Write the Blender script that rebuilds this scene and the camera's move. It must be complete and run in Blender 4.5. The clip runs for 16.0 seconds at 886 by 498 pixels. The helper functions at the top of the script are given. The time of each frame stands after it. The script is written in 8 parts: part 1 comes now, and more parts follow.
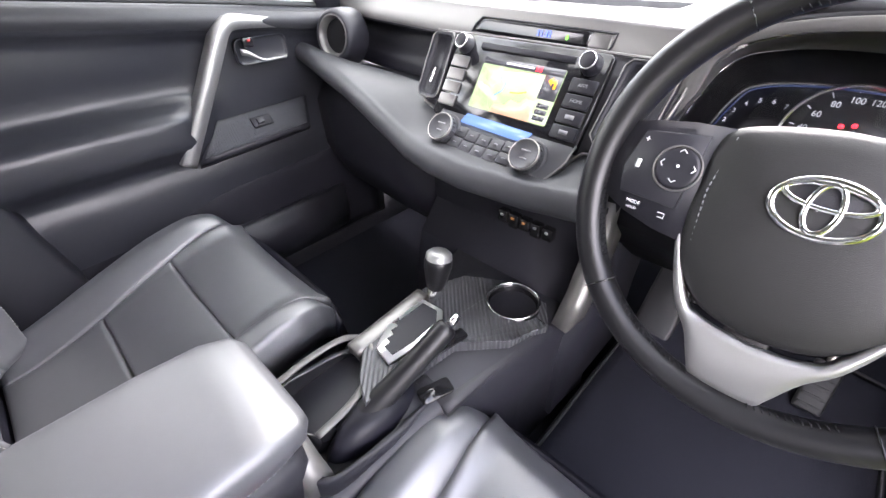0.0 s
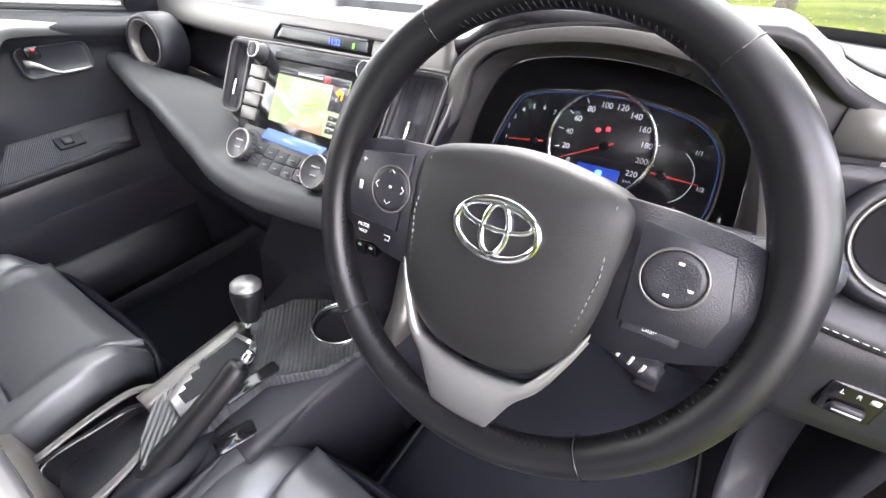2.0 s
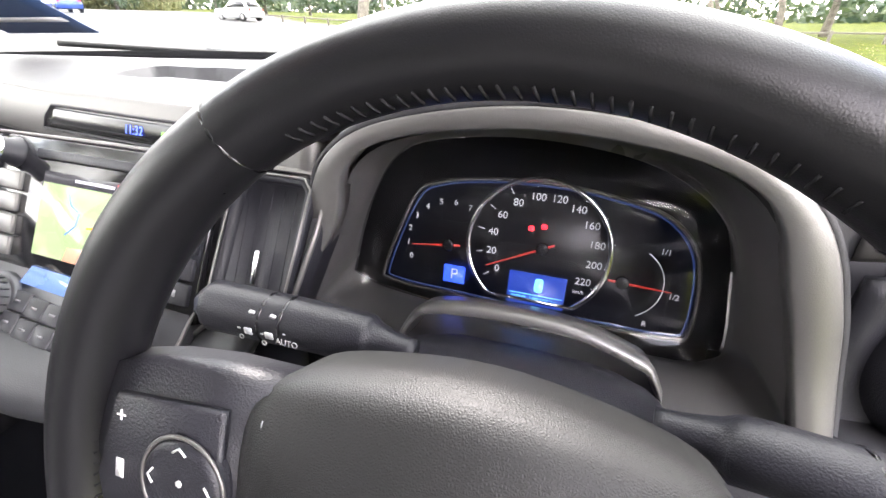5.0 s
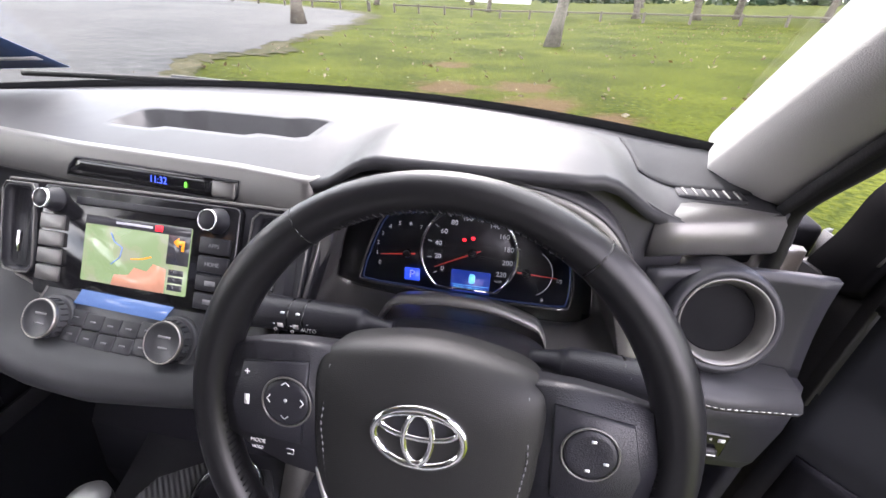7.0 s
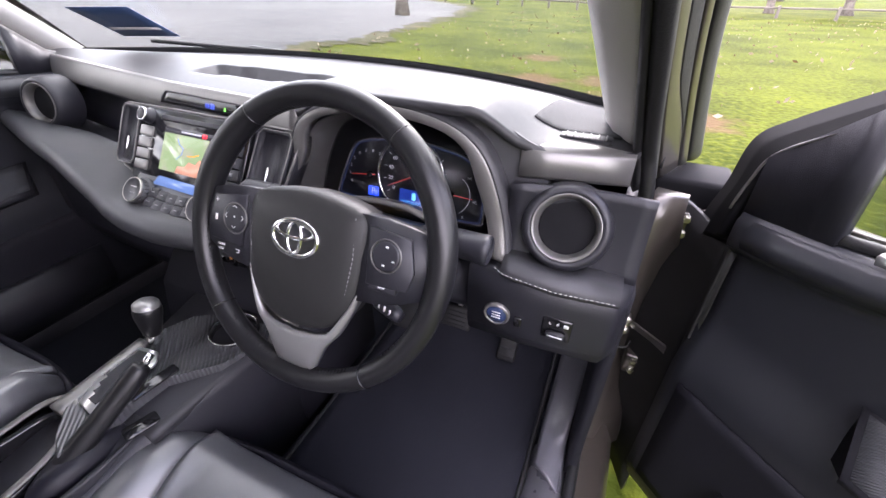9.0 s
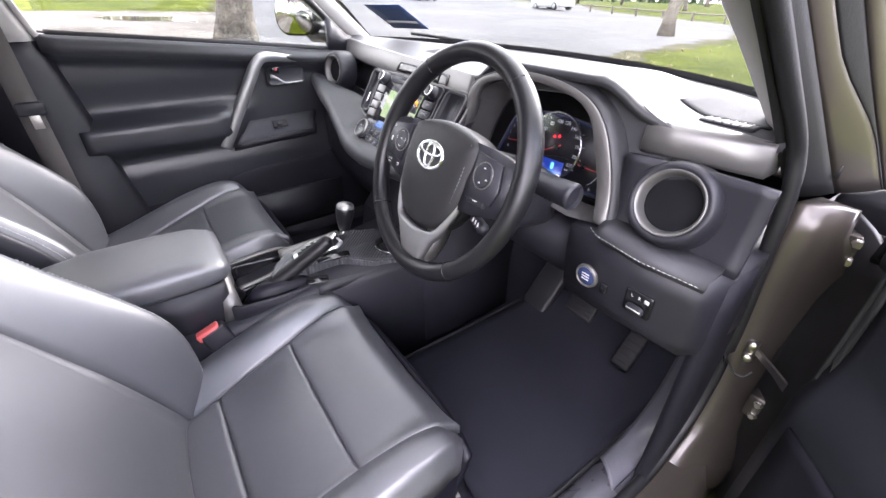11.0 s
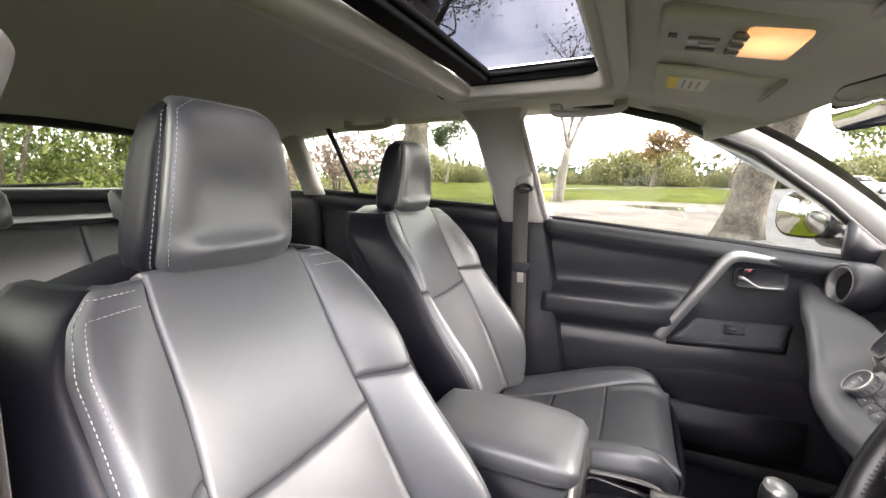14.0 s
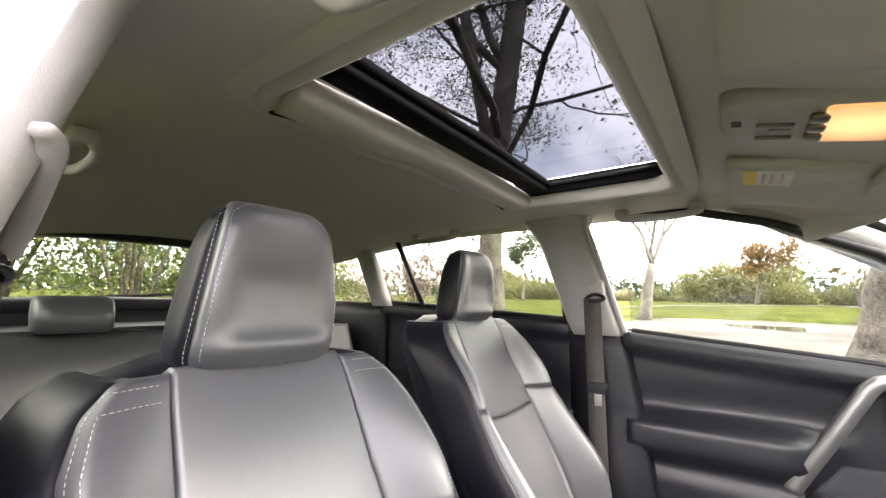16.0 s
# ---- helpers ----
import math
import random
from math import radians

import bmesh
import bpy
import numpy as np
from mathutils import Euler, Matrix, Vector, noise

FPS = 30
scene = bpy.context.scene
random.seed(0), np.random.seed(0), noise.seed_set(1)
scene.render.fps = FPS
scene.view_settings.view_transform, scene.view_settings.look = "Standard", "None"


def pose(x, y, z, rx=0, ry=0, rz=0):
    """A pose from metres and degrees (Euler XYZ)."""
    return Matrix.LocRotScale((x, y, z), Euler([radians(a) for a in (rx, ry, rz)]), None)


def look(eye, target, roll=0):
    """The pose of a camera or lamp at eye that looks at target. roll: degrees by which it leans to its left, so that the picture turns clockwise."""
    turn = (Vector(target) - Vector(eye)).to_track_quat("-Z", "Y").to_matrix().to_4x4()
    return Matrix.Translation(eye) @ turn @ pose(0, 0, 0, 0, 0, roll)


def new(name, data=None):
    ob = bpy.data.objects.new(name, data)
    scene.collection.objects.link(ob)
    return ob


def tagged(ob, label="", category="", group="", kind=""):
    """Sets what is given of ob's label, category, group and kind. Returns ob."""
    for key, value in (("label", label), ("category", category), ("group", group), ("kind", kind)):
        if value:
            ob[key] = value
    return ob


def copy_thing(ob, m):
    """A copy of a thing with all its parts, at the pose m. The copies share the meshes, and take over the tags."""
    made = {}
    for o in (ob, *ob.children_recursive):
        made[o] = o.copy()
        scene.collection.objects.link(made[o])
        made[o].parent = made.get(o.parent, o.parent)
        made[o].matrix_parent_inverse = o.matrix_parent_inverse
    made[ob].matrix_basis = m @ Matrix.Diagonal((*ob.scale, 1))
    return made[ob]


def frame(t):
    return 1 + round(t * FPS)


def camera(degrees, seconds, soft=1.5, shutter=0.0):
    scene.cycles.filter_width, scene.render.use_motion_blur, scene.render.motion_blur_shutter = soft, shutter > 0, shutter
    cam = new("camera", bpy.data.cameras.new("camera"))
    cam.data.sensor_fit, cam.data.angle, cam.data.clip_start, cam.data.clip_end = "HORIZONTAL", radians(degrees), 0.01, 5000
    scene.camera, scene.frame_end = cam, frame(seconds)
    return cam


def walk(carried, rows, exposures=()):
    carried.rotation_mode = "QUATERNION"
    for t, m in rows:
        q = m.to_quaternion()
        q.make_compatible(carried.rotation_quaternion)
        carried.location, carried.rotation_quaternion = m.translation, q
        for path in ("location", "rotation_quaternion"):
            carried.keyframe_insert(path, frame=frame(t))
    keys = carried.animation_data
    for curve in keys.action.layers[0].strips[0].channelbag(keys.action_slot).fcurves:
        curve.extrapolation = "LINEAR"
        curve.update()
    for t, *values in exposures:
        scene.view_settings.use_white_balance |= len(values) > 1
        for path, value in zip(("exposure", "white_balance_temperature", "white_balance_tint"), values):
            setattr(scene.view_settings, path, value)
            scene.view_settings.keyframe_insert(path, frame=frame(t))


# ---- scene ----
cam = camera(94.1, 16.0)
PATH = [
    (0, (0.389, -0.429, 1.208), (-0.744, 0.713, 0.02), -1.6),
    (0.5, (0.427, -0.387, 1.21), (-0.678, 0.774, 0.014), -1.5),
    (1, (0.464, -0.34, 1.217), (-0.574, 0.877, 0.018), -0.8),
    (1.5, (0.489, -0.305, 1.21), (-0.476, 0.972, 0.012), -0.4),
    (2, (0.509, -0.28, 1.21), (-0.376, 1.061, 0.018), -0.1),
    (2.5, (0.501, -0.254, 1.232), (-0.316, 1.143, 0.057), -0.0),
    (3, (0.473, -0.22, 1.241), (-0.291, 1.234, 0.099), 0.2),
    (3.5, (0.437, -0.171, 1.224), (-0.269, 1.342, 0.124), 0.5),
    (4, (0.416, -0.14, 1.204), (-0.217, 1.433, 0.145), 0.7),
    (4.5, (0.408, -0.113, 1.204), (-0.139, 1.512, 0.174), 0.7),
    (5, (0.423, -0.101, 1.199), (-0.117, 1.536, 0.185), 0.2),
    (7.3, (0.464, -0.247, 1.324), (0.171, 1.408, 0.241), 1.2),
    (7.5, (0.497, -0.266, 1.333), (0.187, 1.387, 0.251), 1.1),
    (7.7, (0.527, -0.289, 1.34), (0.195, 1.351, 0.245), 0.8),
    (8, (0.576, -0.328, 1.335), (0.202, 1.31, 0.249), 1.0),
    (8.2, (0.605, -0.347, 1.325), (0.192, 1.278, 0.236), 0.9),
    (10.3, (0.911, -0.37, 1.278), (-0.25, 0.847, 0.197), 0.4),
    (10.5, (0.928, -0.376, 1.27), (-0.302, 0.782, 0.199), 0.3),
    (11, (0.927, -0.404, 1.261), (-0.459, 0.583, 0.21), 0.1),
    (11.5, (0.897, -0.429, 1.236), (-0.658, 0.356, 0.252), 0.1),
    (12, (0.874, -0.41, 1.256), (-0.841, 0.078, 0.35), -0.1),
    (12.5, (0.845, -0.37, 1.277), (-0.99, -0.286, 0.486), -0.3),
    (12.8, (0.832, -0.334, 1.305), (-1.03, -0.495, 0.592), -1.4),
    (13, (0.825, -0.319, 1.306), (-1.042, -0.629, 0.658), -0.5),
    (13.5, (0.805, -0.296, 1.297), (-1.033, -0.925, 0.819), -0.0),
    (14, (0.775, -0.296, 1.272), (-1.021, -1.126, 0.981), 0.3),
    (14.5, (0.758, -0.287, 1.262), (-0.994, -1.245, 1.146), 0.6),
    (15, (0.739, -0.28, 1.255), (-0.963, -1.33, 1.297), 0.7),
    (15.5, (0.723, -0.275, 1.249), (-0.931, -1.385, 1.42), 0.7),
    (16, (0.715, -0.277, 1.248), (-0.901, -1.425, 1.516), 0.5),
]
EXPOSURES = [(0, 3.85, 6200, 19), (2.5, 3.75, 6350, 17), (5, 3.75, 6450, 17), (7.5, 2.75, 6150, 24), (8, 2.8, 6150, 25), (10.5, 3.2, 6000, 23), (11.5, 3.28, 6250, 21), (13, 3.25, 6600, 18), (14.5, 3.3, 6700, 17), (16, 3.38, 6750, 17)]
walk(cam, [(t, look(eye, target, roll)) for t, eye, target, roll in PATH], EXPOSURES)

# ---------------------------------------------------------------- light
SUN_UP, SUN_ROUND = 31.0, -8.0      # degrees above the ground; degrees left (minus) of straight ahead
world = bpy.data.worlds.new("sky")
scene.world = world
world.use_nodes = True
wn, wl = world.node_tree.nodes, world.node_tree.links
sky = wn.new("ShaderNodeTexSky")
sky.sky_type, sky.sun_disc = "NISHITA", False
sky.sun_elevation, sky.sun_rotation = radians(SUN_UP), radians(SUN_ROUND)
cloud = wn.new("ShaderNodeTexNoise")
cloud.inputs["Scale"].default_value, cloud.inputs["Detail"].default_value = 2.2, 6.0
ramp = wn.new("ShaderNodeValToRGB")
ramp.color_ramp.elements[0].position, ramp.color_ramp.elements[1].position = 0.36, 0.56
mixc = wn.new("ShaderNodeMix")
mixc.data_type = "RGBA"
mixc.inputs[7].default_value = (13.2, 12.6, 12.6, 1)
wl.new(wn.new("ShaderNodeTexCoord").outputs["Generated"], cloud.inputs["Vector"])
wl.new(cloud.outputs["Fac"], ramp.inputs["Fac"])
wl.new(ramp.outputs["Color"], mixc.inputs[0])
wl.new(sky.outputs["Color"], mixc.inputs[6])
wl.new(mixc.outputs[2], wn["Background"].inputs["Color"])
wn["Background"].inputs["Strength"].default_value = 0.14
sun = new("sun", bpy.data.lights.new("sun", "SUN"))
sun.data.energy, sun.data.angle, sun.data.color = 1.1, radians(16), (1.0, 0.95, 0.88)
a, e = radians(SUN_ROUND), radians(SUN_UP)
sun.matrix_world = look((0, 0, 0), (-math.sin(a) * math.cos(e), -math.cos(a) * math.cos(e), -math.sin(e)))

# ---------------------------------------------------------------- materials
def material(name, color, rough=0.5, metal=0.0, grain=0.0, size=200.0, vary=0.15, stain=6.0, spec=0.5, coat=0.0, glow=None, rvary=0.1):
    """A surface with fine relief (grain, at size) and colour and gloss that vary at a large scale (stain)."""
    m = bpy.data.materials.new(name)
    m.use_nodes = True
    n, l = m.node_tree.nodes, m.node_tree.links
    b = n["Principled BSDF"]
    b.inputs["Metallic"].default_value = metal
    b.inputs["Specular IOR Level"].default_value = spec
    b.inputs["Coat Weight"].default_value = coat
    co = n.new("ShaderNodeTexCoord").outputs["Object"]
    big = n.new("ShaderNodeTexNoise")
    big.inputs["Scale"].default_value, big.inputs["Detail"].default_value = stain, 4.0
    l.new(co, big.inputs["Vector"])
    fine = n.new("ShaderNodeTexNoise")
    fine.inputs["Scale"].default_value, fine.inputs["Detail"].default_value = size, 2.0
    l.new(co, fine.inputs["Vector"])
    add = n.new("ShaderNodeMath")
    add.operation = "ADD"
    half = n.new("ShaderNodeMath")
    half.operation = "MULTIPLY"
    half.inputs[1].default_value = 0.5
    l.new(big.outputs["Fac"], add.inputs[0])
    l.new(fine.outputs["Fac"], add.inputs[1])
    l.new(add.outputs[0], half.inputs[0])
    mix = n.new("ShaderNodeMix")
    mix.data_type = "RGBA"
    mix.inputs[6].default_value = (*[max(0.0, c * (1 - vary)) for c in color], 1)
    mix.inputs[7].default_value = (*[min(1.0, c * (1 + vary)) for c in color], 1)
    l.new(half.outputs[0], mix.inputs[0])
    l.new(mix.outputs[2], b.inputs["Base Color"])
    rng = n.new("ShaderNodeMapRange")
    rng.inputs["To Min"].default_value, rng.inputs["To Max"].default_value = max(0.02, rough - rvary), min(1.0, rough + rvary)
    l.new(big.outputs["Fac"], rng.inputs["Value"])
    l.new(rng.outputs["Result"], b.inputs["Roughness"])
    if grain:
        bump = n.new("ShaderNodeBump")
        bump.inputs["Strength"].default_value, bump.inputs["Distance"].default_value = grain, 0.002
        l.new(fine.outputs["Fac"], bump.inputs["Height"])
        l.new(bump.outputs["Normal"], b.inputs["Normal"])
    if glow:
        b.inputs["Emission Color"].default_value = (*glow[:3], 1)
        b.inputs["Emission Strength"].default_value = 0.62 * glow[3]
    return m


def leather(name, color, rough=0.42, spec=0.6, coat=0.0, cell=620, relief=0.15):
    """Grained leather: small cells in relief, faint creases, uneven gloss."""
    m = material(name, color, rough, 0, 0, 60, 0.18, 5, spec, coat)
    m.node_tree.nodes["Principled BSDF"].inputs["Coat Roughness"].default_value = 0.42
    n, l = m.node_tree.nodes, m.node_tree.links
    co = n.new("ShaderNodeTexCoord").outputs["Object"]
    cells = n.new("ShaderNodeTexVoronoi")
    cells.feature, cells.inputs["Scale"].default_value = "DISTANCE_TO_EDGE", cell
    l.new(co, cells.inputs["Vector"])
    folds = n.new("ShaderNodeTexNoise")
    folds.inputs["Scale"].default_value, folds.inputs["Detail"].default_value = 14, 3
    l.new(co, folds.inputs["Vector"])
    one = n.new("ShaderNodeBump")
    one.inputs["Strength"].default_value, one.inputs["Distance"].default_value = relief, 0.001
    two = n.new("ShaderNodeBump")
    two.inputs["Strength"].default_value, two.inputs["Distance"].default_value = 0.13, 0.006
    l.new(cells.outputs["Distance"], one.inputs["Height"])
    l.new(folds.outputs["Fac"], two.inputs["Height"])
    l.new(two.outputs["Normal"], one.inputs["Normal"])
    l.new(one.outputs["Normal"], n["Principled BSDF"].inputs["Normal"])
    return m


def ribbed(name, color, rough, per_metre, along="X", turn=0.0):
    """Plastic with fine raised ribs."""
    m = material(name, color, rough, 0.1, 0, 200, 0.12)
    n, l = m.node_tree.nodes, m.node_tree.links
    mp = n.new("ShaderNodeMapping")
    mp.inputs["Rotation"].default_value = (0, 0, radians(turn))
    l.new(n.new("ShaderNodeTexCoord").outputs["Object"], mp.inputs["Vector"])
    w = n.new("ShaderNodeTexWave")
    w.bands_direction = along
    w.inputs["Scale"].default_value = per_metre / 3.14
    l.new(mp.outputs["Vector"], w.inputs["Vector"])
    bump = n.new("ShaderNodeBump")
    bump.inputs["Strength"].default_value, bump.inputs["Distance"].default_value = 0.55, 0.003
    l.new(w.outputs["Fac"], bump.inputs["Height"])
    l.new(bump.outputs["Normal"], n["Principled BSDF"].inputs["Normal"])
    return m


def clear_glass(name, tint=(1, 1, 1), gloss=0.06):
    m = bpy.data.materials.new(name)
    m.use_nodes = True
    n, l = m.node_tree.nodes, m.node_tree.links
    n.remove(n["Principled BSDF"])
    tr = n.new("ShaderNodeBsdfTransparent")
    tr.inputs["Color"].default_value = (*tint, 1)
    gl = n.new("ShaderNodeBsdfGlossy")
    gl.inputs["Roughness"].default_value = 0.02
    mix = n.new("ShaderNodeMixShader")
    mix.inputs[0].default_value = gloss
    l.new(tr.outputs[0], mix.inputs[1])
    l.new(gl.outputs[0], mix.inputs[2])
    l.new(mix.outputs[0], n["Material Output"].inputs["Surface"])
    return m


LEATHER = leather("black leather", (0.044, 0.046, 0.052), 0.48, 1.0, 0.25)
LEATHER.node_tree.nodes["Principled BSDF"].inputs["IOR"].default_value = 1.68
SHELF_SKIN = leather("shelf leather", (0.027, 0.028, 0.031), 0.48, 0.45)

# Vinyl of the seat sides: the shade they lie in is put into its colour.
LEATHER_SIDE = leather("shade-darkened vinyl", (0.006, 0.006, 0.010), 0.45, 0.28)
DOOR_SKIN = leather("door skin", (0.015, 0.016, 0.020), 0.36, 0.6)
LEATHER_WHEEL = leather("wheel leather", (0.006, 0.006, 0.007), 0.35, 0.32, 0.1, 1100, 0.10)
AIRBAG = leather("airbag cover skin", (0.012, 0.012, 0.012), 0.50, 0.34, 0.0, 950, 0.3)
# Darker copy of the black plastic: footwell and under-dash shade put into the colour.
SHADE_PLASTIC = material("black plastic darkened for shade", (0.009, 0.009, 0.013), 0.6, grain=0.3, size=700, spec=0.22)
# Glossy sill plastic; its bluish highlight is put into the pale base colour.
SCUFF = material("scuff plastic paled for highlight", (0.10, 0.10, 0.115), 0.26, spec=0.9, vary=0.1)
DASH = leather("dash skin", (0.028, 0.028, 0.031), 0.45, 0.34)
PLASTIC = material("black plastic", (0.015, 0.015, 0.019), 0.40, grain=0.25, size=900, spec=0.36)
PLASTIC_SOFT = material("matt black plastic", (0.010, 0.010, 0.014), 0.5, grain=0.3, size=700, spec=0.3)
GLOSSY = material("gloss black", (0.008, 0.008, 0.009), 0.12, vary=0.3)
SATIN = material("satin grey trim", (0.155, 0.151, 0.144), 0.36, metal=0.6, grain=0.1, size=1200)
SILVER = material("silver paint", (0.29, 0.29, 0.285), 0.38, metal=0.75, grain=0.06, size=1500)
CHROME = material("chrome", (0.8, 0.8, 0.8), 0.08, metal=1.0, rvary=0.04)
STEEL = material("bare steel", (0.42, 0.40, 0.37), 0.35, metal=1.0, grain=0.2, size=300)
RIBS = ribbed("ribbed dark plastic", (0.06, 0.061, 0.066), 0.4, 150, "X", -45)
SATIN_DARK = material("dark satin cowl", (0.115, 0.112, 0.11), 0.30, metal=0.4, grain=0.1, size=1200)
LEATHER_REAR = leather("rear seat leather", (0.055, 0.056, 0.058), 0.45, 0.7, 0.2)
RIBS_DOOR = ribbed("ribbed switch panel", (0.05, 0.052, 0.058), 0.45, 420, "Y", 60)
HEADLINER = material("headliner cloth", (0.52, 0.507, 0.46), 0.95, grain=0.5, size=900, vary=0.05, spec=0.1)
PILLAR = material("pale grey pillar plastic", (0.37, 0.36, 0.345), 0.6, grain=0.3, size=800, vary=0.05, spec=0.3)
CARPET = material("black carpet", (0.021, 0.022, 0.029), 1.0, grain=1.0, size=900, vary=0.4, spec=0.1)
RUBBER = material("black rubber", (0.008, 0.008, 0.009), 0.55, grain=0.2, size=500)
BLACKOUT = material("matt black frame", (0.005, 0.005, 0.006), 0.75, spec=0.12)
GATE = material("bright shift gate", (0.72, 0.72, 0.71), 0.28, metal=0.85, grain=0.05, size=1500)
PAINT = material("bronze car paint", (0.058, 0.050, 0.042), 0.38, metal=0.35, grain=0.05, size=1800, coat=0.6)
PANEL = material("dark satin panel", (0.055, 0.056, 0.06), 0.38, metal=0.3, grain=0.1, size=1200)
PANEL_KEY = material("dark satin key", (0.035, 0.036, 0.04), 0.42, metal=0.2)
FAINT = material("faint grey print", (0.22, 0.22, 0.23), 0.6, vary=0.02)
STITCH = material("pale thread", (0.52, 0.52, 0.49), 0.85)
STITCH_DARK = material("grey thread", (0.16, 0.16, 0.17), 0.8)
STITCH_RIM = material("dark thread", (0.014, 0.014, 0.016), 0.8, spec=0.2)
WHITE = material("white print", (0.62, 0.62, 0.62), 0.6, vary=0.02)
GLASS = clear_glass("window glass", (0.80, 0.825, 0.795), 0.05)
GLASS_TINT = clear_glass("dark sunroof glass", (0.21, 0.22, 0.24), 0.03)
GLASS_REAR = clear_glass("rear glass", (0.74, 0.77, 0.71), 0.05)
MIRROR = material("mirror", (0.9, 0.9, 0.9), 0.02, metal=1.0, vary=0.0, rvary=0.0)
WEB = material("seat belt webbing", (0.065, 0.060, 0.056), 0.75, grain=0.6, size=700)

# ---------------------------------------------------------------- shape helpers
def part(name, bm, mat, parent=None, label="", smooth=True, category="", kind=""):
    me = bpy.data.meshes.new(name)
    bmesh.ops.recalc_face_normals(bm, faces=bm.faces)
    bm.to_mesh(me)
    bm.free()
    me.materials.append(mat)
    if smooth:
        me.shade_smooth()
    ob = new(name, me)
    ob.parent = parent
    return tagged(ob, label, category, "", "stuff" if name == "stitching" else kind)


def thing(name, label, category, at=(0, 0, 0), group="", kind=""):
    ob = new(name)
    ob.empty_display_size = 0.05
    ob.location = at
    return tagged(ob, label, category, group, kind)


def block(x0, x1, y0, y1, z0, z1, r=0.004, seg=2, bm=None, m=None):
    """A box with rounded edges."""
    bm = bm or bmesh.new()
    c = Matrix.LocRotScale(((x0 + x1) / 2, (y0 + y1) / 2, (z0 + z1) / 2), None, (x1 - x0, y1 - y0, z1 - z0))
    g = bmesh.ops.create_cube(bm, size=1, matrix=c)
    if r:
        edges = list({ed for v in g["verts"] for ed in v.link_edges})
        out = bmesh.ops.bevel(bm, geom=edges, offset=r, segments=seg, affect="EDGES", profile=0.5)
        verts = list({v for f in out["faces"] for v in f.verts})
        seen, todo = set(verts), list(verts)
        while todo:
            for ed in todo.pop().link_edges:
                for v in ed.verts:
                    if v not in seen:
                        seen.add(v)
                        todo.append(v)
        vs = list(seen)
    else:
        vs = g["verts"]
    if m is not None:
        bmesh.ops.transform(bm, matrix=m, verts=vs)
    return bm


def loft(rings, closed=True, caps=True, bm=None):
    """Skin over rings of equally many points."""
    bm = bm or bmesh.new()
    rows = [[bm.verts.new(p) for p in ring] for ring in rings]
    n = len(rings[0])
    for r0, r1 in zip(rows, rows[1:]):
        for i in range(n if closed else n - 1):
            j = (i + 1) % n
            bm.faces.new((r0[i], r0[j], r1[j], r1[i]))
    if caps and closed:
        bm.faces.new(rows[0][::-1])
        bm.faces.new(rows[-1])
    return bm


def tube(points, radius, sides=8, closed=False, bm=None, flat=1.0, up=(0, 0, 1)):
    """A pipe along points; radius may be a list; flat squeezes it along the second axis."""
    pts = [Vector(p) for p in points]
    rings = []
    for i, p in enumerate(pts):
        a, b = (pts[i - 1], pts[(i + 1) % len(pts)]) if closed else (pts[max(0, i - 1)], pts[min(len(pts) - 1, i + 1)])
        d = (b - a).normalized()
        s = d.cross(Vector(up))
        s = s.normalized() if s.length > 1e-4 else Vector((1, 0, 0))
        u = s.cross(d)
        r = radius[i] if isinstance(radius, (list, tuple)) else radius
        rings.append([p + s * (r * math.cos(k * math.tau / sides)) + u * (r * flat * math.sin(k * math.tau / sides)) for k in range(sides)])
    if closed:
        rings.append(rings[0])
        bm = loft(rings, True, False, bm)
        bmesh.ops.remove_doubles(bm, verts=bm.verts, dist=1e-6)
        return bm
    return loft(rings, True, True, bm)


def lathe(profile, sides=32, m=None, bm=None):
    """Turns (radius, height) pairs round the local z axis."""
    bm = bm or bmesh.new()
    m = m or Matrix()
    rows = []
    for r, h in profile:
        if r < 1e-6:
            rows.append([bm.verts.new(m @ Vector((0, 0, h)))] * sides)
        else:
            rows.append([bm.verts.new(m @ Vector((r * math.cos(k * math.tau / sides), r * math.sin(k * math.tau / sides), h))) for k in range(sides)])
    for r0, r1 in zip(rows, rows[1:]):
        for k in range(sides):
            q = []
            for v in (r0[k], r0[(k + 1) % sides], r1[(k + 1) % sides], r1[k]):
                if v not in q:
                    q.append(v)
            if len(q) > 2:
                bm.faces.new(q)
    return bm


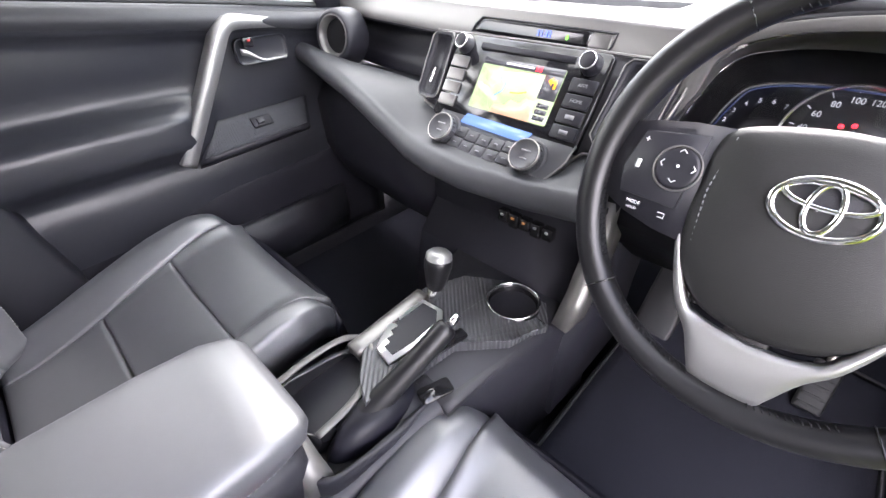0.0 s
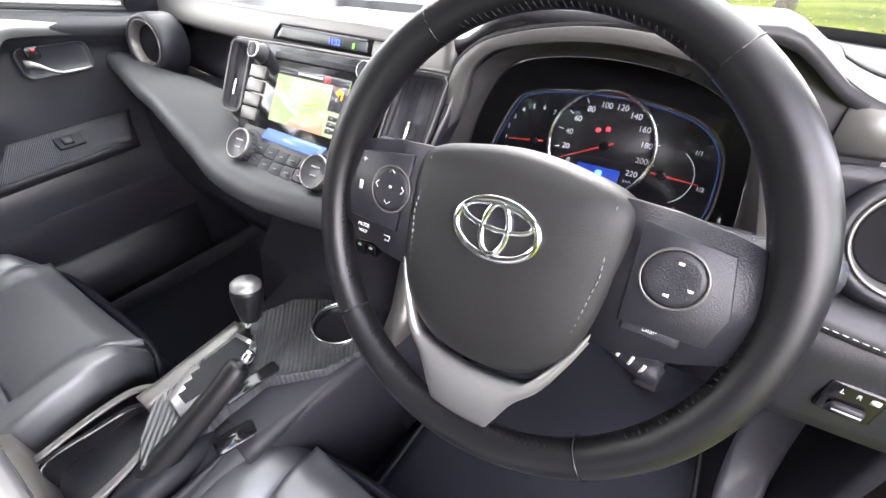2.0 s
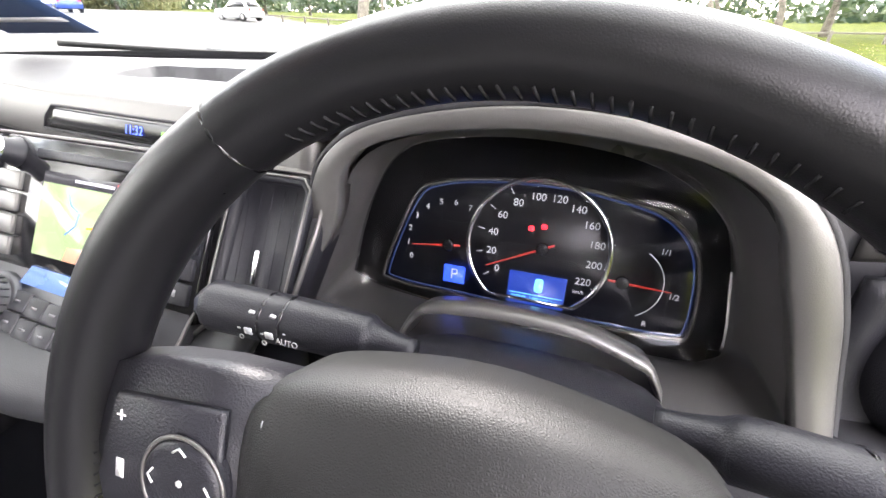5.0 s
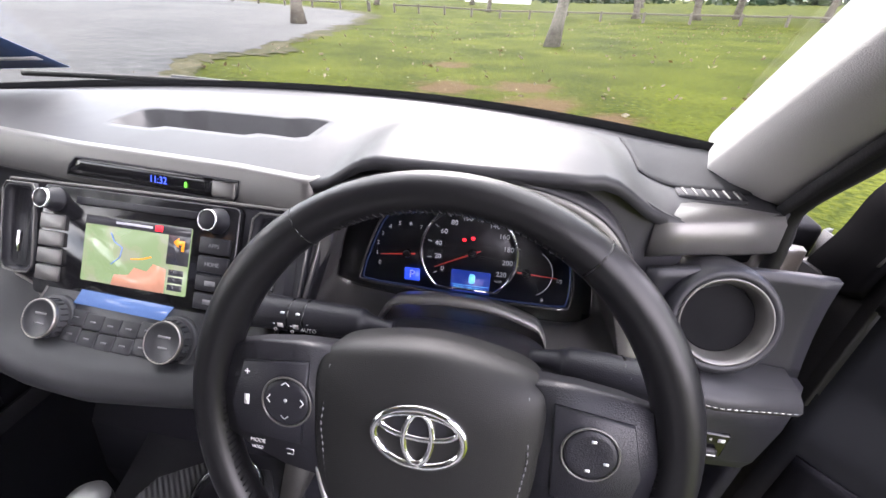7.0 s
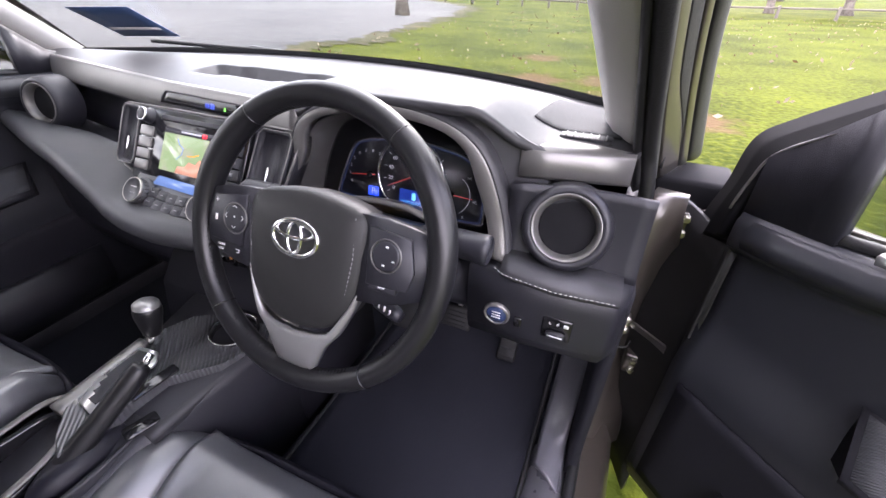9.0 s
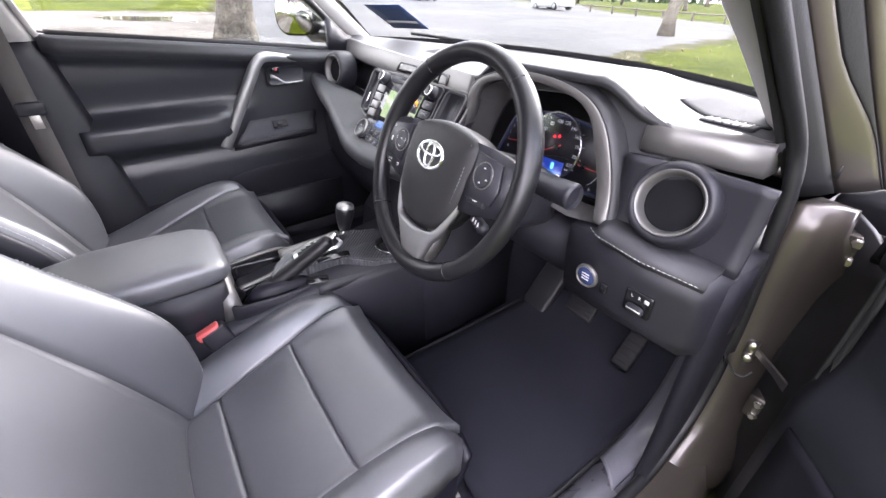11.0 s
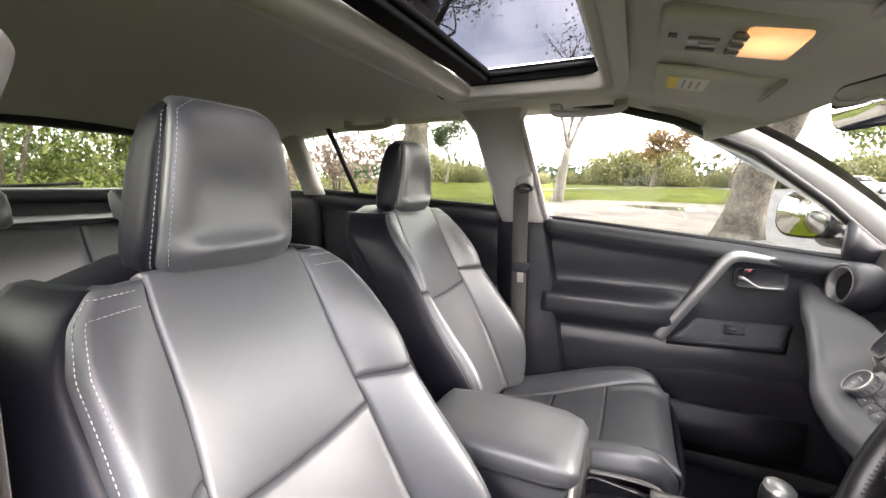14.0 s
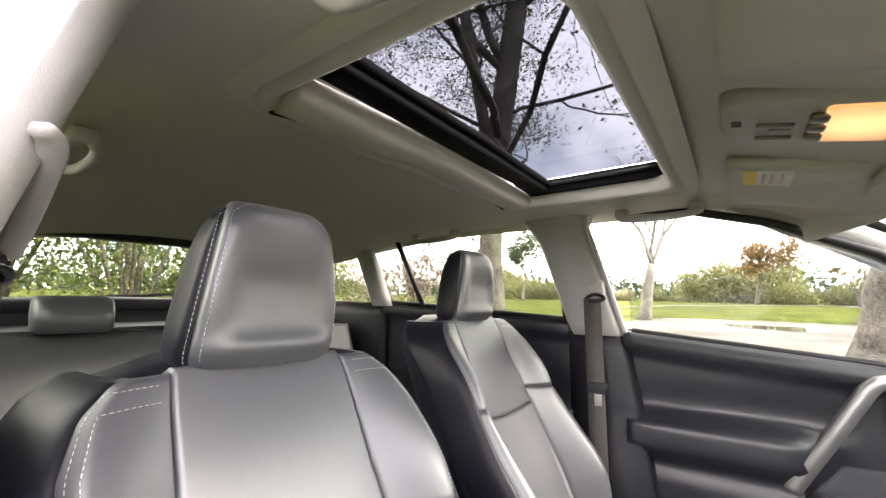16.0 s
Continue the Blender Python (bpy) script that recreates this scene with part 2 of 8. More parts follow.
def sheet(f, nu, nv, thick=0.0, bm=None, way=None):
    """A grid over f(u, v) with u and v from 0 to 1; thick gives it a back and rim, along way or against its normals."""
    bm = bm or bmesh.new()
    P = [[Vector(f(i / nu, j / nv)) for j in range(nv + 1)] for i in range(nu + 1)]
    V = [[bm.verts.new(p) for p in row] for row in P]
    for i in range(nu):
        for j in range(nv):
            bm.faces.new((V[i][j], V[i + 1][j], V[i + 1][j + 1], V[i][j + 1]))
    if thick:
        back = []
        for i in range(nu + 1):
            row = []
            for j in range(nv + 1):
                if way is None:
                    du = P[min(nu, i + 1)][j] - P[max(0, i - 1)][j]
                    dv = P[i][min(nv, j + 1)] - P[i][max(0, j - 1)]
                    n = du.cross(dv)
                    n = n.normalized() if n.length > 1e-9 else Vector((0, 0, 1))
                else:
                    n = -Vector(way)
                row.append(bm.verts.new(P[i][j] - n * thick))
            back.append(row)
        for i in range(nu):
            for j in range(nv):
                bm.faces.new((back[i][j], back[i][j + 1], back[i + 1][j + 1], back[i + 1][j]))
        rim = [(i, 0) for i in range(nu)] + [(nu, j) for j in range(nv)] + [(i, nv) for i in range(nu, 0, -1)] + [(0, j) for j in range(nv, 0, -1)]
        for k, (i, j) in enumerate(rim):
            i2, j2 = rim[(k + 1) % len(rim)]
            bm.faces.new((V[i][j], back[i][j], back[i2][j2], V[i2][j2]))
    return bm


def pad(f, out, nu=14, nv=14, puff=0.008, seam=0.010, edge=0.12, thick=0.02):
    """An upholstered panel over f(u, v): swells along out in the middle, and rolls down into the seam at its rim."""
    return sheet(swell(f, out, puff, seam, edge), round(nu * 2.6), round(nv * 2.6), thick, way=-Vector(out).normalized())


def swell(f, out, puff=0.008, seam=0.010, edge=0.12):
    """The swelling surface of such a panel."""
    out = Vector(out).normalized()
    seam, edge = seam * 0.34, edge * 0.17

    def g(u, v):
        d = min(u, 1 - u, v, 1 - v)
        fall = max(0.0, 1 - d / edge) ** 2.0
        rise = (math.sin(math.pi * u) * math.sin(math.pi * v)) ** 0.6 if 0 < u < 1 and 0 < v < 1 else 0.0
        return Vector(f(u, v)) + out * (puff * rise - seam * fall)
    return g


def lerp(a, b, u):
    return a + (b - a) * u


def smooth_step(a, b, x):
    u = max(0.0, min(1.0, (x - a) / (b - a)))
    return u * u * (3 - 2 * u)


def through_points(pts, x):
    """Reads a smooth line y(x) through (x, y) pairs."""
    if x <= pts[0][0]:
        return pts[0][1]
    for (x0, y0), (x1, y1) in zip(pts, pts[1:]):
        if x <= x1:
            return y0 + (y1 - y0) * smooth_step(x0, x1, x)
    return pts[-1][1]


def line_at(pts, x):
    """Reads a straight-sided line y(x)."""
    return float(np.interp(x, [p[0] for p in pts], [p[1] for p in pts]))


def spline(pts, n=40, closed=False):
    """Points on a smooth curve through pts."""
    P = [Vector(p) for p in pts]
    N = len(P)
    out = []
    spans = N if closed else N - 1
    for k in range(n if closed else n + 1):
        s = k / n * spans
        i = min(int(s), spans - 1)
        u = s - i
        g = (lambda j: P[j % N]) if closed else (lambda j: P[max(0, min(N - 1, j))])
        p0, p1, p2, p3 = g(i - 1), g(i), g(i + 1), g(i + 2)
        out.append(0.5 * (2 * p1 + (p2 - p0) * u + (2 * p0 - 5 * p1 + 4 * p2 - p3) * u * u + (3 * p1 - p0 - 3 * p2 + p3) * u ** 3))
    return out


def stitches(points, length=0.0042, gap=0.0022, r=0.00055, bm=None):
    """A row of short threads along points."""
    bm = bm or bmesh.new()
    P = [Vector(p) for p in points]
    acc, on, start = 0.0, True, P[0]
    for a, b in zip(P, P[1:]):
        seg, done = (b - a).length, 0.0
        while seg - done > 1e-6:
            step = min((length if on else gap) - acc, seg - done)
            done += step
            acc += step
            q = a + (b - a) * (done / seg)
            if acc >= (length if on else gap) - 1e-9:
                if on:
                    tube([start, (start + q) / 2, q], [r * 0.6, r, r * 0.6], 4, bm=bm)
                acc, on, start = 0.0, not on, q
    return bm


def slab(outline, depth, m=None, r=0.0, bm=None):
    """A plate: an outline in the local x-y plane, extruded by depth downwards, with a small bevel of its top edge."""
    bm = bm or bmesh.new()
    m = m or Matrix()
    cx = sum(p[0] for p in outline) / len(outline)
    cy = sum(p[1] for p in outline) / len(outline)
    rings = [[m @ Vector((x, y, -depth)) for x, y in outline], [m @ Vector((x, y, -r)) for x, y in outline]]
    if r:
        size = max(max(abs(x - cx), abs(y - cy)) for x, y in outline)
        k = 1 - r / size
        rings.append([m @ Vector((cx + (x - cx) * k, cy + (y - cy) * k, 0)) for x, y in outline])
    return loft(rings, True, True, bm)


def rounded_rect(w, h, r, n=5):
    pts = []
    for cx, cy, a0 in ((w / 2 - r, h / 2 - r, 0), (-w / 2 + r, h / 2 - r, 90), (-w / 2 + r, -h / 2 + r, 180), (w / 2 - r, -h / 2 + r, 270)):
        pts += [(cx + r * math.cos(radians(a0 + 90 * k / n)), cy + r * math.sin(radians(a0 + 90 * k / n))) for k in range(n + 1)]
    return pts


def letters(name, body, size, mat, m, parent, label=""):
    """Raised lettering in the built-in font, turned into a mesh."""
    cu = bpy.data.curves.new(name, "FONT")
    cu.body, cu.size, cu.extrude, cu.align_x, cu.align_y = body, size, 0.0002, "CENTER", "CENTER"
    tmp = bpy.data.objects.new(name, cu)
    me = bpy.data.meshes.new_from_object(tmp)
    bpy.data.objects.remove(tmp)
    bpy.data.curves.remove(cu)
    me.transform(m)
    me.materials.append(mat)
    ob = new(name, me)
    ob.parent = parent
    return tagged(ob, label)

# ---------------------------------------------------------------- car
def headliner_z(x, y):
    """Height of the roof lining."""
    z = 1.572 - 0.035 * (abs(x) / 0.45) ** 2 if abs(x) < 0.45 else 1.537 - 0.22 * (abs(x) - 0.45) ** 1.5
    side = smooth_step(0.40, 0.56, abs(x))
    z -= 0.115 * smooth_step(lerp(-0.55, -0.40, side), lerp(0.04, 0.08, side), y) ** lerp(1.3, 1.5, side)
    return z - 0.085 * smooth_step(-1.15, -2.15, y)


def screen_base(x):
    return Vector((x, 0.66 - 0.24 * (abs(x) / 0.75) ** 2.2, 1.112))


def screen_top(x):
    return Vector((x, 0.08 - 0.2 * (abs(x) / 0.62) ** 2, 1.468 - 0.02 * (abs(x) / 0.62) ** 2))


def belt(y):
    """Height of the window sills along the car."""
    return line_at([(-2.2, 1.27), (-1.55, 1.255), (-0.75, 1.2), (-0.55, 1.168), (-0.05, 1.116), (0.24, 1.083), (0.36, 1.075)], y)


def window_top(y):
    """Height of the upper edge of the side windows."""
    return line_at([(-2.1, 1.40), (-1.85, 1.49), (-1.5, 1.535), (-0.62, 1.535), (-0.4, 1.512), (-0.19, 1.453), (0.0, 1.366), (0.18, 1.231), (0.32, 1.10)], y)


def side_x(z):
    """Half width of the inner side of the body."""
    return 0.70 if z < 1.15 else 0.70 - 0.32 * (z - 1.15) ** 1.1


# floor and lower body
def floor_f(u, v):
    x, y = lerp(-0.80, 0.80, u), lerp(-2.2, 0.95, v)
    z = 0.385 + 0.33 * smooth_step(0.55, 0.92, y) + 0.24 * smooth_step(-1.02, -1.2, y)
    return x, y, z


tagged(part("floor", sheet(floor_f, 24, 60, 0.03, way=(0, 0, -1)), CARPET), "black carpeted floor of the cabin", "floor", kind="structure")
tagged(part("wall_front", sheet(lambda u, v: (lerp(-0.8, 0.8, u), 0.86 + 0.06 * v, lerp(0.55, 0.99, v)), 4, 4, 0.03, way=(0, 1, 0)), PLASTIC_SOFT), "dark bulkhead under the dashboard", "bulkhead", kind="structure")

# roof lining with the hole of the sunroof
HX, HY0, HY1 = 0.405, -0.83, -0.385
xs = sorted({*np.linspace(-0.66, 0.66, 45).round(4).tolist(), -HX, HX})
ys = sorted({*np.linspace(-2.16, 0.1, 70).round(4).tolist(), HY0, HY1})


def roof_mesh(lift, grow):
    bm = bmesh.new()
    V = {}
    for i, x in enumerate(xs):
        for j, y in enumerate(ys):
            wide = 1.0 - 0.12 * smooth_step(-0.25, 0.1, y) - 0.05 * smooth_step(-1.2, -2.1, y)
            V[i, j] = bm.verts.new((x * wide * grow, min(y, screen_top(x).y + 0.012), headliner_z(x, y) + lift))
    for i in range(len(xs) - 1):
        for j in range(len(ys) - 1):
            if not (-HX <= xs[i] < HX - 1e-6 and HY0 <= ys[j] < HY1 - 1e-6):
                bm.faces.new((V[i, j], V[i + 1, j], V[i + 1, j + 1], V[i, j + 1]))
    return bm


tagged(part("ceiling", roof_mesh(0, 1.0), HEADLINER), "pale grey cloth roof lining with a sunroof hole", "ceiling", kind="structure")
tagged(part("roof_skin", roof_mesh(0.075, 1.08), PAINT), "bronze painted roof skin", "roof", kind="structure")

sunroof = thing("sunroof", "tilting glass sunroof with a pale half-open sunshade", "sunroof", (0, -0.6, 1.58))


def under(ob):
    """Parts are drawn in the car's own space, so the empty they hang from takes its place away."""
    for c in ob.children:
        c.matrix_parent_inverse = Matrix.Translation(ob.location).inverted()
    return ob


hole = [(x, y) for x, y in rounded_rect(2 * HX, HY1 - HY0, 0.055, 6)]
hyc = (HY0 + HY1) / 2
rim = []
for k, (gx, dz) in enumerate(((0.03, -0.002), (0.022, -0.009), (0.008, -0.011), (-0.004, -0.004), (-0.006, 0.03))):
    ring = []
    for x, y in hole:
        sx = (abs(x) + gx) / abs(x) if abs(x) > 1e-6 else 1
        sy = (abs(y) + gx) / abs(y) if abs(y) > 1e-6 else 1
        ring.append((x * sx, hyc + y * sy, headliner_z(x, hyc + y) + dz))
    rim.append(ring)
part("opening_trim", loft(rim, True, False), HEADLINER, sunroof, "pale rounded trim round the opening")
ring_ = [(x, -0.6 + y) for x, y in rounded_rect(2 * HX + 0.09, 0.50, 0.075, 8)]
part("moulding", loft([[(x * kx, -0.605 + (y + 0.605) * ky, headliner_z(x, y) + dz) for x, y in ring_] for kx, ky, dz in ((1.05, 1.09, 0.002), (1.03, 1.055, -0.006), (1.0, 1.0, -0.0095), (0.98, 0.965, -0.007), (0.965, 0.94, 0.004))], True, False), HEADLINER, sunroof, "wide rounded moulding round the roof opening")
part("rail", block(-HX - 0.02, HX + 0.02, HY1 - 0.022, HY1 + 0.02, 1.578, 1.612, 0.003), BLACKOUT, sunroof, "black front rail")
for sx in (-1, 1):
    part("rail", block(sx * HX - 0.022, sx * HX + 0.022, HY0, HY1, 1.565, 1.604, 0.003), BLACKOUT, sunroof, "black side rail")
    part("seal", tube([(sx * (HX - 0.028), HY0 + 0.06, 1.588), (sx * (HX - 0.028), HY1 - 0.02, 1.588)], 0.006, 6), RUBBER, sunroof)
part("crossbar", block(-HX, HX, HY0 + 0.085, HY0 + 0.138, 1.566, 1.606, 0.006), BLACKOUT, sunroof, "black rear bar")
part("wind_deflector", tube([(-HX, HY0 + 0.142, 1.586), (0, HY0 + 0.145, 1.59), (HX, HY0 + 0.142, 1.586)], 0.007, 8), BLACKOUT, sunroof)
part("groove", tube([(lerp(-HX + 0.02, HX - 0.02, k), HY0 - 0.004, headliner_z(lerp(-HX, HX, k), HY0) - 0.006) for k in np.linspace(0, 1, 24)], 0.006, 6), BLACKOUT, sunroof, "dark groove behind the shade")
shade = part("sunshade", sheet(lambda u, v: (lerp(-HX + 0.012, HX - 0.012, u), lerp(HY0 - 0.25, HY0 + 0.02, v), 1.582), 4, 8, 0.006), HEADLINER, sunroof, "pale cloth sunshade with a rolled front edge")
part("rolled_edge", tube([(-HX + 0.012, HY0 + 0.034, 1.552), (-HX + 0.02, HY0 + 0.038, 1.552), (0, HY0 + 0.042, 1.562), (HX - 0.02, HY0 + 0.038, 1.552), (HX - 0.012, HY0 + 0.034, 1.552)], [0.02, 0.046, 0.048, 0.046, 0.02], 16, flat=0.62), HEADLINER, shade, "pale rolled front edge")
pane = part("pane", sheet(lambda u, v: (lerp(-HX, HX, u), lerp(HY0 + 0.1, HY1 + 0.02, v), 1.616), 6, 6, 0.004), GLASS_TINT, sunroof, "smoked glass pane")
pane.visible_shadow = False
under(sunroof)

# windscreen and rear window
ws = thing("windscreen", "clear laminated windscreen with a black border", "windscreen", (0, 0.35, 1.3))
pane = part("pane", sheet(lambda u, v: tuple(screen_base(lerp(-0.80, 0.80, u)).lerp(screen_top(lerp(-0.69, 0.69, u)), v) + Vector((0, 0, 0.05 * math.sin(math.pi * v)))), 24, 10, 0.005), GLASS, ws)
pane.visible_shadow = False
part("border", sheet(lambda u, v: tuple(screen_base(lerp(-0.76, 0.76, u)) + Vector((0, 0.006 * v - 0.006, 0.020 * v - 0.012))), 40, 2, 0.006), BLACKOUT, ws, "black printed border")
under(ws)

# pillars at the windscreen
def a_pillar(s):
    rings = []
    for k in range(17):
        v = k / 12
        c = Vector((s * 0.795, 0.42, 1.085)).lerp(Vector((s * 0.665, -0.16, 1.475)), v)
        c += Vector((s * 0.012, 0, 0.03)) * math.sin(math.pi * v) * (1.0 if v < 1 else 0.6)
        w = 0.054 + 0.012 * math.sin(math.pi * min(v, 1.0))
        d = Vector((0, 0.62, -0.42)).normalized()
        side = Vector((s, 0, -0.35)).normalized()
        n = side.cross(d)
        n = n if n.y < 0 else -n
        rings.append([c - side * w + n * -0.02, c - side * w * 0.9 + n * 0.012, c - side * w * 0.3 + n * 0.03, c + side * w * 0.4 + n * 0.03, c + side * w * 0.95 + n * 0.012, c + side * w + n * -0.03, c - n * 0.05])
    return loft(rings)


tagged(part("pillar_trim_passenger", a_pillar(-1), PILLAR), "pale grey plastic trim of the windscreen pillar", "pillar trim", kind="structure")


def screen_edge(v):
    """Line of the driver's pillar along the windscreen, from the dash (0) to the roof (1)."""
    return Vector((0.707, 0.400, 1.08)).lerp(Vector((0.625, -0.187, 1.50)), v) + Vector((0.0, 0.0, 0.006)) * math.sin(math.pi * v)


def seal_edge(v):
    """Line of the driver's pillar along the door seal."""
    return Vector((0.760, 0.285, 1.08)).lerp(Vector((0.685, -0.164, 1.50)), v) + Vector((0.0, 0.012, 0.006)) * math.sin(math.pi * v)


def outer_edge(v):
    """Outermost line of the driver's pillar."""
    return Vector((0.815, 0.410, 1.08)).lerp(Vector((0.738, -0.080, 1.50)), v) + Vector((-0.012, 0.0, 0.012)) * math.sin(math.pi * v)


rings = []
for v in np.linspace(-0.05, 1.12, 16):
    a_, b_ = screen_edge(float(v)), seal_edge(float(v))
    n_ = Vector((-0.55, -0.75, -0.35)).normalized()
    rings.append([a_ + Vector((0.05, 0.10, 0.05)), a_ + Vector((0.004, 0.012, 0.004)), a_ + n_ * 0.006, a_.lerp(b_, 0.35) + n_ * 0.014, a_.lerp(b_, 0.75) + n_ * 0.010, b_, b_ + Vector((0.004, 0.02, 0.004)), b_ + Vector((-0.005, 0.05, 0.02))])
tagged(part("pillar_trim_driver", loft(rings), PILLAR), "pale grey plastic trim of the windscreen pillar", "pillar trim", kind="structure")

# door builders, for the passenger's side; mirrored with s = 1
def door(name, label, s, y0, y1, rear=False):
    d = thing(name, label, "car door", (s * 0.70, (y0 + y1) / 2, 0.9))
    own = s > 0 and not rear
    sill_z = (lambda y: belt(y) - 0.038 * smooth_step(-0.25, 0.3, y)) if own else belt
    top_z = (lambda y: window_top(y - 0.045)) if own else window_top

    def inner(u, v):
        y, z = lerp(y0, y1, u), lerp(0.43, sill_z(lerp(y0, y1, u)), v)
        top = sill_z(y)
        x = 0.715
        x -= 0.030 * smooth_step(top - 0.075, top - 0.045, z)
        x += 0.02 * smooth_step(top - 0.018, top + 0.01, z) ** 2
        arm = smooth_step(0.95, 0.905, z) * smooth_step(0.79, 0.855, z) * (1 - smooth_step(-0.19, -0.07, y))
        x -= 0.05 * arm
        x -= 0.028 * smooth_step(0.86, 0.74, z)
        x += 0.012 * math.exp(-((z - 0.97) / 0.05) ** 2) * (1 - smooth_step(-0.2, 0.0, y))
        return s * x, y, z
    part("panel", sheet(inner, 36, 60, 0.03, way=(s, 0, 0)), DOOR_SKIN, d, "black moulded inner panel")
    if not rear:
        # The closed door's pad takes a lighter skin, in place of light falling on it.
        part("belt_pad", sheet(lambda u, v: (s * (0.688 - 0.012 * math.sin(math.pi * v)), lerp(y0, y1 - 0.02, u), sill_z(lerp(y0, y1, u)) - 0.048 + 0.044 * v), 20, 8, 0.02, way=(s, 0, 0)), DOOR_SKIN if own else SHELF_SKIN, d, "padded black leather top edge")
        # diagonal pull strap
        st = spline([(s * 0.700, 0.215, 1.050), (s * 0.692, 0.12, 1.063), (s * 0.680, 0.03, 1.076), (s * 0.672, -0.012, 1.079), (s * 0.669, -0.036, 1.066), (s * 0.670, -0.060, 1.028), (s * 0.673, -0.100, 0.961), (s * 0.678, -0.150, 0.878), (s * 0.684, -0.200, 0.795)], 48)
        rings = []
        for k, p in enumerate(st):
            a, b = st[max(0, k - 1)], st[min(len(st) - 1, k + 1)]
            t = (b - a).normalized()
            w = Vector((0, t.z, -t.y)).normalized() * lerp(0.009, 0.017, smooth_step(0, 0.4, k / 48))
            o = Vector((-s, 0, 0))
            rings.append([p - w, p - w * 0.9 + o * 0.007, p + w * 0.9 + o * 0.010, p + w, p + w * 0.95 - o * 0.03, p - w * 0.95 - o * 0.03])
        part("pull_strap", loft(rings), SILVER, d, "satin silver diagonal grab handle")
        # handle cup and lever
        mh = Matrix.Translation((s * 0.695, 0.056, 1.012)) @ Matrix(((0, 0, -s, 0), (1, 0, 0, 0), (0, 1, 0, 0), (0, 0, 0, 1)))
        part("handle_cup", loft([[mh @ Vector((x * k, y * k, z)) for x, y in rounded_rect(0.128, 0.056, 0.014)] for k, z in ((1.02, -0.008), (1.02, 0.0015), (0.99, 0.002), (0.96, -0.002), (0.88, -0.004))], True, True), DOOR_SKIN, d, "black recessed handle cup")
        lever = part("handle", loft([[mh @ Vector((x, y + h * math.sin(a), 0.014 + 0.006 * math.sin(math.pi * k / 10) + w * math.cos(a))) for a in np.linspace(0, math.tau, 9)[:-1]] for k, (x, y, h, w) in enumerate([(lerp(-0.058, 0.052, k / 10), lerp(0.004, -0.022, smooth_step(0, 0.5, k / 10)), lerp(0.007, 0.0035, smooth_step(0.1, 0.4, k / 10)), 0.003) for k in range(11)])]), SILVER, d, "thin silver door lever")
        part("lock_button", block(-0.013, 0.011, -0.011, 0.011, 0, 0.012, 0.003, m=mh @ Matrix.Translation((-0.036, 0.022, 0.006))), GLOSSY, d, "small black lock button")
        part("lock_mark", block(-0.004, 0.004, -0.003, 0.003, 0, 0.001, 0, m=mh @ Matrix.Translation((-0.036, 0.026, 0.018))), material("red lock mark", (0.4, 0.03, 0.03), 0.5), d, "red mark")
        # switch ledge
        low = lambda u: Vector((s * lerp(0.676, 0.648, u), lerp(-0.175, 0.115, u), 0.797 + 0.026 * u))
        high = lambda u: Vector((s * 0.708, lerp(-0.10, 0.15, u), 0.872 + 0.008 * u))
        part("ledge", loft([[high(u), low(u) + Vector((0, 0, 0.001)), low(u) + Vector((s * 0.002, 0, -0.010)), low(u) + Vector((s * 0.02, 0, -0.022)), Vector((s * 0.715, high(u).y, 0.785)), Vector((s * 0.72, high(u).y, 0.868))] for u in np.linspace(0, 1, 8)]), PLASTIC, d, "black ledge below the handle")
        part("switch_panel", sheet(lambda u, v: tuple(high(lerp(0.03, 0.97, u)).lerp(low(lerp(0.03, 0.97, u)), lerp(0.06, 0.94, v)) + Vector((-s * 0.002, 0, 0.003))), 10, 4, 0.003, way=(s * 0.6, 0, -0.7)), RIBS_DOOR, d, "ribbed dark switch panel")
        msw = Matrix.Translation(high(0.5).lerp(low(0.5), 0.42) + Vector((-s * 0.004, 0, 0.004))) @ pose(0, 0, 0, 0, -s * 45, 0) @ pose(0, 0, 0, 0, 0, 90)
        sw = part("window_switch", block(-0.026, 0.026, -0.014, 0.014, -0.004, 0.003, 0.002, m=msw), PLASTIC_SOFT, d, "black window switch")
        part("rocker", block(-0.014, 0.006, -0.008, 0.008, 0, 0.008, 0.002, m=msw), PLASTIC, sw)
        part("pocket", loft([[(s * (0.70 - dx), y, z) for dx, z in ((0, 0.60), (0.05 * k, 0.60), (0.055 * k, 0.5), (0.03 * k, 0.45), (0, 0.45))] for y, k in ((-0.48, 0.2), (-0.4, 1), (0.05, 1.1), (0.2, 0.6))]), PLASTIC, d, "black map pocket")
        # The panel's near-black colour stands in for the shade low in the footwell.
        part("lower_panel", sheet(lambda u, v: (inner(lerp(0.03, 0.97, u), lerp(0.02, 0.52, v))[0] - s * 0.005, lerp(y0, y1, lerp(0.03, 0.97, u)), inner(0.5, 0)[2] + lerp(0.01, 0.29 - 0.05 * smooth_step(0.5, 0.2, u), v)), 24, 12, 0.004, way=(s, 0, 0)), SHADE_PLASTIC, d, "lower panel, darkened for the footwell shade")
    # window frame and glass
    def edge(u, low):
        y = lerp(y0 + 0.02, y1 - 0.02, u)
        z = sill_z(y) if low else max(sill_z(y) + 0.004, top_z(y))
        return Vector((s * (side_x(z) + 0.012), y, z))
    pane_ob = part("window_pane", sheet(lambda u, v: tuple(edge(u, True).lerp(edge(u, False), v)), 20, 6, 0.004, way=(s, 0, 0)), GLASS if not rear else GLASS_REAR, d, "clear side window")
    pane_ob.visible_shadow = False
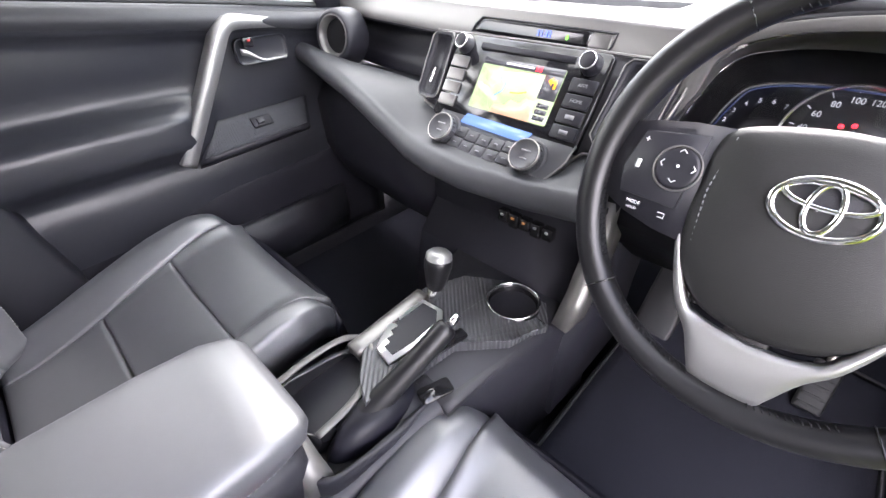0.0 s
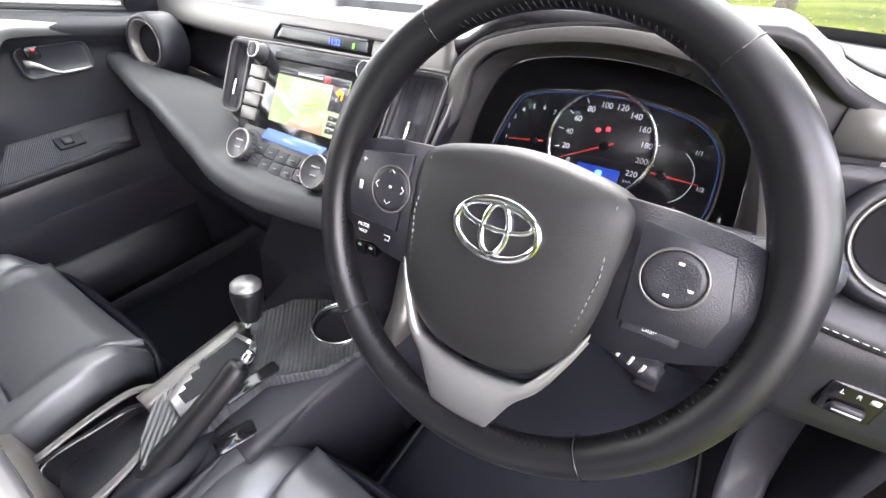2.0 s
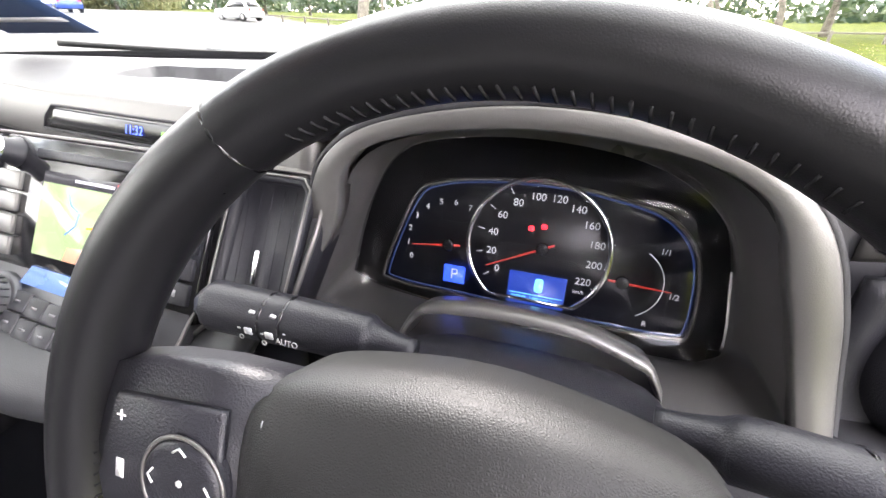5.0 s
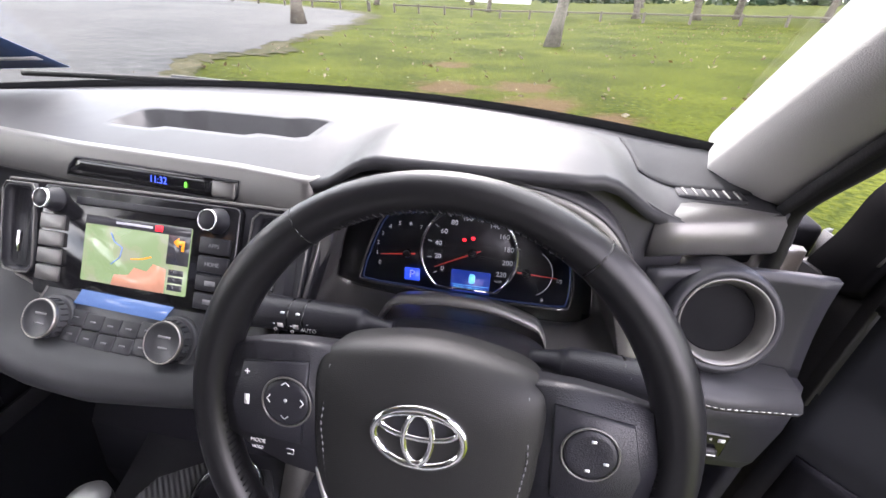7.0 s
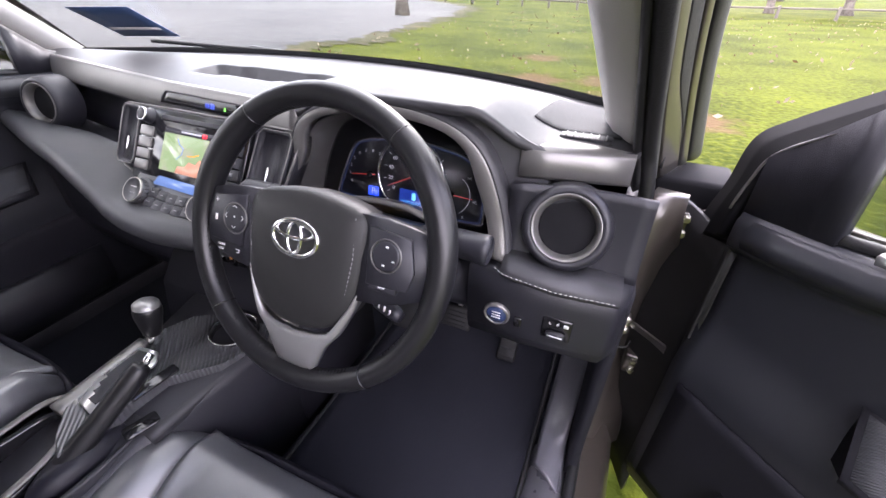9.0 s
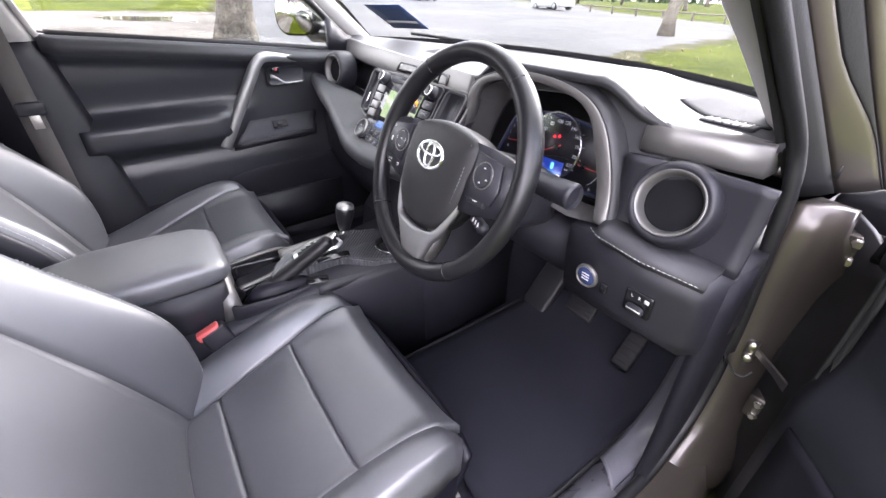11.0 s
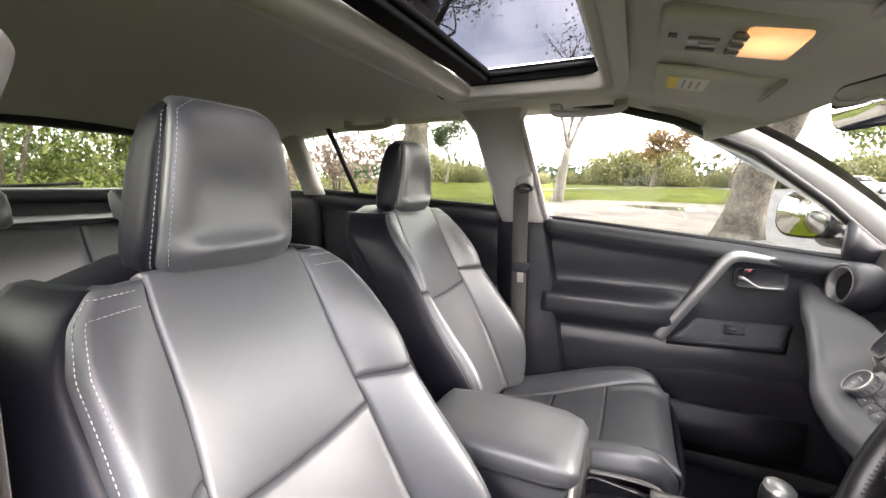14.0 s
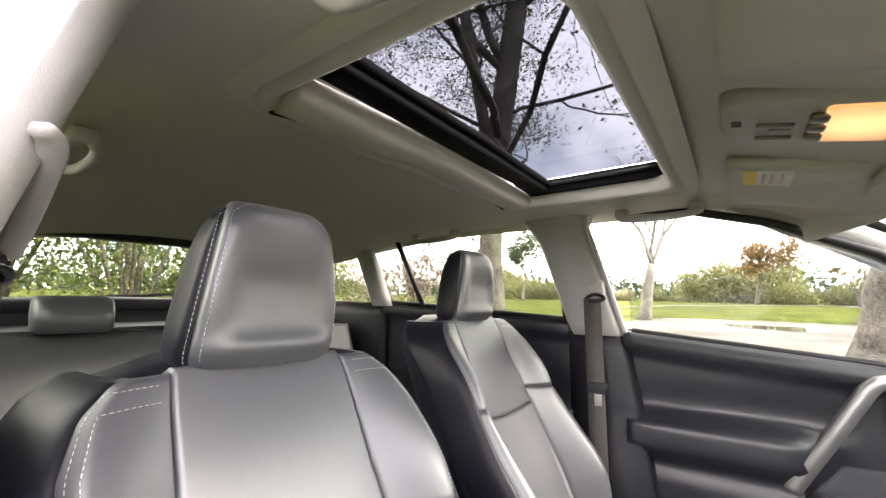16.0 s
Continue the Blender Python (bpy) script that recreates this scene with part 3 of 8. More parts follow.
    part("window_seal", tube([edge(u, True) + Vector((0, 0, 0.004)) for u in np.linspace(0, 1, 20)], 0.009, 6), RUBBER, d)
    top = [edge(u, False) + Vector((s * 0.006, 0, 0.012)) for u in np.linspace(0, 1, 30)]
    if own:
        rim_in = spline([(0.702, 0.376, 0.99), (0.70, 0.373, 1.031), (0.70, 0.363, 1.081), (0.70, 0.345, 1.121), (0.695, 0.275, 1.176), (0.685, 0.16, 1.262), (0.665, 0.0, 1.375), (0.635, -0.19, 1.475), (0.615, -0.4, 1.525), (0.61, -0.57, 1.535)], 50)
        rim_out = spline([(0.76, 0.462, 0.93), (0.76, 0.450, 0.99), (0.76, 0.437, 1.04), (0.758, 0.424, 1.112), (0.752, 0.380, 1.153), (0.745, 0.300, 1.208), (0.735, 0.18, 1.288), (0.715, 0.02, 1.40), (0.685, -0.17, 1.50), (0.665, -0.38, 1.555), (0.66, -0.57, 1.565)], 50)
        part("window_frame", loft([[p + Vector((0.012, 0, -0.012)), p, p.lerp(q, 0.16) + Vector((-0.006, 0, 0.002)), p.lerp(q, 0.30) + Vector((0.004, 0, -0.004)), p.lerp(q, 0.5) + Vector((-0.004, 0, 0.004)), p.lerp(q, 0.72) + Vector((0.006, 0, -0.004)), q, q + Vector((0.025, 0.0, -0.006)), p + Vector((0.05, 0, -0.03))] for p, q in zip(rim_in, rim_out)]), BLACKOUT, d, "wide black window frame with rubber seals")
        part("frame_bead", tube([p.lerp(q, 0.12) + Vector((-0.009, 0, 0.002)) for p, q in list(zip(rim_in, rim_out))[6:]], 0.0018, 6), SATIN, d, "thin bright bead along the frame")
    else:
        part("window_frame", tube(top[1:] + [edge(1, True)], 0.012, 8), RUBBER, d, "slim window frame")
    if not rear:
        sail = [(y, sill_z(y), top_z(y) + 0.012) for y in ((0.232, 0.26, 0.30, 0.345) if s < 0 else (0.255, 0.28, 0.31, 0.335, 0.362))]
        part("sail_panel", loft([[(s * (side_x(zb) - 0.004), y, zb - 0.01), (s * (side_x(zt) - 0.004), y, zt), (s * (side_x(zt) + 0.02), y, zt), (s * (side_x(zb) + 0.02), y, zb - 0.01)] for y, zb, zt in sail]), PLASTIC, d, "black triangular sail panel")
    # outer skin
    part("outer_skin", sheet(lambda u, v: (s * (0.83 + 0.05 * math.sin(math.pi * min(1, v * 1.1))) - s * 0.07 * smooth_step(0.8, 1, v), lerp(y0, y1, u), lerp(0.36, sill_z(lerp(y0, y1, u)) + 0.005, v)), 8, 16, 0.02, way=(-s, 0, 0)), PAINT, d, "bronze painted outer skin")
    part("bottom_edge", block(min(s * 0.70, s * 0.85), max(s * 0.70, s * 0.85), y0, y1, 0.38, 0.44, 0.006), PAINT, d)
    ahead = 0.10 if own else 0.0
    part("shut_face", sheet(lambda u, v: (s * lerp(0.70, 0.86, u), y1 + 0.002 + ahead * smooth_step(0, 0.7, u), lerp(0.4, sill_z(y1) - 0.04 * u, v)), 4, 12, 0.006, way=(0, -1, 0)), RUBBER, d, "black front shut face")
    part("shut_face", sheet(lambda u, v: (s * lerp(0.70, 0.86, u), y0 - 0.002, lerp(0.4, sill_z(y0), v)), 4, 12, 0.006, way=(0, 1, 0)), PAINT, d, "painted rear shut face")
    return under(d)


door_p = door("door_front_passenger", "closed passenger door with black trim and silver strap", -1, -0.575, 0.36)
door_r = door("door_rear_passenger", "closed rear door with black trim", -1, -1.62, -0.74, True)
door_rd = door("door_rear_driver", "closed rear door behind the driver", 1, -1.62, -0.74, True)
door_d = door("door_front_driver", "driver's door standing open, black inner trim", 1, -0.575, 0.36)
HINGE = Vector((0.905, 0.262, 0))
swing = Matrix.Translation(HINGE) @ pose(0, 0, 0, 0, 0, 46) @ Matrix.Translation((-0.70, -0.36, 0))
door_d.matrix_basis = swing @ Matrix.Translation(door_d.location)

# belt pillars between the doors, and rear quarters
for s, nm in ((-1, "pillar_middle_passenger"), (1, "pillar_middle_driver")):
    rings = []
    for z in np.linspace(1.155, 1.55, 14):
        f = lerp(-0.572, -0.665, (z - 1.155) / 0.39)
        r = lerp(-0.745, -0.835, (z - 1.155) / 0.39) - 0.04 * smooth_step(1.45, 1.56, z)
        f += 0.05 * smooth_step(1.46, 1.57, z)
        x = side_x(z) + (0.035 if s > 0 else 0.0)
        f, r = (f - 0.02, r - 0.02) if s > 0 else (f, r)
        rings.append([(s * x, f, z), (s * (x - 0.030), f - 0.022, z), (s * (x - 0.034), (f + r) / 2, z), (s * (x - 0.030), r + 0.02, z), (s * x, r, z), (s * (x + 0.05), (f + r) / 2, z)])
    pil = thing(nm, "pale grey belt pillar with a black foot", "pillar", (s * 0.68, -0.65, 1.2), kind="structure")
    part("upper_trim", loft(rings), PILLAR, pil)
    rings = []
    for z in np.linspace(0.42, 1.165, 14):
        f = lerp(-0.44, -0.572, (z - 0.42) / 0.745)
        r = -0.745
        x = 0.695 - 0.02 * smooth_step(0.9, 0.7, z) + (0.045 if s > 0 else 0)
        f, r = (f - 0.06, r - 0.04) if s > 0 else (f, r)
        rings.append([(s * (x + 0.02), f, z), (s * (x - 0.02), f - 0.02, z), (s * (x - 0.026), (f + r) / 2, z), (s * (x - 0.02), r, z), (s * (x + 0.06), (f + r) / 2, z)])
    part("lower_trim", loft(rings), PLASTIC, pil, "black plastic foot of the pillar")
    if s < 0:
        part("edge_seal", tube([(s * (side_x(z) - 0.004), lerp(-0.574, -0.664, (z - 1.165) / 0.385), z) for z in np.linspace(1.165, 1.53, 16)], 0.009, 6), PILLAR, pil)
    under(pil)
    if s > 0:
        guide = part("slide_cover", tube(spline([(0.662, -0.640, 1.362), (0.650, -0.652, 1.355), (0.648, -0.675, 1.337), (0.648, -0.727, 1.303), (0.65, -0.75, 1.285)], 20), [0.002, 0.005] + [0.009] * 19, 10, flat=0.7), PILLAR, pil, "pale raised belt slide cover")
        part("edge_seal", tube([(side_x(z) + 0.037, lerp(-0.572, -0.665, (z - 1.155) / 0.39) - 0.014 + 0.05 * smooth_step(1.46, 1.57, z), z) for z in np.linspace(1.16, 1.54, 18)], 0.012, 8), RUBBER, pil, "black rubber door seal along the pillar")
        for c in pil.children[-2:]:
            c.matrix_parent_inverse = Matrix.Translation(pil.location).inverted()
    # seat belt of the front seat
    sb = thing("seat_belt", "black seat belt hanging beside the pillar", "seat belt", (s * 0.62, -0.64, 1.25))
    part("anchor", block(s * 0.645 - 0.02, s * 0.645 + 0.02, -0.675, -0.615, 1.275, 1.33, 0.012, 3), PILLAR, sb, "pale belt guide cover")
    part("loop", tube(spline([(s * 0.615, -0.665, 1.272), (s * 0.607, -0.64, 1.262), (s * 0.612, -0.61, 1.272), (s * 0.622, -0.64, 1.285)], 20, True), 0.006, 6, True), GLOSSY, sb)
    part("webbing", sheet(lambda u, v: (s * lerp(0.607, 0.622, v), lerp(-0.672, -0.620, u), lerp(1.272, 0.55, v)), 2, 10, 0.0015), WEB, sb)
    part("tongue", block(s * 0.612 - 0.008, s * 0.612 + 0.008, -0.672, -0.610, 0.985, 1.02, 0.006), PLASTIC, sb, "black belt tongue with steel tip")
    part("tongue_tip", block(s * 0.612 - 0.0015, s * 0.612 + 0.0015, -0.652, -0.630, 0.950, 0.987, 0.001), STEEL, sb)
    under(sb)
    if s > 0:
        sb.location = sb.location + Vector((0.05, -0.07, 0))
    # rear quarter and cargo side
    q = thing("quarter_trim_passenger" if s < 0 else "quarter_trim_driver", "dark rear quarter trim with a pale upper pillar", "side trim", (s * 0.66, -1.85, 1.1), kind="structure")
    part("lower_trim", sheet(lambda u, v: (s * (0.69 - 0.05 * math.sin(math.pi * u) ** 2 * 0.4), lerp(-2.2, -1.6, u), lerp(0.5, belt(lerp(-2.2, -1.6, u)), v)), 12, 12, 0.03, way=(s, 0, 0)), PLASTIC, q, "black cargo side trim")
    rings = []
    for z in np.linspace(1.24, 1.56, 8):
        y = lerp(-1.575, -1.64, (z - 1.24) / 0.32)
        x = side_x(z)
        rings.append([(s * x, y + 0.035, z), (s * (x - 0.03), y + 0.02, z), (s * (x - 0.03), y - 0.06, z), (s * x, y - 0.09, z), (s * (x + 0.04), y, z)])
    part("upper_trim", loft(rings), PILLAR, q, "pale grey upper trim")
    rings = []
    for z in np.linspace(1.22, 1.52, 8):
        y = lerp(-2.14, -2.0, (z - 1.22) / 0.3)
        x = side_x(z) - 0.03
        rings.append([(s * (x + 0.02), y + 0.12, z), (s * (x - 0.03), y + 0.08, z), (s * (x - 0.05), y - 0.06, z), (s * (x + 0.04), y - 0.08, z)])
    part("tail_trim", loft(rings), PILLAR, q, "pale grey tail pillar trim")
    qp = part("quarter_pane", sheet(lambda u, v: (s * (side_x(lerp(belt(lerp(-2.1, -1.62, u)), window_top(lerp(-2.1, -1.62, u)), v)) + 0.02), lerp(-2.1, -1.62, u), lerp(belt(lerp(-2.1, -1.62, u)), window_top(lerp(-2.1, -1.62, u)), v)), 8, 6, 0.004, way=(s, 0, 0)), GLASS_REAR, q, "rear quarter window")
    qp.visible_shadow = False
    under(q)
    part("division_bar", tube([(s * (side_x(1.25) - 0.004), -1.362, 1.245), (s * (side_x(1.54) - 0.004), -1.452, 1.54)], 0.011, 8), RUBBER, door_r if s < 0 else door_rd, "black window division bar").matrix_parent_inverse = Matrix.Translation((door_r if s < 0 else door_rd).location).inverted()

tg = thing("tailgate", "closed tailgate with its rear window", "tailgate", (0, -2.15, 1.2))
part("lower_panel", sheet(lambda u, v: (lerp(-0.66, 0.66, u), lerp(-2.24, -2.16, v), lerp(0.55, 1.235, v)), 12, 8, 0.04, way=(0, -1, 0)), PLASTIC, tg, "black lower trim")
part("frame", tube(spline([(-0.60, -2.17, 1.245), (-0.2, -2.18, 1.238), (0.2, -2.18, 1.238), (0.60, -2.17, 1.245), (0.575, -2.08, 1.42), (0.52, -2.06, 1.475), (0.2, -2.05, 1.49), (-0.2, -2.05, 1.49), (-0.52, -2.06, 1.475), (-0.575, -2.08, 1.42)], 60, True), 0.03, 8, True), PLASTIC, tg, "dark window frame")
pn = part("pane", sheet(lambda u, v: (lerp(-0.6, 0.6, u) * lerp(1, 0.93, v), lerp(-2.19, -2.07, v), lerp(1.235, 1.50, v)), 10, 6, 0.004, way=(0, -1, 0)), GLASS_REAR, tg, "tinted rear window")
pn.visible_shadow = False
part("wiper", tube([(0.25, -2.225, 1.262), (-0.1, -2.225, 1.285)], 0.007, 6), RUBBER, tg, "black rear wiper")
under(tg)
tagged(part("parcel_shelf", sheet(lambda u, v: (lerp(-0.62, 0.62, u), lerp(-2.14, -1.78, v), 1.165 + 0.01 * math.sin(math.pi * u)), 6, 6, 0.02, way=(0, 0, -1)), PLASTIC), "black roll-out cargo cover", "cargo cover")

# ---------------------------------------------------------------- seats
def back_y(x, z):
    """Front face of the backrest, leaning back, with side bolsters standing forward."""
    y = -0.755 - 0.45 * (z - 1.135) - 0.05 * (z - 0.85) ** 2
    b = smooth_step(0.125, 0.215, abs(x)) * (1 - 0.75 * smooth_step(1.0, 1.17, z))
    y += (0.055 + 0.045 * math.exp(-((z - 0.74) / 0.13) ** 2)) * b
    y += 0.012 * math.cos(min(1, abs(x) / 0.14) * math.pi / 2) * -1
    return y


def back_half(z):
    """Half width of the backrest."""
    return line_at([(0.55, 0.205), (0.64, 0.235), (0.74, 0.256), (0.85, 0.258), (0.94, 0.250), (1.03, 0.250), (1.1, 0.243), (1.14, 0.222), (1.165, 0.190), (1.18, 0.150)], z)


def insert_half(z):
    return line_at([(0.55, 0.15), (0.75, 0.145), (0.92, 0.137), (1.03, 0.126), (1.14, 0.122), (1.2, 0.115)], z)


def cushion_z(x, y):
    z = 0.546 + 0.094 * smooth_step(-0.62, -0.17, y) - 0.02 * smooth_step(-0.16, -0.11, y)
    return z + 0.04 * smooth_step(0.14, 0.215, abs(x)) * (1 - 0.5 * smooth_step(-0.22, -0.10, y)) - 0.008 * math.cos(min(1, abs(x) / 0.15) * math.pi / 2)


def cush_half(y):
    return line_at([(-0.62, 0.215), (-0.45, 0.252), (-0.3, 0.262), (-0.2, 0.258), (-0.15, 0.245), (-0.115, 0.215)], y)


def cush_in(y):
    return line_at([(-0.62, 0.14), (-0.45, 0.155), (-0.28, 0.17), (-0.15, 0.19), (-0.1, 0.2)], y)


def front_seat(name, label, at):
    s = thing(name, label, "car seat", at, "front seats")
    out = Vector((0, 0.91, 0.41))
    # back: core, then the panels
    rings = []
    for z in np.linspace(0.50, 1.182, 26):
        w = back_half(z) - 0.004
        yf, yb = back_y(0, z) - 0.022, back_y(0, z) - 0.125 - 0.015 * math.sin((z - 0.5) / 0.7 * math.pi)
        k = 1 - smooth_step(1.15, 1.185, z) * 0.35
        ring = []
        for a in np.linspace(0, math.tau, 33)[:-1]:
            c, q = math.cos(a), math.sin(a)
            ring.append((w * k * abs(c) ** 0.35 * (1 if c > 0 else -1), lerp(yb, yf, 0.5 + 0.5 * abs(q) ** 0.5 * (1 if q > 0 else -1)), z))
        rings.append(ring)
    back = part("backrest", loft(rings), LEATHER_SIDE, s, "vinyl sides and back, darkened for shade")
    zs = lambda x: 0.925 - 0.012 * (1 - (x / 0.137) ** 2)

    def up_c(u, v):
        z = lerp(0, 1, v)
        x0 = lerp(-1, 1, u)
        zz = lerp(zs(x0 * 0.137), 1.178, z)
        x = x0 * insert_half(zz)
        return x, back_y(x, zz), zz

    def lo_c(u, v):
        x0 = lerp(-1, 1, u)
        zz = lerp(0.56, zs(x0 * 0.137), v)
        x = x0 * insert_half(zz)
        return x, back_y(x, zz), zz
    part("upper_panel", pad(up_c, out, 22, 26, 0.012, 0.016, 0.09), LEATHER, back, "grey-black leather upper panel")
    part("lower_panel", pad(lo_c, out, 22, 24, 0.016, 0.016, 0.09), LEATHER, back, "grey-black leather lower panel")
    thread = bmesh.new()
    for sx in (-1, 1):
        def bol(z0, z1):
            def f(u, v):
                zz = lerp(z0, z1, v)
                x = lerp(insert_half(zz), lerp(insert_half(zz), back_half(zz), 0.82), u)
                y = back_y(x, zz) - 0.014 * smooth_step(0.75, 1.0, u) ** 2
                return sx * x, y, zz
            return f

        def flank(u, v):
            zz = lerp(0.56, 1.168, v)
            xi = lerp(insert_half(zz), back_half(zz), 0.82)
            a = u * math.pi / 2
            return sx * (xi + (back_half(zz) - xi + 0.008) * math.sin(a)), back_y(xi, zz) - 0.010 - 0.115 * (1 - math.cos(a)), zz
        part("flank", sheet(flank, 12, 30, 0.02, way=(-sx, -0.3, 0)), LEATHER_SIDE, back, "vinyl flank, darkened for its shade")
        part("bolster", pad(bol(0.56, 0.965), out, 14, 22, 0.015, 0.013, 0.12, 0.05), LEATHER, back, "leather side bolster")
        part("shoulder", pad(bol(0.965, 1.172), out, 14, 16, 0.010, 0.012, 0.12, 0.05), LEATHER, back, "leather shoulder panel")
        lower, upper = swell(bol(0.56, 0.965), out, 0.015, 0.013, 0.12), swell(bol(0.965, 1.172), out, 0.010, 0.012, 0.12)
        for e_ in (0.93, 0.85):
            stitches([lower(e_, v) + out * 0.0012 for v in np.linspace(0.1, 0.94, 50)], bm=thread)
            stitches([upper(e_, v) + out * 0.0012 for v in np.linspace(0.06, e_ + 0.01, 24)] + [upper(u, e_ + 0.01) + out * 0.0012 for u in np.linspace(e_ - 0.04, 0.14, 24)], bm=thread)
    part("stitching", thread, STITCH, back, "pale double stitching")
    # headrest: shade-darkened core, then the leather front that rolls over its top
    hr = []
    for dz, w, dpt in ((0.0, 0.075, 0.024), (0.005, 0.098, 0.036), (0.014, 0.110, 0.042), (0.03, 0.113, 0.045), (0.055, 0.110, 0.047), (0.08, 0.106, 0.047), (0.105, 0.101, 0.046), (0.13, 0.096, 0.044), (0.15, 0.090, 0.042), (0.168, 0.083, 0.038), (0.181, 0.074, 0.032), (0.190, 0.062, 0.024), (0.195, 0.044, 0.013)):
        z = 1.162 + dz * 1.12
        yc = -0.805 + 0.08 * (z - 1.168)
        ring = []
        for a in np.linspace(0, math.tau, 49)[:-1]:
            c, q = math.cos(a), math.sin(a)
            x = w * abs(c) ** 0.45 * (1 if c > 0 else -1)
            y = (dpt + (-0.021 if q > 0 else 0.022)) * abs(q) ** 0.6 * (1 if q > 0 else -1)
            ring.append((x, yc + y, z))
        hr.append(ring)
    head = part("headrest", loft(hr), LEATHER_SIDE, s, "black leather headrest, its sides darkened for shade")
    vs_ = (0.0, 0.08, 0.35, 0.58, 0.74, 0.86, 0.94, 1.0)
    prof = [np.interp(np.linspace(0, 1, 33), vs_, q) for q in ((0.004, 0.018, 0.075, 0.125, 0.160, 0.185, 0.194, 0.197), (0.030, 0.042, 0.047, 0.045, 0.040, 0.027, 0.010, -0.006), (0.090, 0.101, 0.096, 0.088, 0.081, 0.072, 0.063, 0.054))]
    prof = [np.convolve(np.pad(q, 2, "edge"), [0.1, 0.2, 0.4, 0.2, 0.1], "valid") for q in prof]

    def face(u, v):
        dz, dy, w = [float(np.interp(v, np.linspace(0, 1, 33), q)) for q in prof]
        a = 2 * u - 1
        z = 1.162 + dz * 1.12
        y = -0.805 + 0.08 * (z - 1.168) + dy - 0.014 * abs(a) ** 4
        y -= 0.017 * math.exp(-((dz - 0.092) / 0.052) ** 2) * math.exp(-(a / 0.72) ** 6) - 0.010 * math.exp(-((dz - 0.028) / 0.014) ** 2) * math.exp(-(a / 0.8) ** 6)
        return a * w, y, z
    part("front_panel", pad(face, (0, 0.93, 0.36), 20, 24, 0.003, 0.008, 0.06, 0.016), LEATHER, head, "grey-black leather front")
    g = swell(face, (0, 0.93, 0.36), 0.003, 0.008, 0.06)
    thread = bmesh.new()
    for e_, o_ in ((0.028, 0.0), (-0.03, 0.006)):
        loop = [(e_, v) for v in np.linspace(0.05, 0.82, 40)] + [(lerp(e_, 0.16, k), lerp(0.82, 0.93 - e_ * 0.6, k)) for k in np.linspace(0.1, 1, 8)] + [(u, 0.93 - e_ * 0.6) for u in np.linspace(0.2, 0.8, 24)]
        loop += [(1 - u, v) for u, v in loop[47::-1]]
        stitches([(g(u, v) if e_ > 0 else Vector(face(u, v)) - Vector((0, 0.008, 0.003))) + Vector((0, 0.0016, 0.0012)) for u, v in loop], bm=thread)
    part("stitching", thread, STITCH, head, "pale double stitching")
    for sx in (-0.055, 0.055):
        part("post", tube([(sx, -0.81, 1.10), (sx, -0.805, 1.18)], 0.006, 8), CHROME, s, "chrome headrest post")
    # cushion: core, then panels
    rings = []
    for y in np.linspace(-0.66, -0.098, 22):
        w = cush_half(y) - 0.006
        zt, zb = cushion_z(0, y) - 0.020, 0.45
        front = smooth_step(-0.17, -0.095, y)
        zt -= 0.035 * front ** 2
        zb += 0.04 * front
        ring = []
        for a in np.linspace(0, math.tau, 33)[:-1]:
            c, q = math.cos(a), math.sin(a)
            ring.append((w * abs(c) ** 0.3 * (1 if c > 0 else -1), y, lerp(zb, zt, 0.5 + 0.5 * abs(q) ** 0.35 * (1 if q > 0 else -1))))
        rings.append(ring)
    cush = part("cushion", loft(rings), LEATHER_SIDE, s, "vinyl sides, darkened for shade")

    def mid(y0, y1):
        def f(u, v):
            y = lerp(y0, y1, v)
            x = lerp(-1, 1, u) * cush_in(y)
            return x, y, cushion_z(x, y)
        return f
    part("rear_panel", pad(mid(-0.62, -0.44), (0, 0, 1), 18, 12, 0.011, 0.014, 0.1), LEATHER, cush)
    part("middle_panel", pad(mid(-0.44, -0.285), (0, 0, 1), 18, 12, 0.012, 0.014, 0.1), LEATHER, cush)
    part("front_panel", pad(mid(-0.285, -0.112), (0, 0, 1), 18, 14, 0.011, 0.014, 0.1), LEATHER, cush)
    thread = bmesh.new()
    for sx in (-1, 1):
        def side(u, v):
            y = lerp(-0.62, -0.118, v)
            x = lerp(cush_in(y), cush_half(y), u)
            return sx * x, y, cushion_z(x, y) - 0.028 * smooth_step(0.72, 1, u) ** 2 - 0.02 * smooth_step(0.88, 1, v) ** 2
        part("bolster", pad(side, (0, 0, 1), 14, 26, 0.008, 0.012, 0.1, 0.04), LEATHER, cush, "leather thigh bolster")
        stitches([(sx * (cush_half(y) - 0.018), y, cushion_z(cush_half(y), y) - 0.013) for y in np.linspace(-0.55, -0.16, 40)], bm=thread)
    part("stitching", thread, STITCH, cush)
    part("front_apron", sheet(lambda u, v: (lerp(-0.235, 0.235, u) * (1 - 0.04 * v), -0.093 - 0.02 * (2 * u - 1) ** 4 - 0.035 * v, lerp(0.60, 0.455, v)), 14, 8, 0.012, way=(0, -1, 0)), LEATHER_SIDE, cush, "vinyl front apron, darkened for shade")
    part("side_shield", loft([[(0.252, y, z0), (0.268, y, z0 + 0.02), (0.268, y, z1 - 0.02), (0.256, y, z1)] for y, z0, z1 in ((-0.72, 0.45, 0.56), (-0.5, 0.43, 0.57), (-0.25, 0.43, 0.55), (-0.16, 0.45, 0.53))]), PLASTIC, s, "black plastic side shield")
    for sx in (-0.2, 0.2):
        part("rail", block(sx - 0.02, sx + 0.02, -0.75, -0.12, 0.405, 0.455, 0.004), STEEL, s, "steel seat rail")
    return s


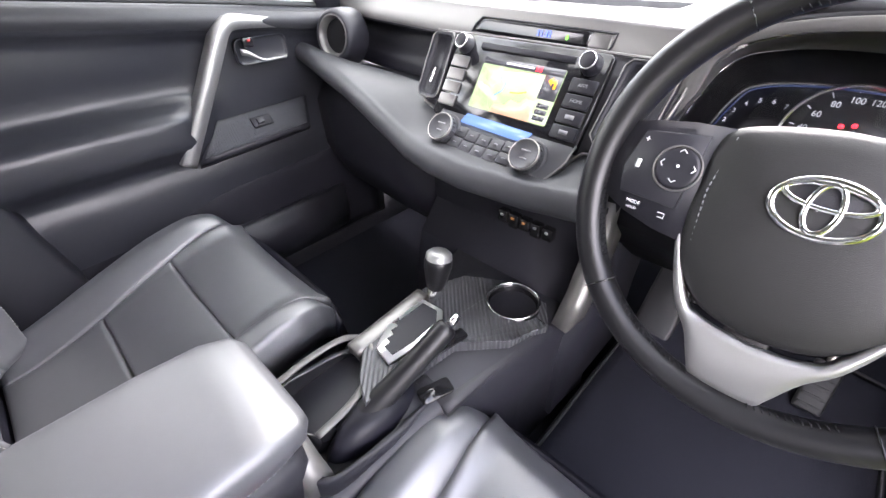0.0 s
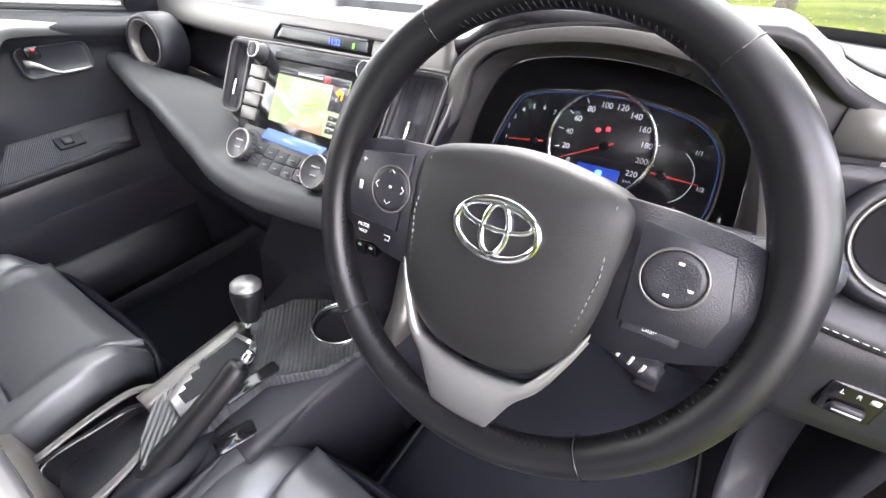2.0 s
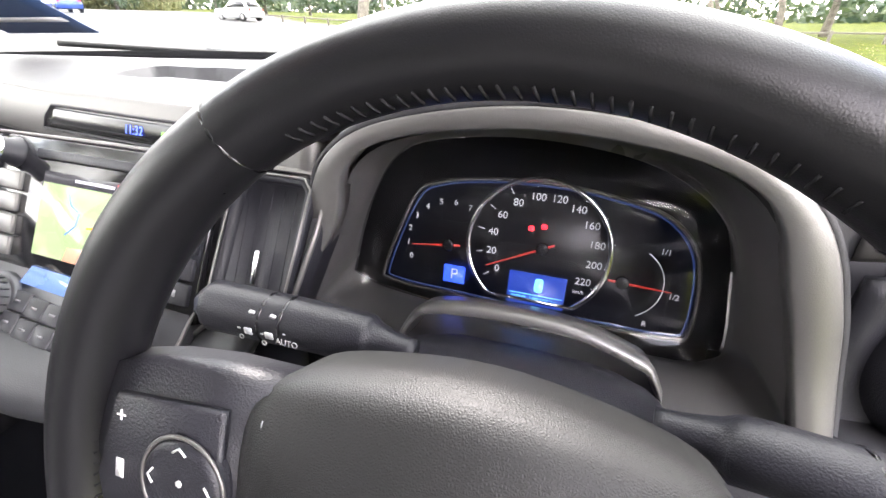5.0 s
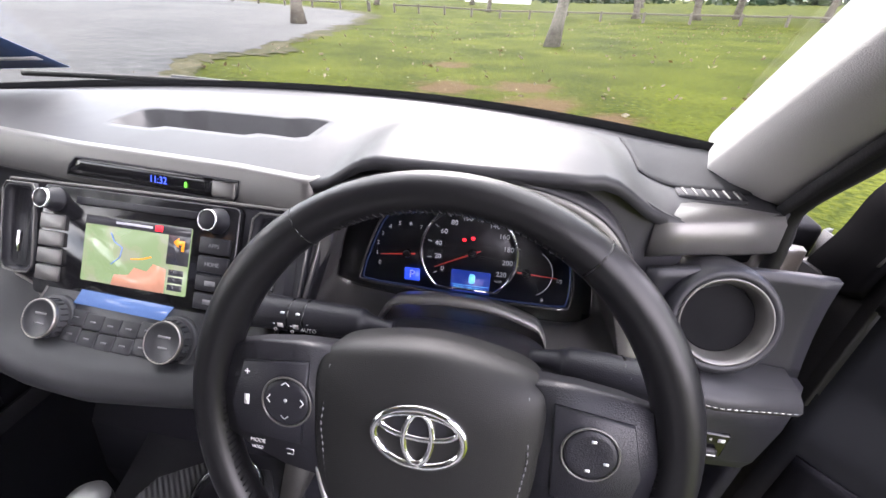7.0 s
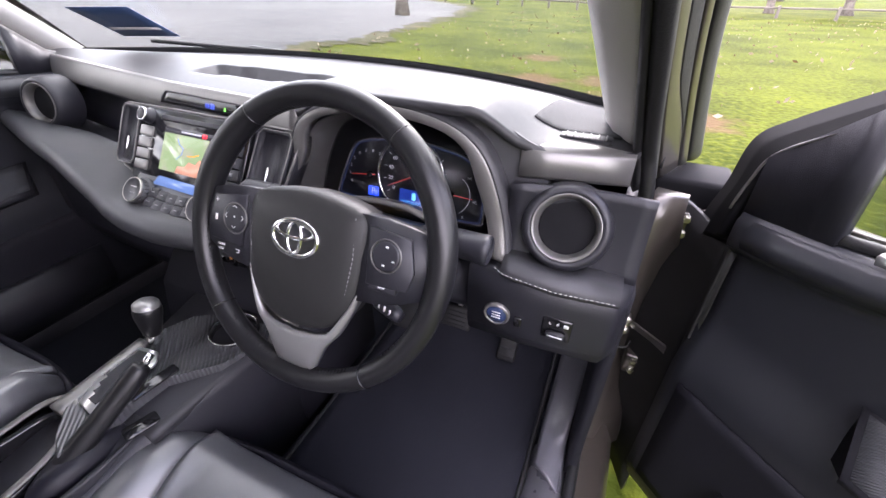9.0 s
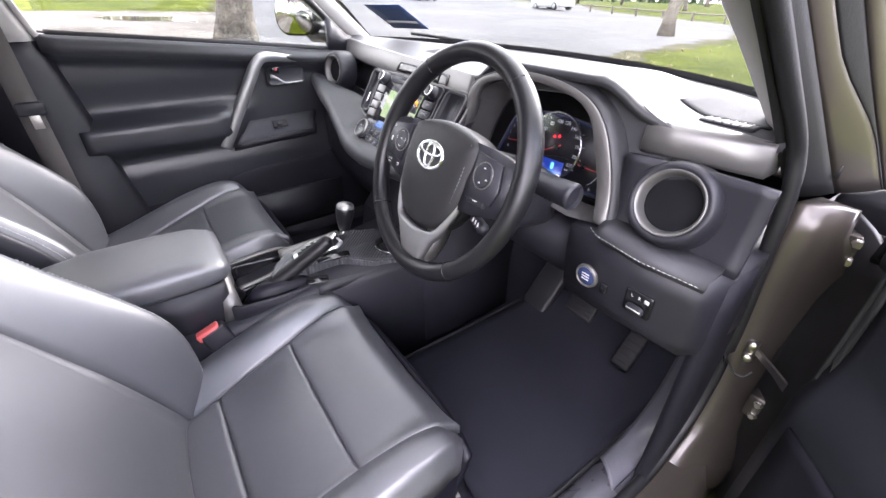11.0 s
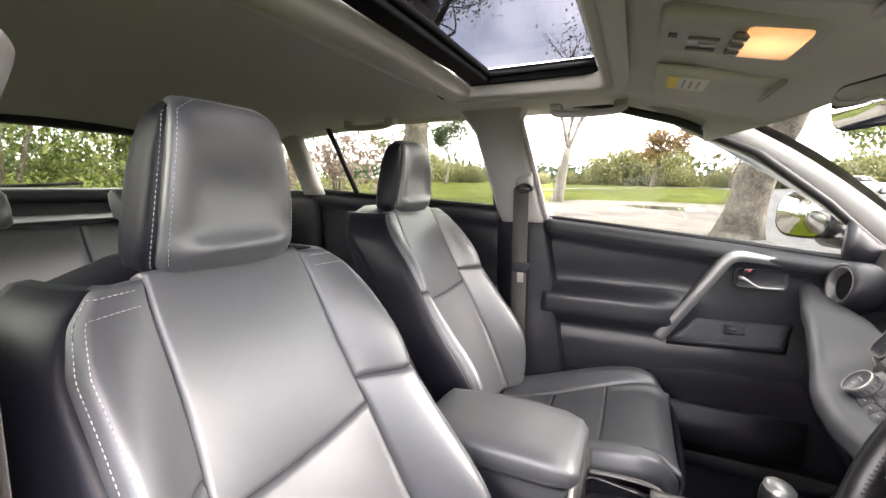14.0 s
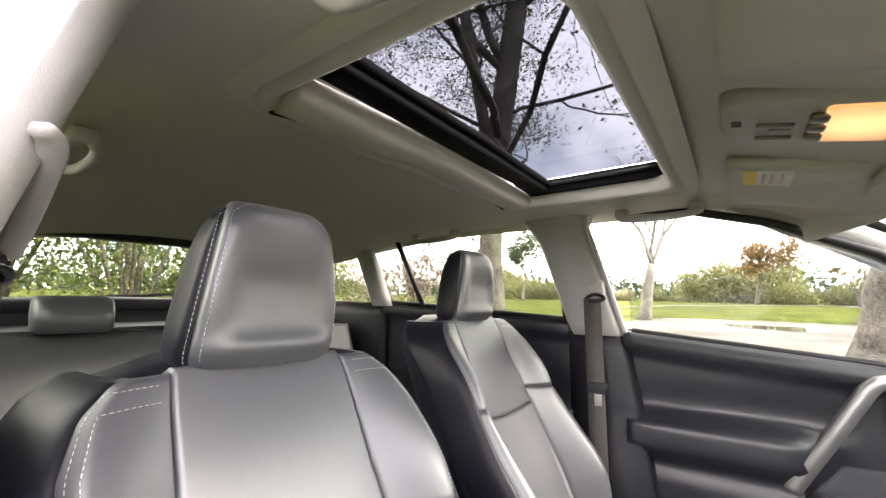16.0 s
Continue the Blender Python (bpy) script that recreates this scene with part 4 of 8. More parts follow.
seat_d = front_seat("front_seat", "black leather front seat with pale stitching, driver's side", (0.387, -0.012, 0))
seat_p = copy_thing(seat_d, pose(-0.386, -0.052, 0.024))
for o in seat_p.children:
    if o.name.split(".")[0] in ("backrest", "headrest", "post"):
        o.location = (0.0, -0.105, 0.01)
seat_p["label"] = "black leather front seat beside the closed door"

# rear bench
rb = thing("rear_bench", "black leather rear bench with low headrests", "car seat", (0, -1.5, 0.6))
for x0, x1 in ((-0.62, -0.19), (-0.19, 0.13), (0.13, 0.62)):
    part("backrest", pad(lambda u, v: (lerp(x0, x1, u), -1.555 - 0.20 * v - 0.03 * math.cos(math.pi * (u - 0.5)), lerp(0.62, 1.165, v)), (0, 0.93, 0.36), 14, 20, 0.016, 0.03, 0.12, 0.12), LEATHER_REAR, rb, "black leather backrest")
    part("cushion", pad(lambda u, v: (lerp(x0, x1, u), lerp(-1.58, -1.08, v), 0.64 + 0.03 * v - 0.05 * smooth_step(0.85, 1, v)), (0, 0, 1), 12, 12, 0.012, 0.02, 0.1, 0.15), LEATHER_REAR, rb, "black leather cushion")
for xc in (0.37, -0.03, -0.40):
    w = 0.085 if xc != -0.03 else 0.075
    rings = []
    for dz, k, dp in ((0, 0.85, 0.025), (0.012, 1.0, 0.042), (0.05, 1.02, 0.048), (0.085, 1.0, 0.042), (0.098, 0.9, 0.022)):
        ring = []
        for a in np.linspace(0, math.tau, 25)[:-1]:
            c, q = math.cos(a), math.sin(a)
            ring.append((xc + w * k * abs(c) ** 0.4 * (1 if c > 0 else -1), -1.735 - dz * 0.25 + dp * abs(q) ** 0.6 * (1 if q > 0 else -1), 1.165 + dz))
        rings.append(ring)
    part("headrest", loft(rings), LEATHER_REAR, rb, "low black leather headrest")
under(rb)
# ---------------------------------------------------------------- dashboard
dash = thing("dashboard", "black soft-touch dashboard with satin grey trim", "dashboard", (0, 0.3, 1.0))
LIP = [(-0.78, 0.327), (-0.45, 0.27), (-0.135, 0.217), (0.12, 0.193), (0.22, 0.175), (0.30, 0.16), (0.41, 0.158), (0.52, 0.156), (0.58, 0.182), (0.62, 0.206), (0.78, 0.262)]


def pad_z(x, y):
    """Height of the top pad."""
    y0, y1 = line_at(LIP, x), screen_base(x).y + 0.02
    v = (y - y0) / (y1 - y0)
    z = 1.118 + 0.012 * math.sin(math.pi * min(1, v * 1.2)) - 0.012 * v
    hood = smooth_step(0.225, 0.31, x) * (1 - smooth_step(0.53, 0.605, x))
    z += hood * 0.04 * (1 - smooth_step(0.2, 0.52, y))
    z -= 0.020 * smooth_step(0.57, 0.65, x) * (1 - smooth_step(0.3, 1.0, v))
    if -0.15 < x < 0.15 and 0.305 < y < 0.375:
        z -= 0.028
    return z


def top_f(u, v):
    x = lerp(-0.775, 0.79, u)
    y = lerp(line_at(LIP, x), screen_base(x).y + 0.02, v)
    return min(x, 0.757 + 0.033 * smooth_step(0.30, 0.42, y)), y, pad_z(x, y)


part("top_pad", sheet(top_f, 104, 40, 0.012, way=(0, 0, -1)), DASH, dash, "black grained top pad with a sunken slot")


def strip_f(x, v):
    a = v * math.pi * 0.5
    return Vector((x, line_at(LIP, x) - 0.002 - 0.013 * math.sin(a), 1.120 - 0.052 * v))


def strip(u, v):
    x = lerp(-0.77, 0.232, u)
    end = smooth_step(0.222, 0.232, x)
    p = strip_f(x, lerp(0, 1, v))
    return p.x, p.y + 0.012 * end, p.z


part("trim_strip", sheet(strip, 110, 12, 0.014, way=(0, 1, 0)), SATIN, dash, "broad satin grey trim strip")
part("strip_edge", tube([strip_f(x, 1.02) + Vector((0, 0.003, 0)) for x in np.linspace(-0.76, 0.228, 60)], 0.003, 6), PLASTIC_SOFT, dash, "dark joint under the strip")
# clock recess
clk = part("clock_display", sheet(lambda u, v: tuple(strip_f(lerp(-0.150 + 0.022 * (1 - v), 0.090, u), lerp(0.30, 0.74, v)) + Vector((0, -0.0016, 0.0006))), 16, 4, 0.004, way=(0, 1, 0)), GLOSSY, dash, "black clock window")
part("clock_rim", tube([strip_f(x, v) + Vector((0, -0.001, 0)) for x, v in ((-0.128, 0.28), (-0.06, 0.28), (0.0, 0.28), (0.06, 0.28), (0.128, 0.28), (0.124, 0.6), (0.118, 0.77), (0.06, 0.77), (0.0, 0.77), (-0.07, 0.77), (-0.152, 0.77), (-0.142, 0.5))], 0.0016, 6, True), PLASTIC, clk, "dark rim of the clock recess")
BLUE = material("blue digits", (0.02, 0.03, 0.1), 0.4, glow=(0.05, 0.12, 1.0, 0.5))
GREEN = material("green digits", (0.02, 0.1, 0.02), 0.4, glow=(0.2, 0.9, 0.05, 0.45))
RED = material("red lamp", (0.1, 0.01, 0.01), 0.4, glow=(1.0, 0.02, 0.03, 0.7))
mc = Matrix.Translation(strip_f(0.008, 0.53) + Vector((0, -0.0026, 0.001))) @ pose(0, 0, 0, 68, 0, -5)
letters("clock_digits", "11:32", 0.0125, BLUE, mc, clk, "blue glowing time digits")
letters("lamp_digit", "8", 0.010, GREEN, mc @ Matrix.Translation((0.043, -0.001, 0.0005)), clk, "green glowing lamp mark")
part("hazard_button", block(-0.017, 0.017, -0.0105, 0.0105, -0.006, 0.003, 0.003, m=Matrix.Translation(strip_f(0.105, 0.52)) @ pose(0, 0, 0, 66, 0, -5)), SATIN, clk, "grey push button")
# right hand pad with satin face
part("side_trim", loft([[(x, y + dy, z + dz) for dy, dz in ((0.06, 0.010), (0.012, 0.012), (0.0, 0.004), (-0.004, -0.028), (0.004, -0.036), (0.05, -0.036))] for x, y, z in ((0.602, 0.194, 1.092), (0.64, 0.205, 1.092), (0.70, 0.222, 1.090), (0.752, 0.243, 1.086))]), SATIN, dash, "satin grey trim pad")
part("speaker_grille", sheet(lambda u, v: (lerp(0.604, 0.735, u) - 0.008 * v, lerp(0.465, 0.285, v) - 0.03 * u * (1 - v), pad_z(lerp(0.604, 0.735, u) - 0.008 * v, lerp(0.465, 0.285, v) - 0.03 * u * (1 - v)) + 0.002), 12, 12, 0.003, way=(0, 0, -1)), material("speaker cloth", (0.03, 0.031, 0.034), 0.65, grain=0.6, size=1500, spec=0.25), dash, "fine-holed black speaker cover")
dv = part("demist_vent", block(0.640, 0.716, 0.262, 0.288, 1.090, 1.1065, 0.003), PLASTIC_SOFT, dash, "slotted demister vent")
for k in range(6):
    part("slat", block(0.648 + 0.0115 * k, 0.6505 + 0.0115 * k, 0.264, 0.286, 1.103, 1.1078, 0.001), SATIN, dv)
# dark wall under the lip, passenger's side and middle
part("recess_wall", sheet(lambda u, v: (lerp(-0.77, 0.2, u), line_at(LIP, lerp(-0.77, 0.2, u)) + 0.005 + 0.045 * math.sin(math.pi * min(1, v * 1.4)), lerp(1.085, 0.955, v)), 30, 10, 0.01, way=(0, 1, 0)), PLASTIC_SOFT, dash, "matt black recess")
EDGE = [(-0.75, 0.185, 1.000), (-0.62, 0.150, 0.995), (-0.486, 0.116, 0.984), (-0.402, 0.101, 0.973), (-0.333, 0.085, 0.962), (-0.264, 0.069, 0.949), (-0.2, 0.054, 0.938), (-0.14, 0.036, 0.930), (-0.08, 0.025, 0.928), (0.0, 0.021, 0.926), (0.11, 0.034, 0.927), (0.2, 0.045, 0.934), (0.25, 0.07, 0.95)]
edge_y, edge_z = [(p[0], p[1]) for p in EDGE], [(p[0], p[2]) for p in EDGE]


BACK = [(-0.75, 0.24), (-0.70, 0.231), (-0.454, 0.201), (-0.2, 0.155), (0.2, 0.135)]
part("recess_floor", sheet(lambda u, v: (lerp(-0.76, -0.12, u), lerp(line_at(BACK, lerp(-0.76, -0.12, u)) - 0.02, 0.36 - 0.08 * u, v), line_at([(-0.70, 0.948), (-0.454, 0.962), (-0.2, 0.974)], lerp(-0.76, -0.12, u)) - 0.004), 20, 4, 0.008, way=(0, 0, -1)), SHADE_PLASTIC, dash, "floor behind the shelf, darkened for shade")


def shelf_f(u, v):
    x = lerp(-0.745, 0.2, u)
    ye, ze = line_at(edge_y, x), line_at(edge_z, x)
    mid = smooth_step(-0.19, -0.12, x) * (1 - smooth_step(0.12, 0.19, x))
    yb, zb = lerp(line_at(BACK, x), 0.135, mid), lerp(line_at([(-0.70, 0.955), (-0.454, 0.969), (-0.2, 0.982)], x), 0.985, mid)
    if v < 0.7:
        k = v / 0.7
        return x, lerp(yb, ye, k), lerp(zb, ze, k ** lerp(0.8, 1.0, mid)) + lerp(0.004, -0.016, mid) * math.sin(math.pi * k)
    a = (v - 0.7) / 0.3 * math.pi * 0.75
    return x, ye - 0.014 * math.sin(a), ze - 0.014 + 0.014 * math.cos(a)


shelf = part("padded_shelf", sheet(shelf_f, 60, 30, 0.01), SHELF_SKIN, dash, "black leather padded shelf with stitched edge")
part("stitching", stitches([(x, line_at(edge_y, x) - 0.0135, line_at(edge_z, x) - 0.009) for x in np.linspace(-0.70, 0.19, 134)], 0.0045, 0.0025, 0.0006), STITCH_DARK, shelf)
part("shelf_underside", sheet(lambda u, v: (lerp(-0.745, 0.2, u), line_at(edge_y, lerp(-0.745, 0.2, u)) + lerp(-0.012, 0.14, v), line_at(edge_z, lerp(-0.745, 0.2, u)) - 0.026 - 0.05 * v), 30, 4, 0.01, way=(0, 0, 1)), SHADE_PLASTIC, dash)
part("glovebox", loft([[(x, y0, 0.93), (x, y0 - 0.05, 0.86), (x, y0 - 0.055, 0.74), (x, y0 - 0.02, 0.66), (x, y0 + 0.25, 0.62), (x, y0 + 0.25, 0.93)] for x, y0 in ((-0.72, 0.24), (-0.6, 0.21), (-0.35, 0.19), (-0.20, 0.185))]), SHADE_PLASTIC, dash, "closed black glovebox")
part("lower_panel_middle", loft([[(x0, y, z), (x1, y, z), (x1, y + 0.3, z), (x0, y + 0.3, z)] for x0, x1, y, z in ((-0.2, 0.21, 0.105, 0.92), (-0.19, 0.205, 0.13, 0.86), (-0.185, 0.20, 0.135, 0.76), (-0.18, 0.2, 0.08, 0.70), (-0.18, 0.2, 0.06, 0.60), (-0.18, 0.2, 0.06, 0.42))]), SHADE_PLASTIC, dash, "black lower centre panel")
for k in range(5):
    b = part("button", block(-0.005 + 0.024 * k, 0.015 + 0.024 * k, 0.118, 0.14, 0.782 - 0.004 * (k % 2), 0.806, 0.002), GLOSSY, dash, "small black switch")
    part("mark", block(0.002 + 0.024 * k, 0.008 + 0.024 * k, 0.1165, 0.119, 0.797, 0.801, 0), material("amber mark", (0.3, 0.15, 0.05), 0.5, glow=(1.0, 0.35, 0.05, 0.025)) if k in (1, 2) else WHITE, b)
part("side_brace", loft([[(x, y0, z), (x + 0.03, y0 - 0.004, z), (x + 0.034, y0 + 0.05, z), (x, y0 + 0.05, z)] for x, y0, z in ((0.175, 0.11, 0.90), (0.178, 0.105, 0.82), (0.178, 0.07, 0.74), (0.18, 0.03, 0.70))]), SATIN, dash, "satin grey console brace")

# centre stack: vents, head unit, screen
MS = Matrix.Translation((0.0, 0.127, 1.021)) @ pose(0, 0, 0, 58, 0, -1.5)
stack = thing("centre_stack", "infotainment unit between two upright air vents", "car stereo", (-0.01, 0.131, 1.028))
outline = lambda pts: [(x, y) for x, y in pts]
part("bezel", slab([(-0.20, 0.076), (0.245, 0.076), (0.24, 0.03), (0.225, -0.045), (0.205, -0.055), (0.15, -0.062), (0.14, -0.075), (-0.135, -0.078), (-0.145, -0.058), (-0.175, -0.05), (-0.192, -0.03), (-0.205, 0.04)], 0.03, MS @ Matrix.Translation((0, 0, -0.004)), 0.003), PLASTIC, stack, "black plastic surround")


def air_vent(x0, x1, skew, name):
    """Upright outlet: dark surround with a fine satin lip, upright vanes and a chrome tab."""
    corner = lambda a, b, d: Vector((lerp(x0 - d, x1 + d, a) + skew * b, lerp(-0.040 - d, 0.066 + d, b), 0))
    loop = [(0.12, 0), (0.5, -0.02), (0.88, 0), (1, 0.08), (1, 0.5), (1, 0.93), (0.9, 1), (0.5, 1), (0.1, 1), (0, 0.93), (0, 0.5), (0, 0.08)]
    v = part(name, loft([[MS @ (corner(a, b, d) + Vector((0, 0, dz))) for a, b in loop] for d, dz in ((0.005, -0.002), (0.004, 0.006), (0.0, 0.007), (-0.003, -0.002), (-0.003, -0.024))], True, True), PLASTIC, stack, "black framed upright air vent")
    part("lip", tube([MS @ (corner(a, b, 0.0035) + Vector((0, 0, 0.007))) for a, b in loop], 0.0011, 6, True), SATIN, v, "fine satin lip")
    for k in range(5):
        c = lerp(x0, x1, 0.16 + 0.17 * k)
        part("vane", block(-0.0008, 0.0008, -0.046, 0.046, -0.020, 0.000, 0.0004, m=MS @ Matrix.Translation((c + skew * 0.5, 0.013, -0.002)) @ pose(0, 0, 0, 0, 18, 0)), PLASTIC_SOFT, v)
    part("tab", block(-0.0022, 0.0022, -0.014, 0.014, 0, 0.005, 0.0015, m=MS @ Matrix.Translation((lerp(x0, x1, 0.5) + skew * 0.5, -0.006, 0.001))), CHROME, v, "chrome vent tab")
    return v


air_vent(-0.192, -0.147, -0.008, "air_vent")
air_vent(0.156, 0.222, 0.008, "air_vent")
face_line = [(-0.204, 0.074), (0.0, 0.076), (0.243, 0.076), (0.239, 0.03), (0.226, -0.042), (0.205, -0.053), (0.152, -0.060), (0.14, -0.073), (0.0, -0.076), (-0.133, -0.075), (-0.145, -0.060), (-0.178, -0.050), (-0.194, -0.03), (-0.206, 0.02)]
part("face_edge", tube([MS @ Vector((x, y, -0.002)) for x, y in face_line], 0.0024, 8, True), SATIN, stack, "satin edge round the whole unit")
hu = part("head_unit", slab(rounded_rect(0.285, 0.140, 0.008), 0.02, MS @ Matrix.Translation((0.0, 0.002, 0.006)), 0.002), GLOSSY, stack, "gloss black head unit")
part("disc_slot", block(-0.085, 0.09, -0.0045, 0.0045, -0.002, 0.002, 0.001, m=MS @ Matrix.Translation((0.0, 0.057, 0.006))), PLASTIC, hu, "disc slot bar")
MAPMAT = bpy.data.materials.new("map screen")
MAPMAT.use_nodes = True
_n, _l = MAPMAT.node_tree.nodes, MAPMAT.node_tree.links
_v = _n.new("ShaderNodeTexNoise")
_v.inputs["Scale"].default_value = 30
_l.new(_n.new("ShaderNodeTexCoord").outputs["Object"], _v.inputs["Vector"])
_r = _n.new("ShaderNodeValToRGB")
for pos, col in ((0.0, (0.47, 0.66, 0.30, 1)), (0.52, (0.54, 0.66, 0.34, 1)), (0.60, (0.60, 0.66, 0.42, 1))):
    e_ = _r.color_ramp.elements[0] if pos == 0 else _r.color_ramp.elements.new(pos)
    e_.color = col
_r.color_ramp.interpolation = "CONSTANT"
_l.new(_v.outputs["Fac"], _r.inputs["Fac"])
_b = _n["Principled BSDF"]
_b.inputs["Base Color"].default_value = (0.02, 0.02, 0.02, 1)
_b.inputs["Roughness"].default_value = 0.18
_l.new(_r.outputs["Color"], _b.inputs["Emission Color"])
_b.inputs["Emission Strength"].default_value = 0.12
scrn = part("screen", slab(rounded_rect(0.150, 0.082, 0.002), 0.002, MS @ Matrix.Translation((0.008, 0.0, 0.0078))), MAPMAT, hu, "lit map screen in green and orange")
DARKUI = material("dark screen bar", (0.03, 0.03, 0.03), 0.2, glow=(0.03, 0.03, 0.035, 0.3))
PALEUI = material("pale screen area", (0.3, 0.3, 0.3), 0.2, glow=(0.35, 0.35, 0.4, 0.3))
ORANGEUI = material("orange arrow", (0.4, 0.15, 0.02), 0.2, glow=(1.0, 0.35, 0.02, 0.3))
ms2 = MS @ Matrix.Translation((0.008, 0.0, 0.0082))
part("screen_bar", slab([(-0.075, 0.030), (0.075, 0.030), (0.075, 0.041), (-0.075, 0.041)], 0.0006, ms2), DARKUI, scrn)
part("screen_bar", slab([(0.045, -0.005), (0.075, -0.005), (0.075, 0.030), (0.045, 0.030)], 0.0006, ms2), DARKUI, scrn)
SALMON = material("salmon map area", (0.3, 0.15, 0.1), 0.2, glow=(0.85, 0.42, 0.26, 0.15))
BLUELINE = material("blue map line", (0.1, 0.15, 0.3), 0.2, glow=(0.10, 0.25, 0.75, 0.15))
part("screen_patch", slab([(-0.030, -0.041), (0.046, -0.041), (0.046, -0.012), (0.028, -0.008), (0.020, -0.018), (0.002, -0.016), (-0.006, -0.026), (-0.026, -0.028)], 0.0006, ms2), SALMON, scrn)
part("river", tube([ms2 @ Vector((x, y, 0)) for x, y in ((-0.036, 0.022), (-0.030, 0.012), (-0.018, 0.006), (-0.020, -0.006), (-0.032, -0.016))], 0.0007, 5), BLUELINE, scrn)
part("route", tube([ms2 @ Vector((x, y, 0)) for x, y in ((-0.004, -0.006), (0.012, -0.004), (0.024, 0.0))], 0.001, 5), ORANGEUI, scrn)
part("road_mark", slab([(0.026, 0.032), (0.036, 0.032), (0.036, 0.039), (0.026, 0.039)], 0.0006, ms2 @ Matrix.Translation((0, 0, 0.0006))), RED, scrn, "red road mark")
part("turn_arrow", slab([(0.053, 0.022), (0.060, 0.028), (0.060, 0.0245), (0.068, 0.0245), (0.068, 0.012), (0.0645, 0.012), (0.0645, 0.0195), (0.060, 0.0195), (0.060, 0.016)], 0.0006, ms2 @ Matrix.Translation((0, 0, 0.0006))), ORANGEUI, scrn)
part("text_bar", slab([(-0.030, 0.034), (0.022, 0.034), (0.022, 0.037), (-0.030, 0.037)], 0.0006, ms2 @ Matrix.Translation((0, 0, 0.0006))), PALEUI, scrn)
for k in range(3):
    part("text_bar", slab([(0.05, -0.018 - 0.009 * k), (0.07, -0.018 - 0.009 * k), (0.07, -0.011 - 0.009 * k), (0.05, -0.011 - 0.009 * k)], 0.0006, ms2), DARKUI, scrn)
for x, y, txt in ((0.116, 0.024, "APPS"), (0.116, 0.002, "HOME"), (0.116, -0.020, ""), (0.116, -0.042, "")):
    bt = part("button", block(-0.020, 0.020, -0.0095, 0.0095, -0.002, 0.0035, 0.0015, m=MS @ Matrix.Translation((x, y, 0.006))), PLASTIC, hu, "black menu button")
    if txt:
        letters("legend", txt, 0.0068, FAINT, MS @ Matrix.Translation((x, y, 0.0098)), bt)
    else:
        part("mark", slab([(-0.007, -0.003), (0.007, -0.003), (0.007, 0.003), (-0.007, 0.003)], 0.0004, MS @ Matrix.Translation((x, y, 0.0099))), FAINT, bt)
for k in range(4):
    part("button", block(-0.018, 0.018, -0.0095, 0.0095, -0.002, 0.0035, 0.0015, m=MS @ Matrix.Translation((-0.118, 0.026 - 0.022 * k, 0.006))), SATIN, hu, "grey audio button")
for x in (-0.118, 0.115):
    kn = part("knob", lathe([(0.0155, 0), (0.0155, 0.003), (0.0130, 0.005), (0.0122, 0.017), (0.011, 0.0185), (0, 0.0185)], 28, MS @ Matrix.Translation((x, 0.054, 0.006))), PLASTIC, hu, "round black knob with chrome edge")
    part("ring", lathe([(0.0124, 0.0165), (0.0122, 0.0188), (0.0112, 0.0192), (0.0108, 0.0182)], 28, MS @ Matrix.Translation((x, 0.054, 0.006))), CHROME, kn)
for c in stack.children:
    c.matrix_parent_inverse = Matrix.Translation(stack.location).inverted()

# climate panel
MH = Matrix.Translation((-0.002, 0.073, 0.960)) @ pose(0, 0, 0, 40, 0, -1.5)
hv = thing("climate_panel", "climate control panel with two knobs and blue display", "climate control", (-0.004, 0.064, 0.955))
rim_line = [(p.x, p.y) for p in spline([(-0.118, -0.022, 0), (-0.112, -0.040, 0), (-0.06, -0.050, 0), (0, -0.053, 0), (0.06, -0.051, 0), (0.112, -0.044, 0), (0.132, -0.020, 0), (0.140, 0.010, 0), (0.125, 0.045, 0), (0.0, 0.050, 0), (-0.1, 0.048, 0), (-0.118, 0.015, 0)], 60, True)]
part("plate", slab(rim_line, 0.02, MH, 0.002), PANEL, hv, "dark satin plate")
part("plate_edge", tube([MH @ Vector((x * 1.004, y * 1.004, -0.001)) for x, y in rim_line], 0.0016, 6, True), SATIN, hv, "fine satin edge round the plate")
part("display", slab([(-0.066, 0.010), (0.062, 0.008), (0.070, 0.026), (-0.062, 0.028)], 0.002, MH @ Matrix.Translation((0, 0, 0.0025))), material("blue display", (0.05, 0.08, 0.15), 0.15, glow=(0.25, 0.45, 1.0, 0.11)), hv, "pale blue lit display")
for r in range(2):
    for k in range(5):
        bx, by = -0.052 + 0.0255 * k, (-0.006 if r == 0 else -0.026) - 0.003 * (1 - ((k - 2) / 2) ** 2)
        bt = part("button", slab(rounded_rect(0.0245, 0.0185, 0.002), 0.003, MH @ Matrix.Translation((bx, by, 0.0035)), 0.001), PANEL_KEY, hv, "dark climate button")
        part("mark", slab([(-0.004, -0.001), (0.004, -0.001), (0.004, 0.001), (-0.004, 0.001)], 0.0004, MH @ Matrix.Translation((bx, by, 0.0041))), FAINT, bt)
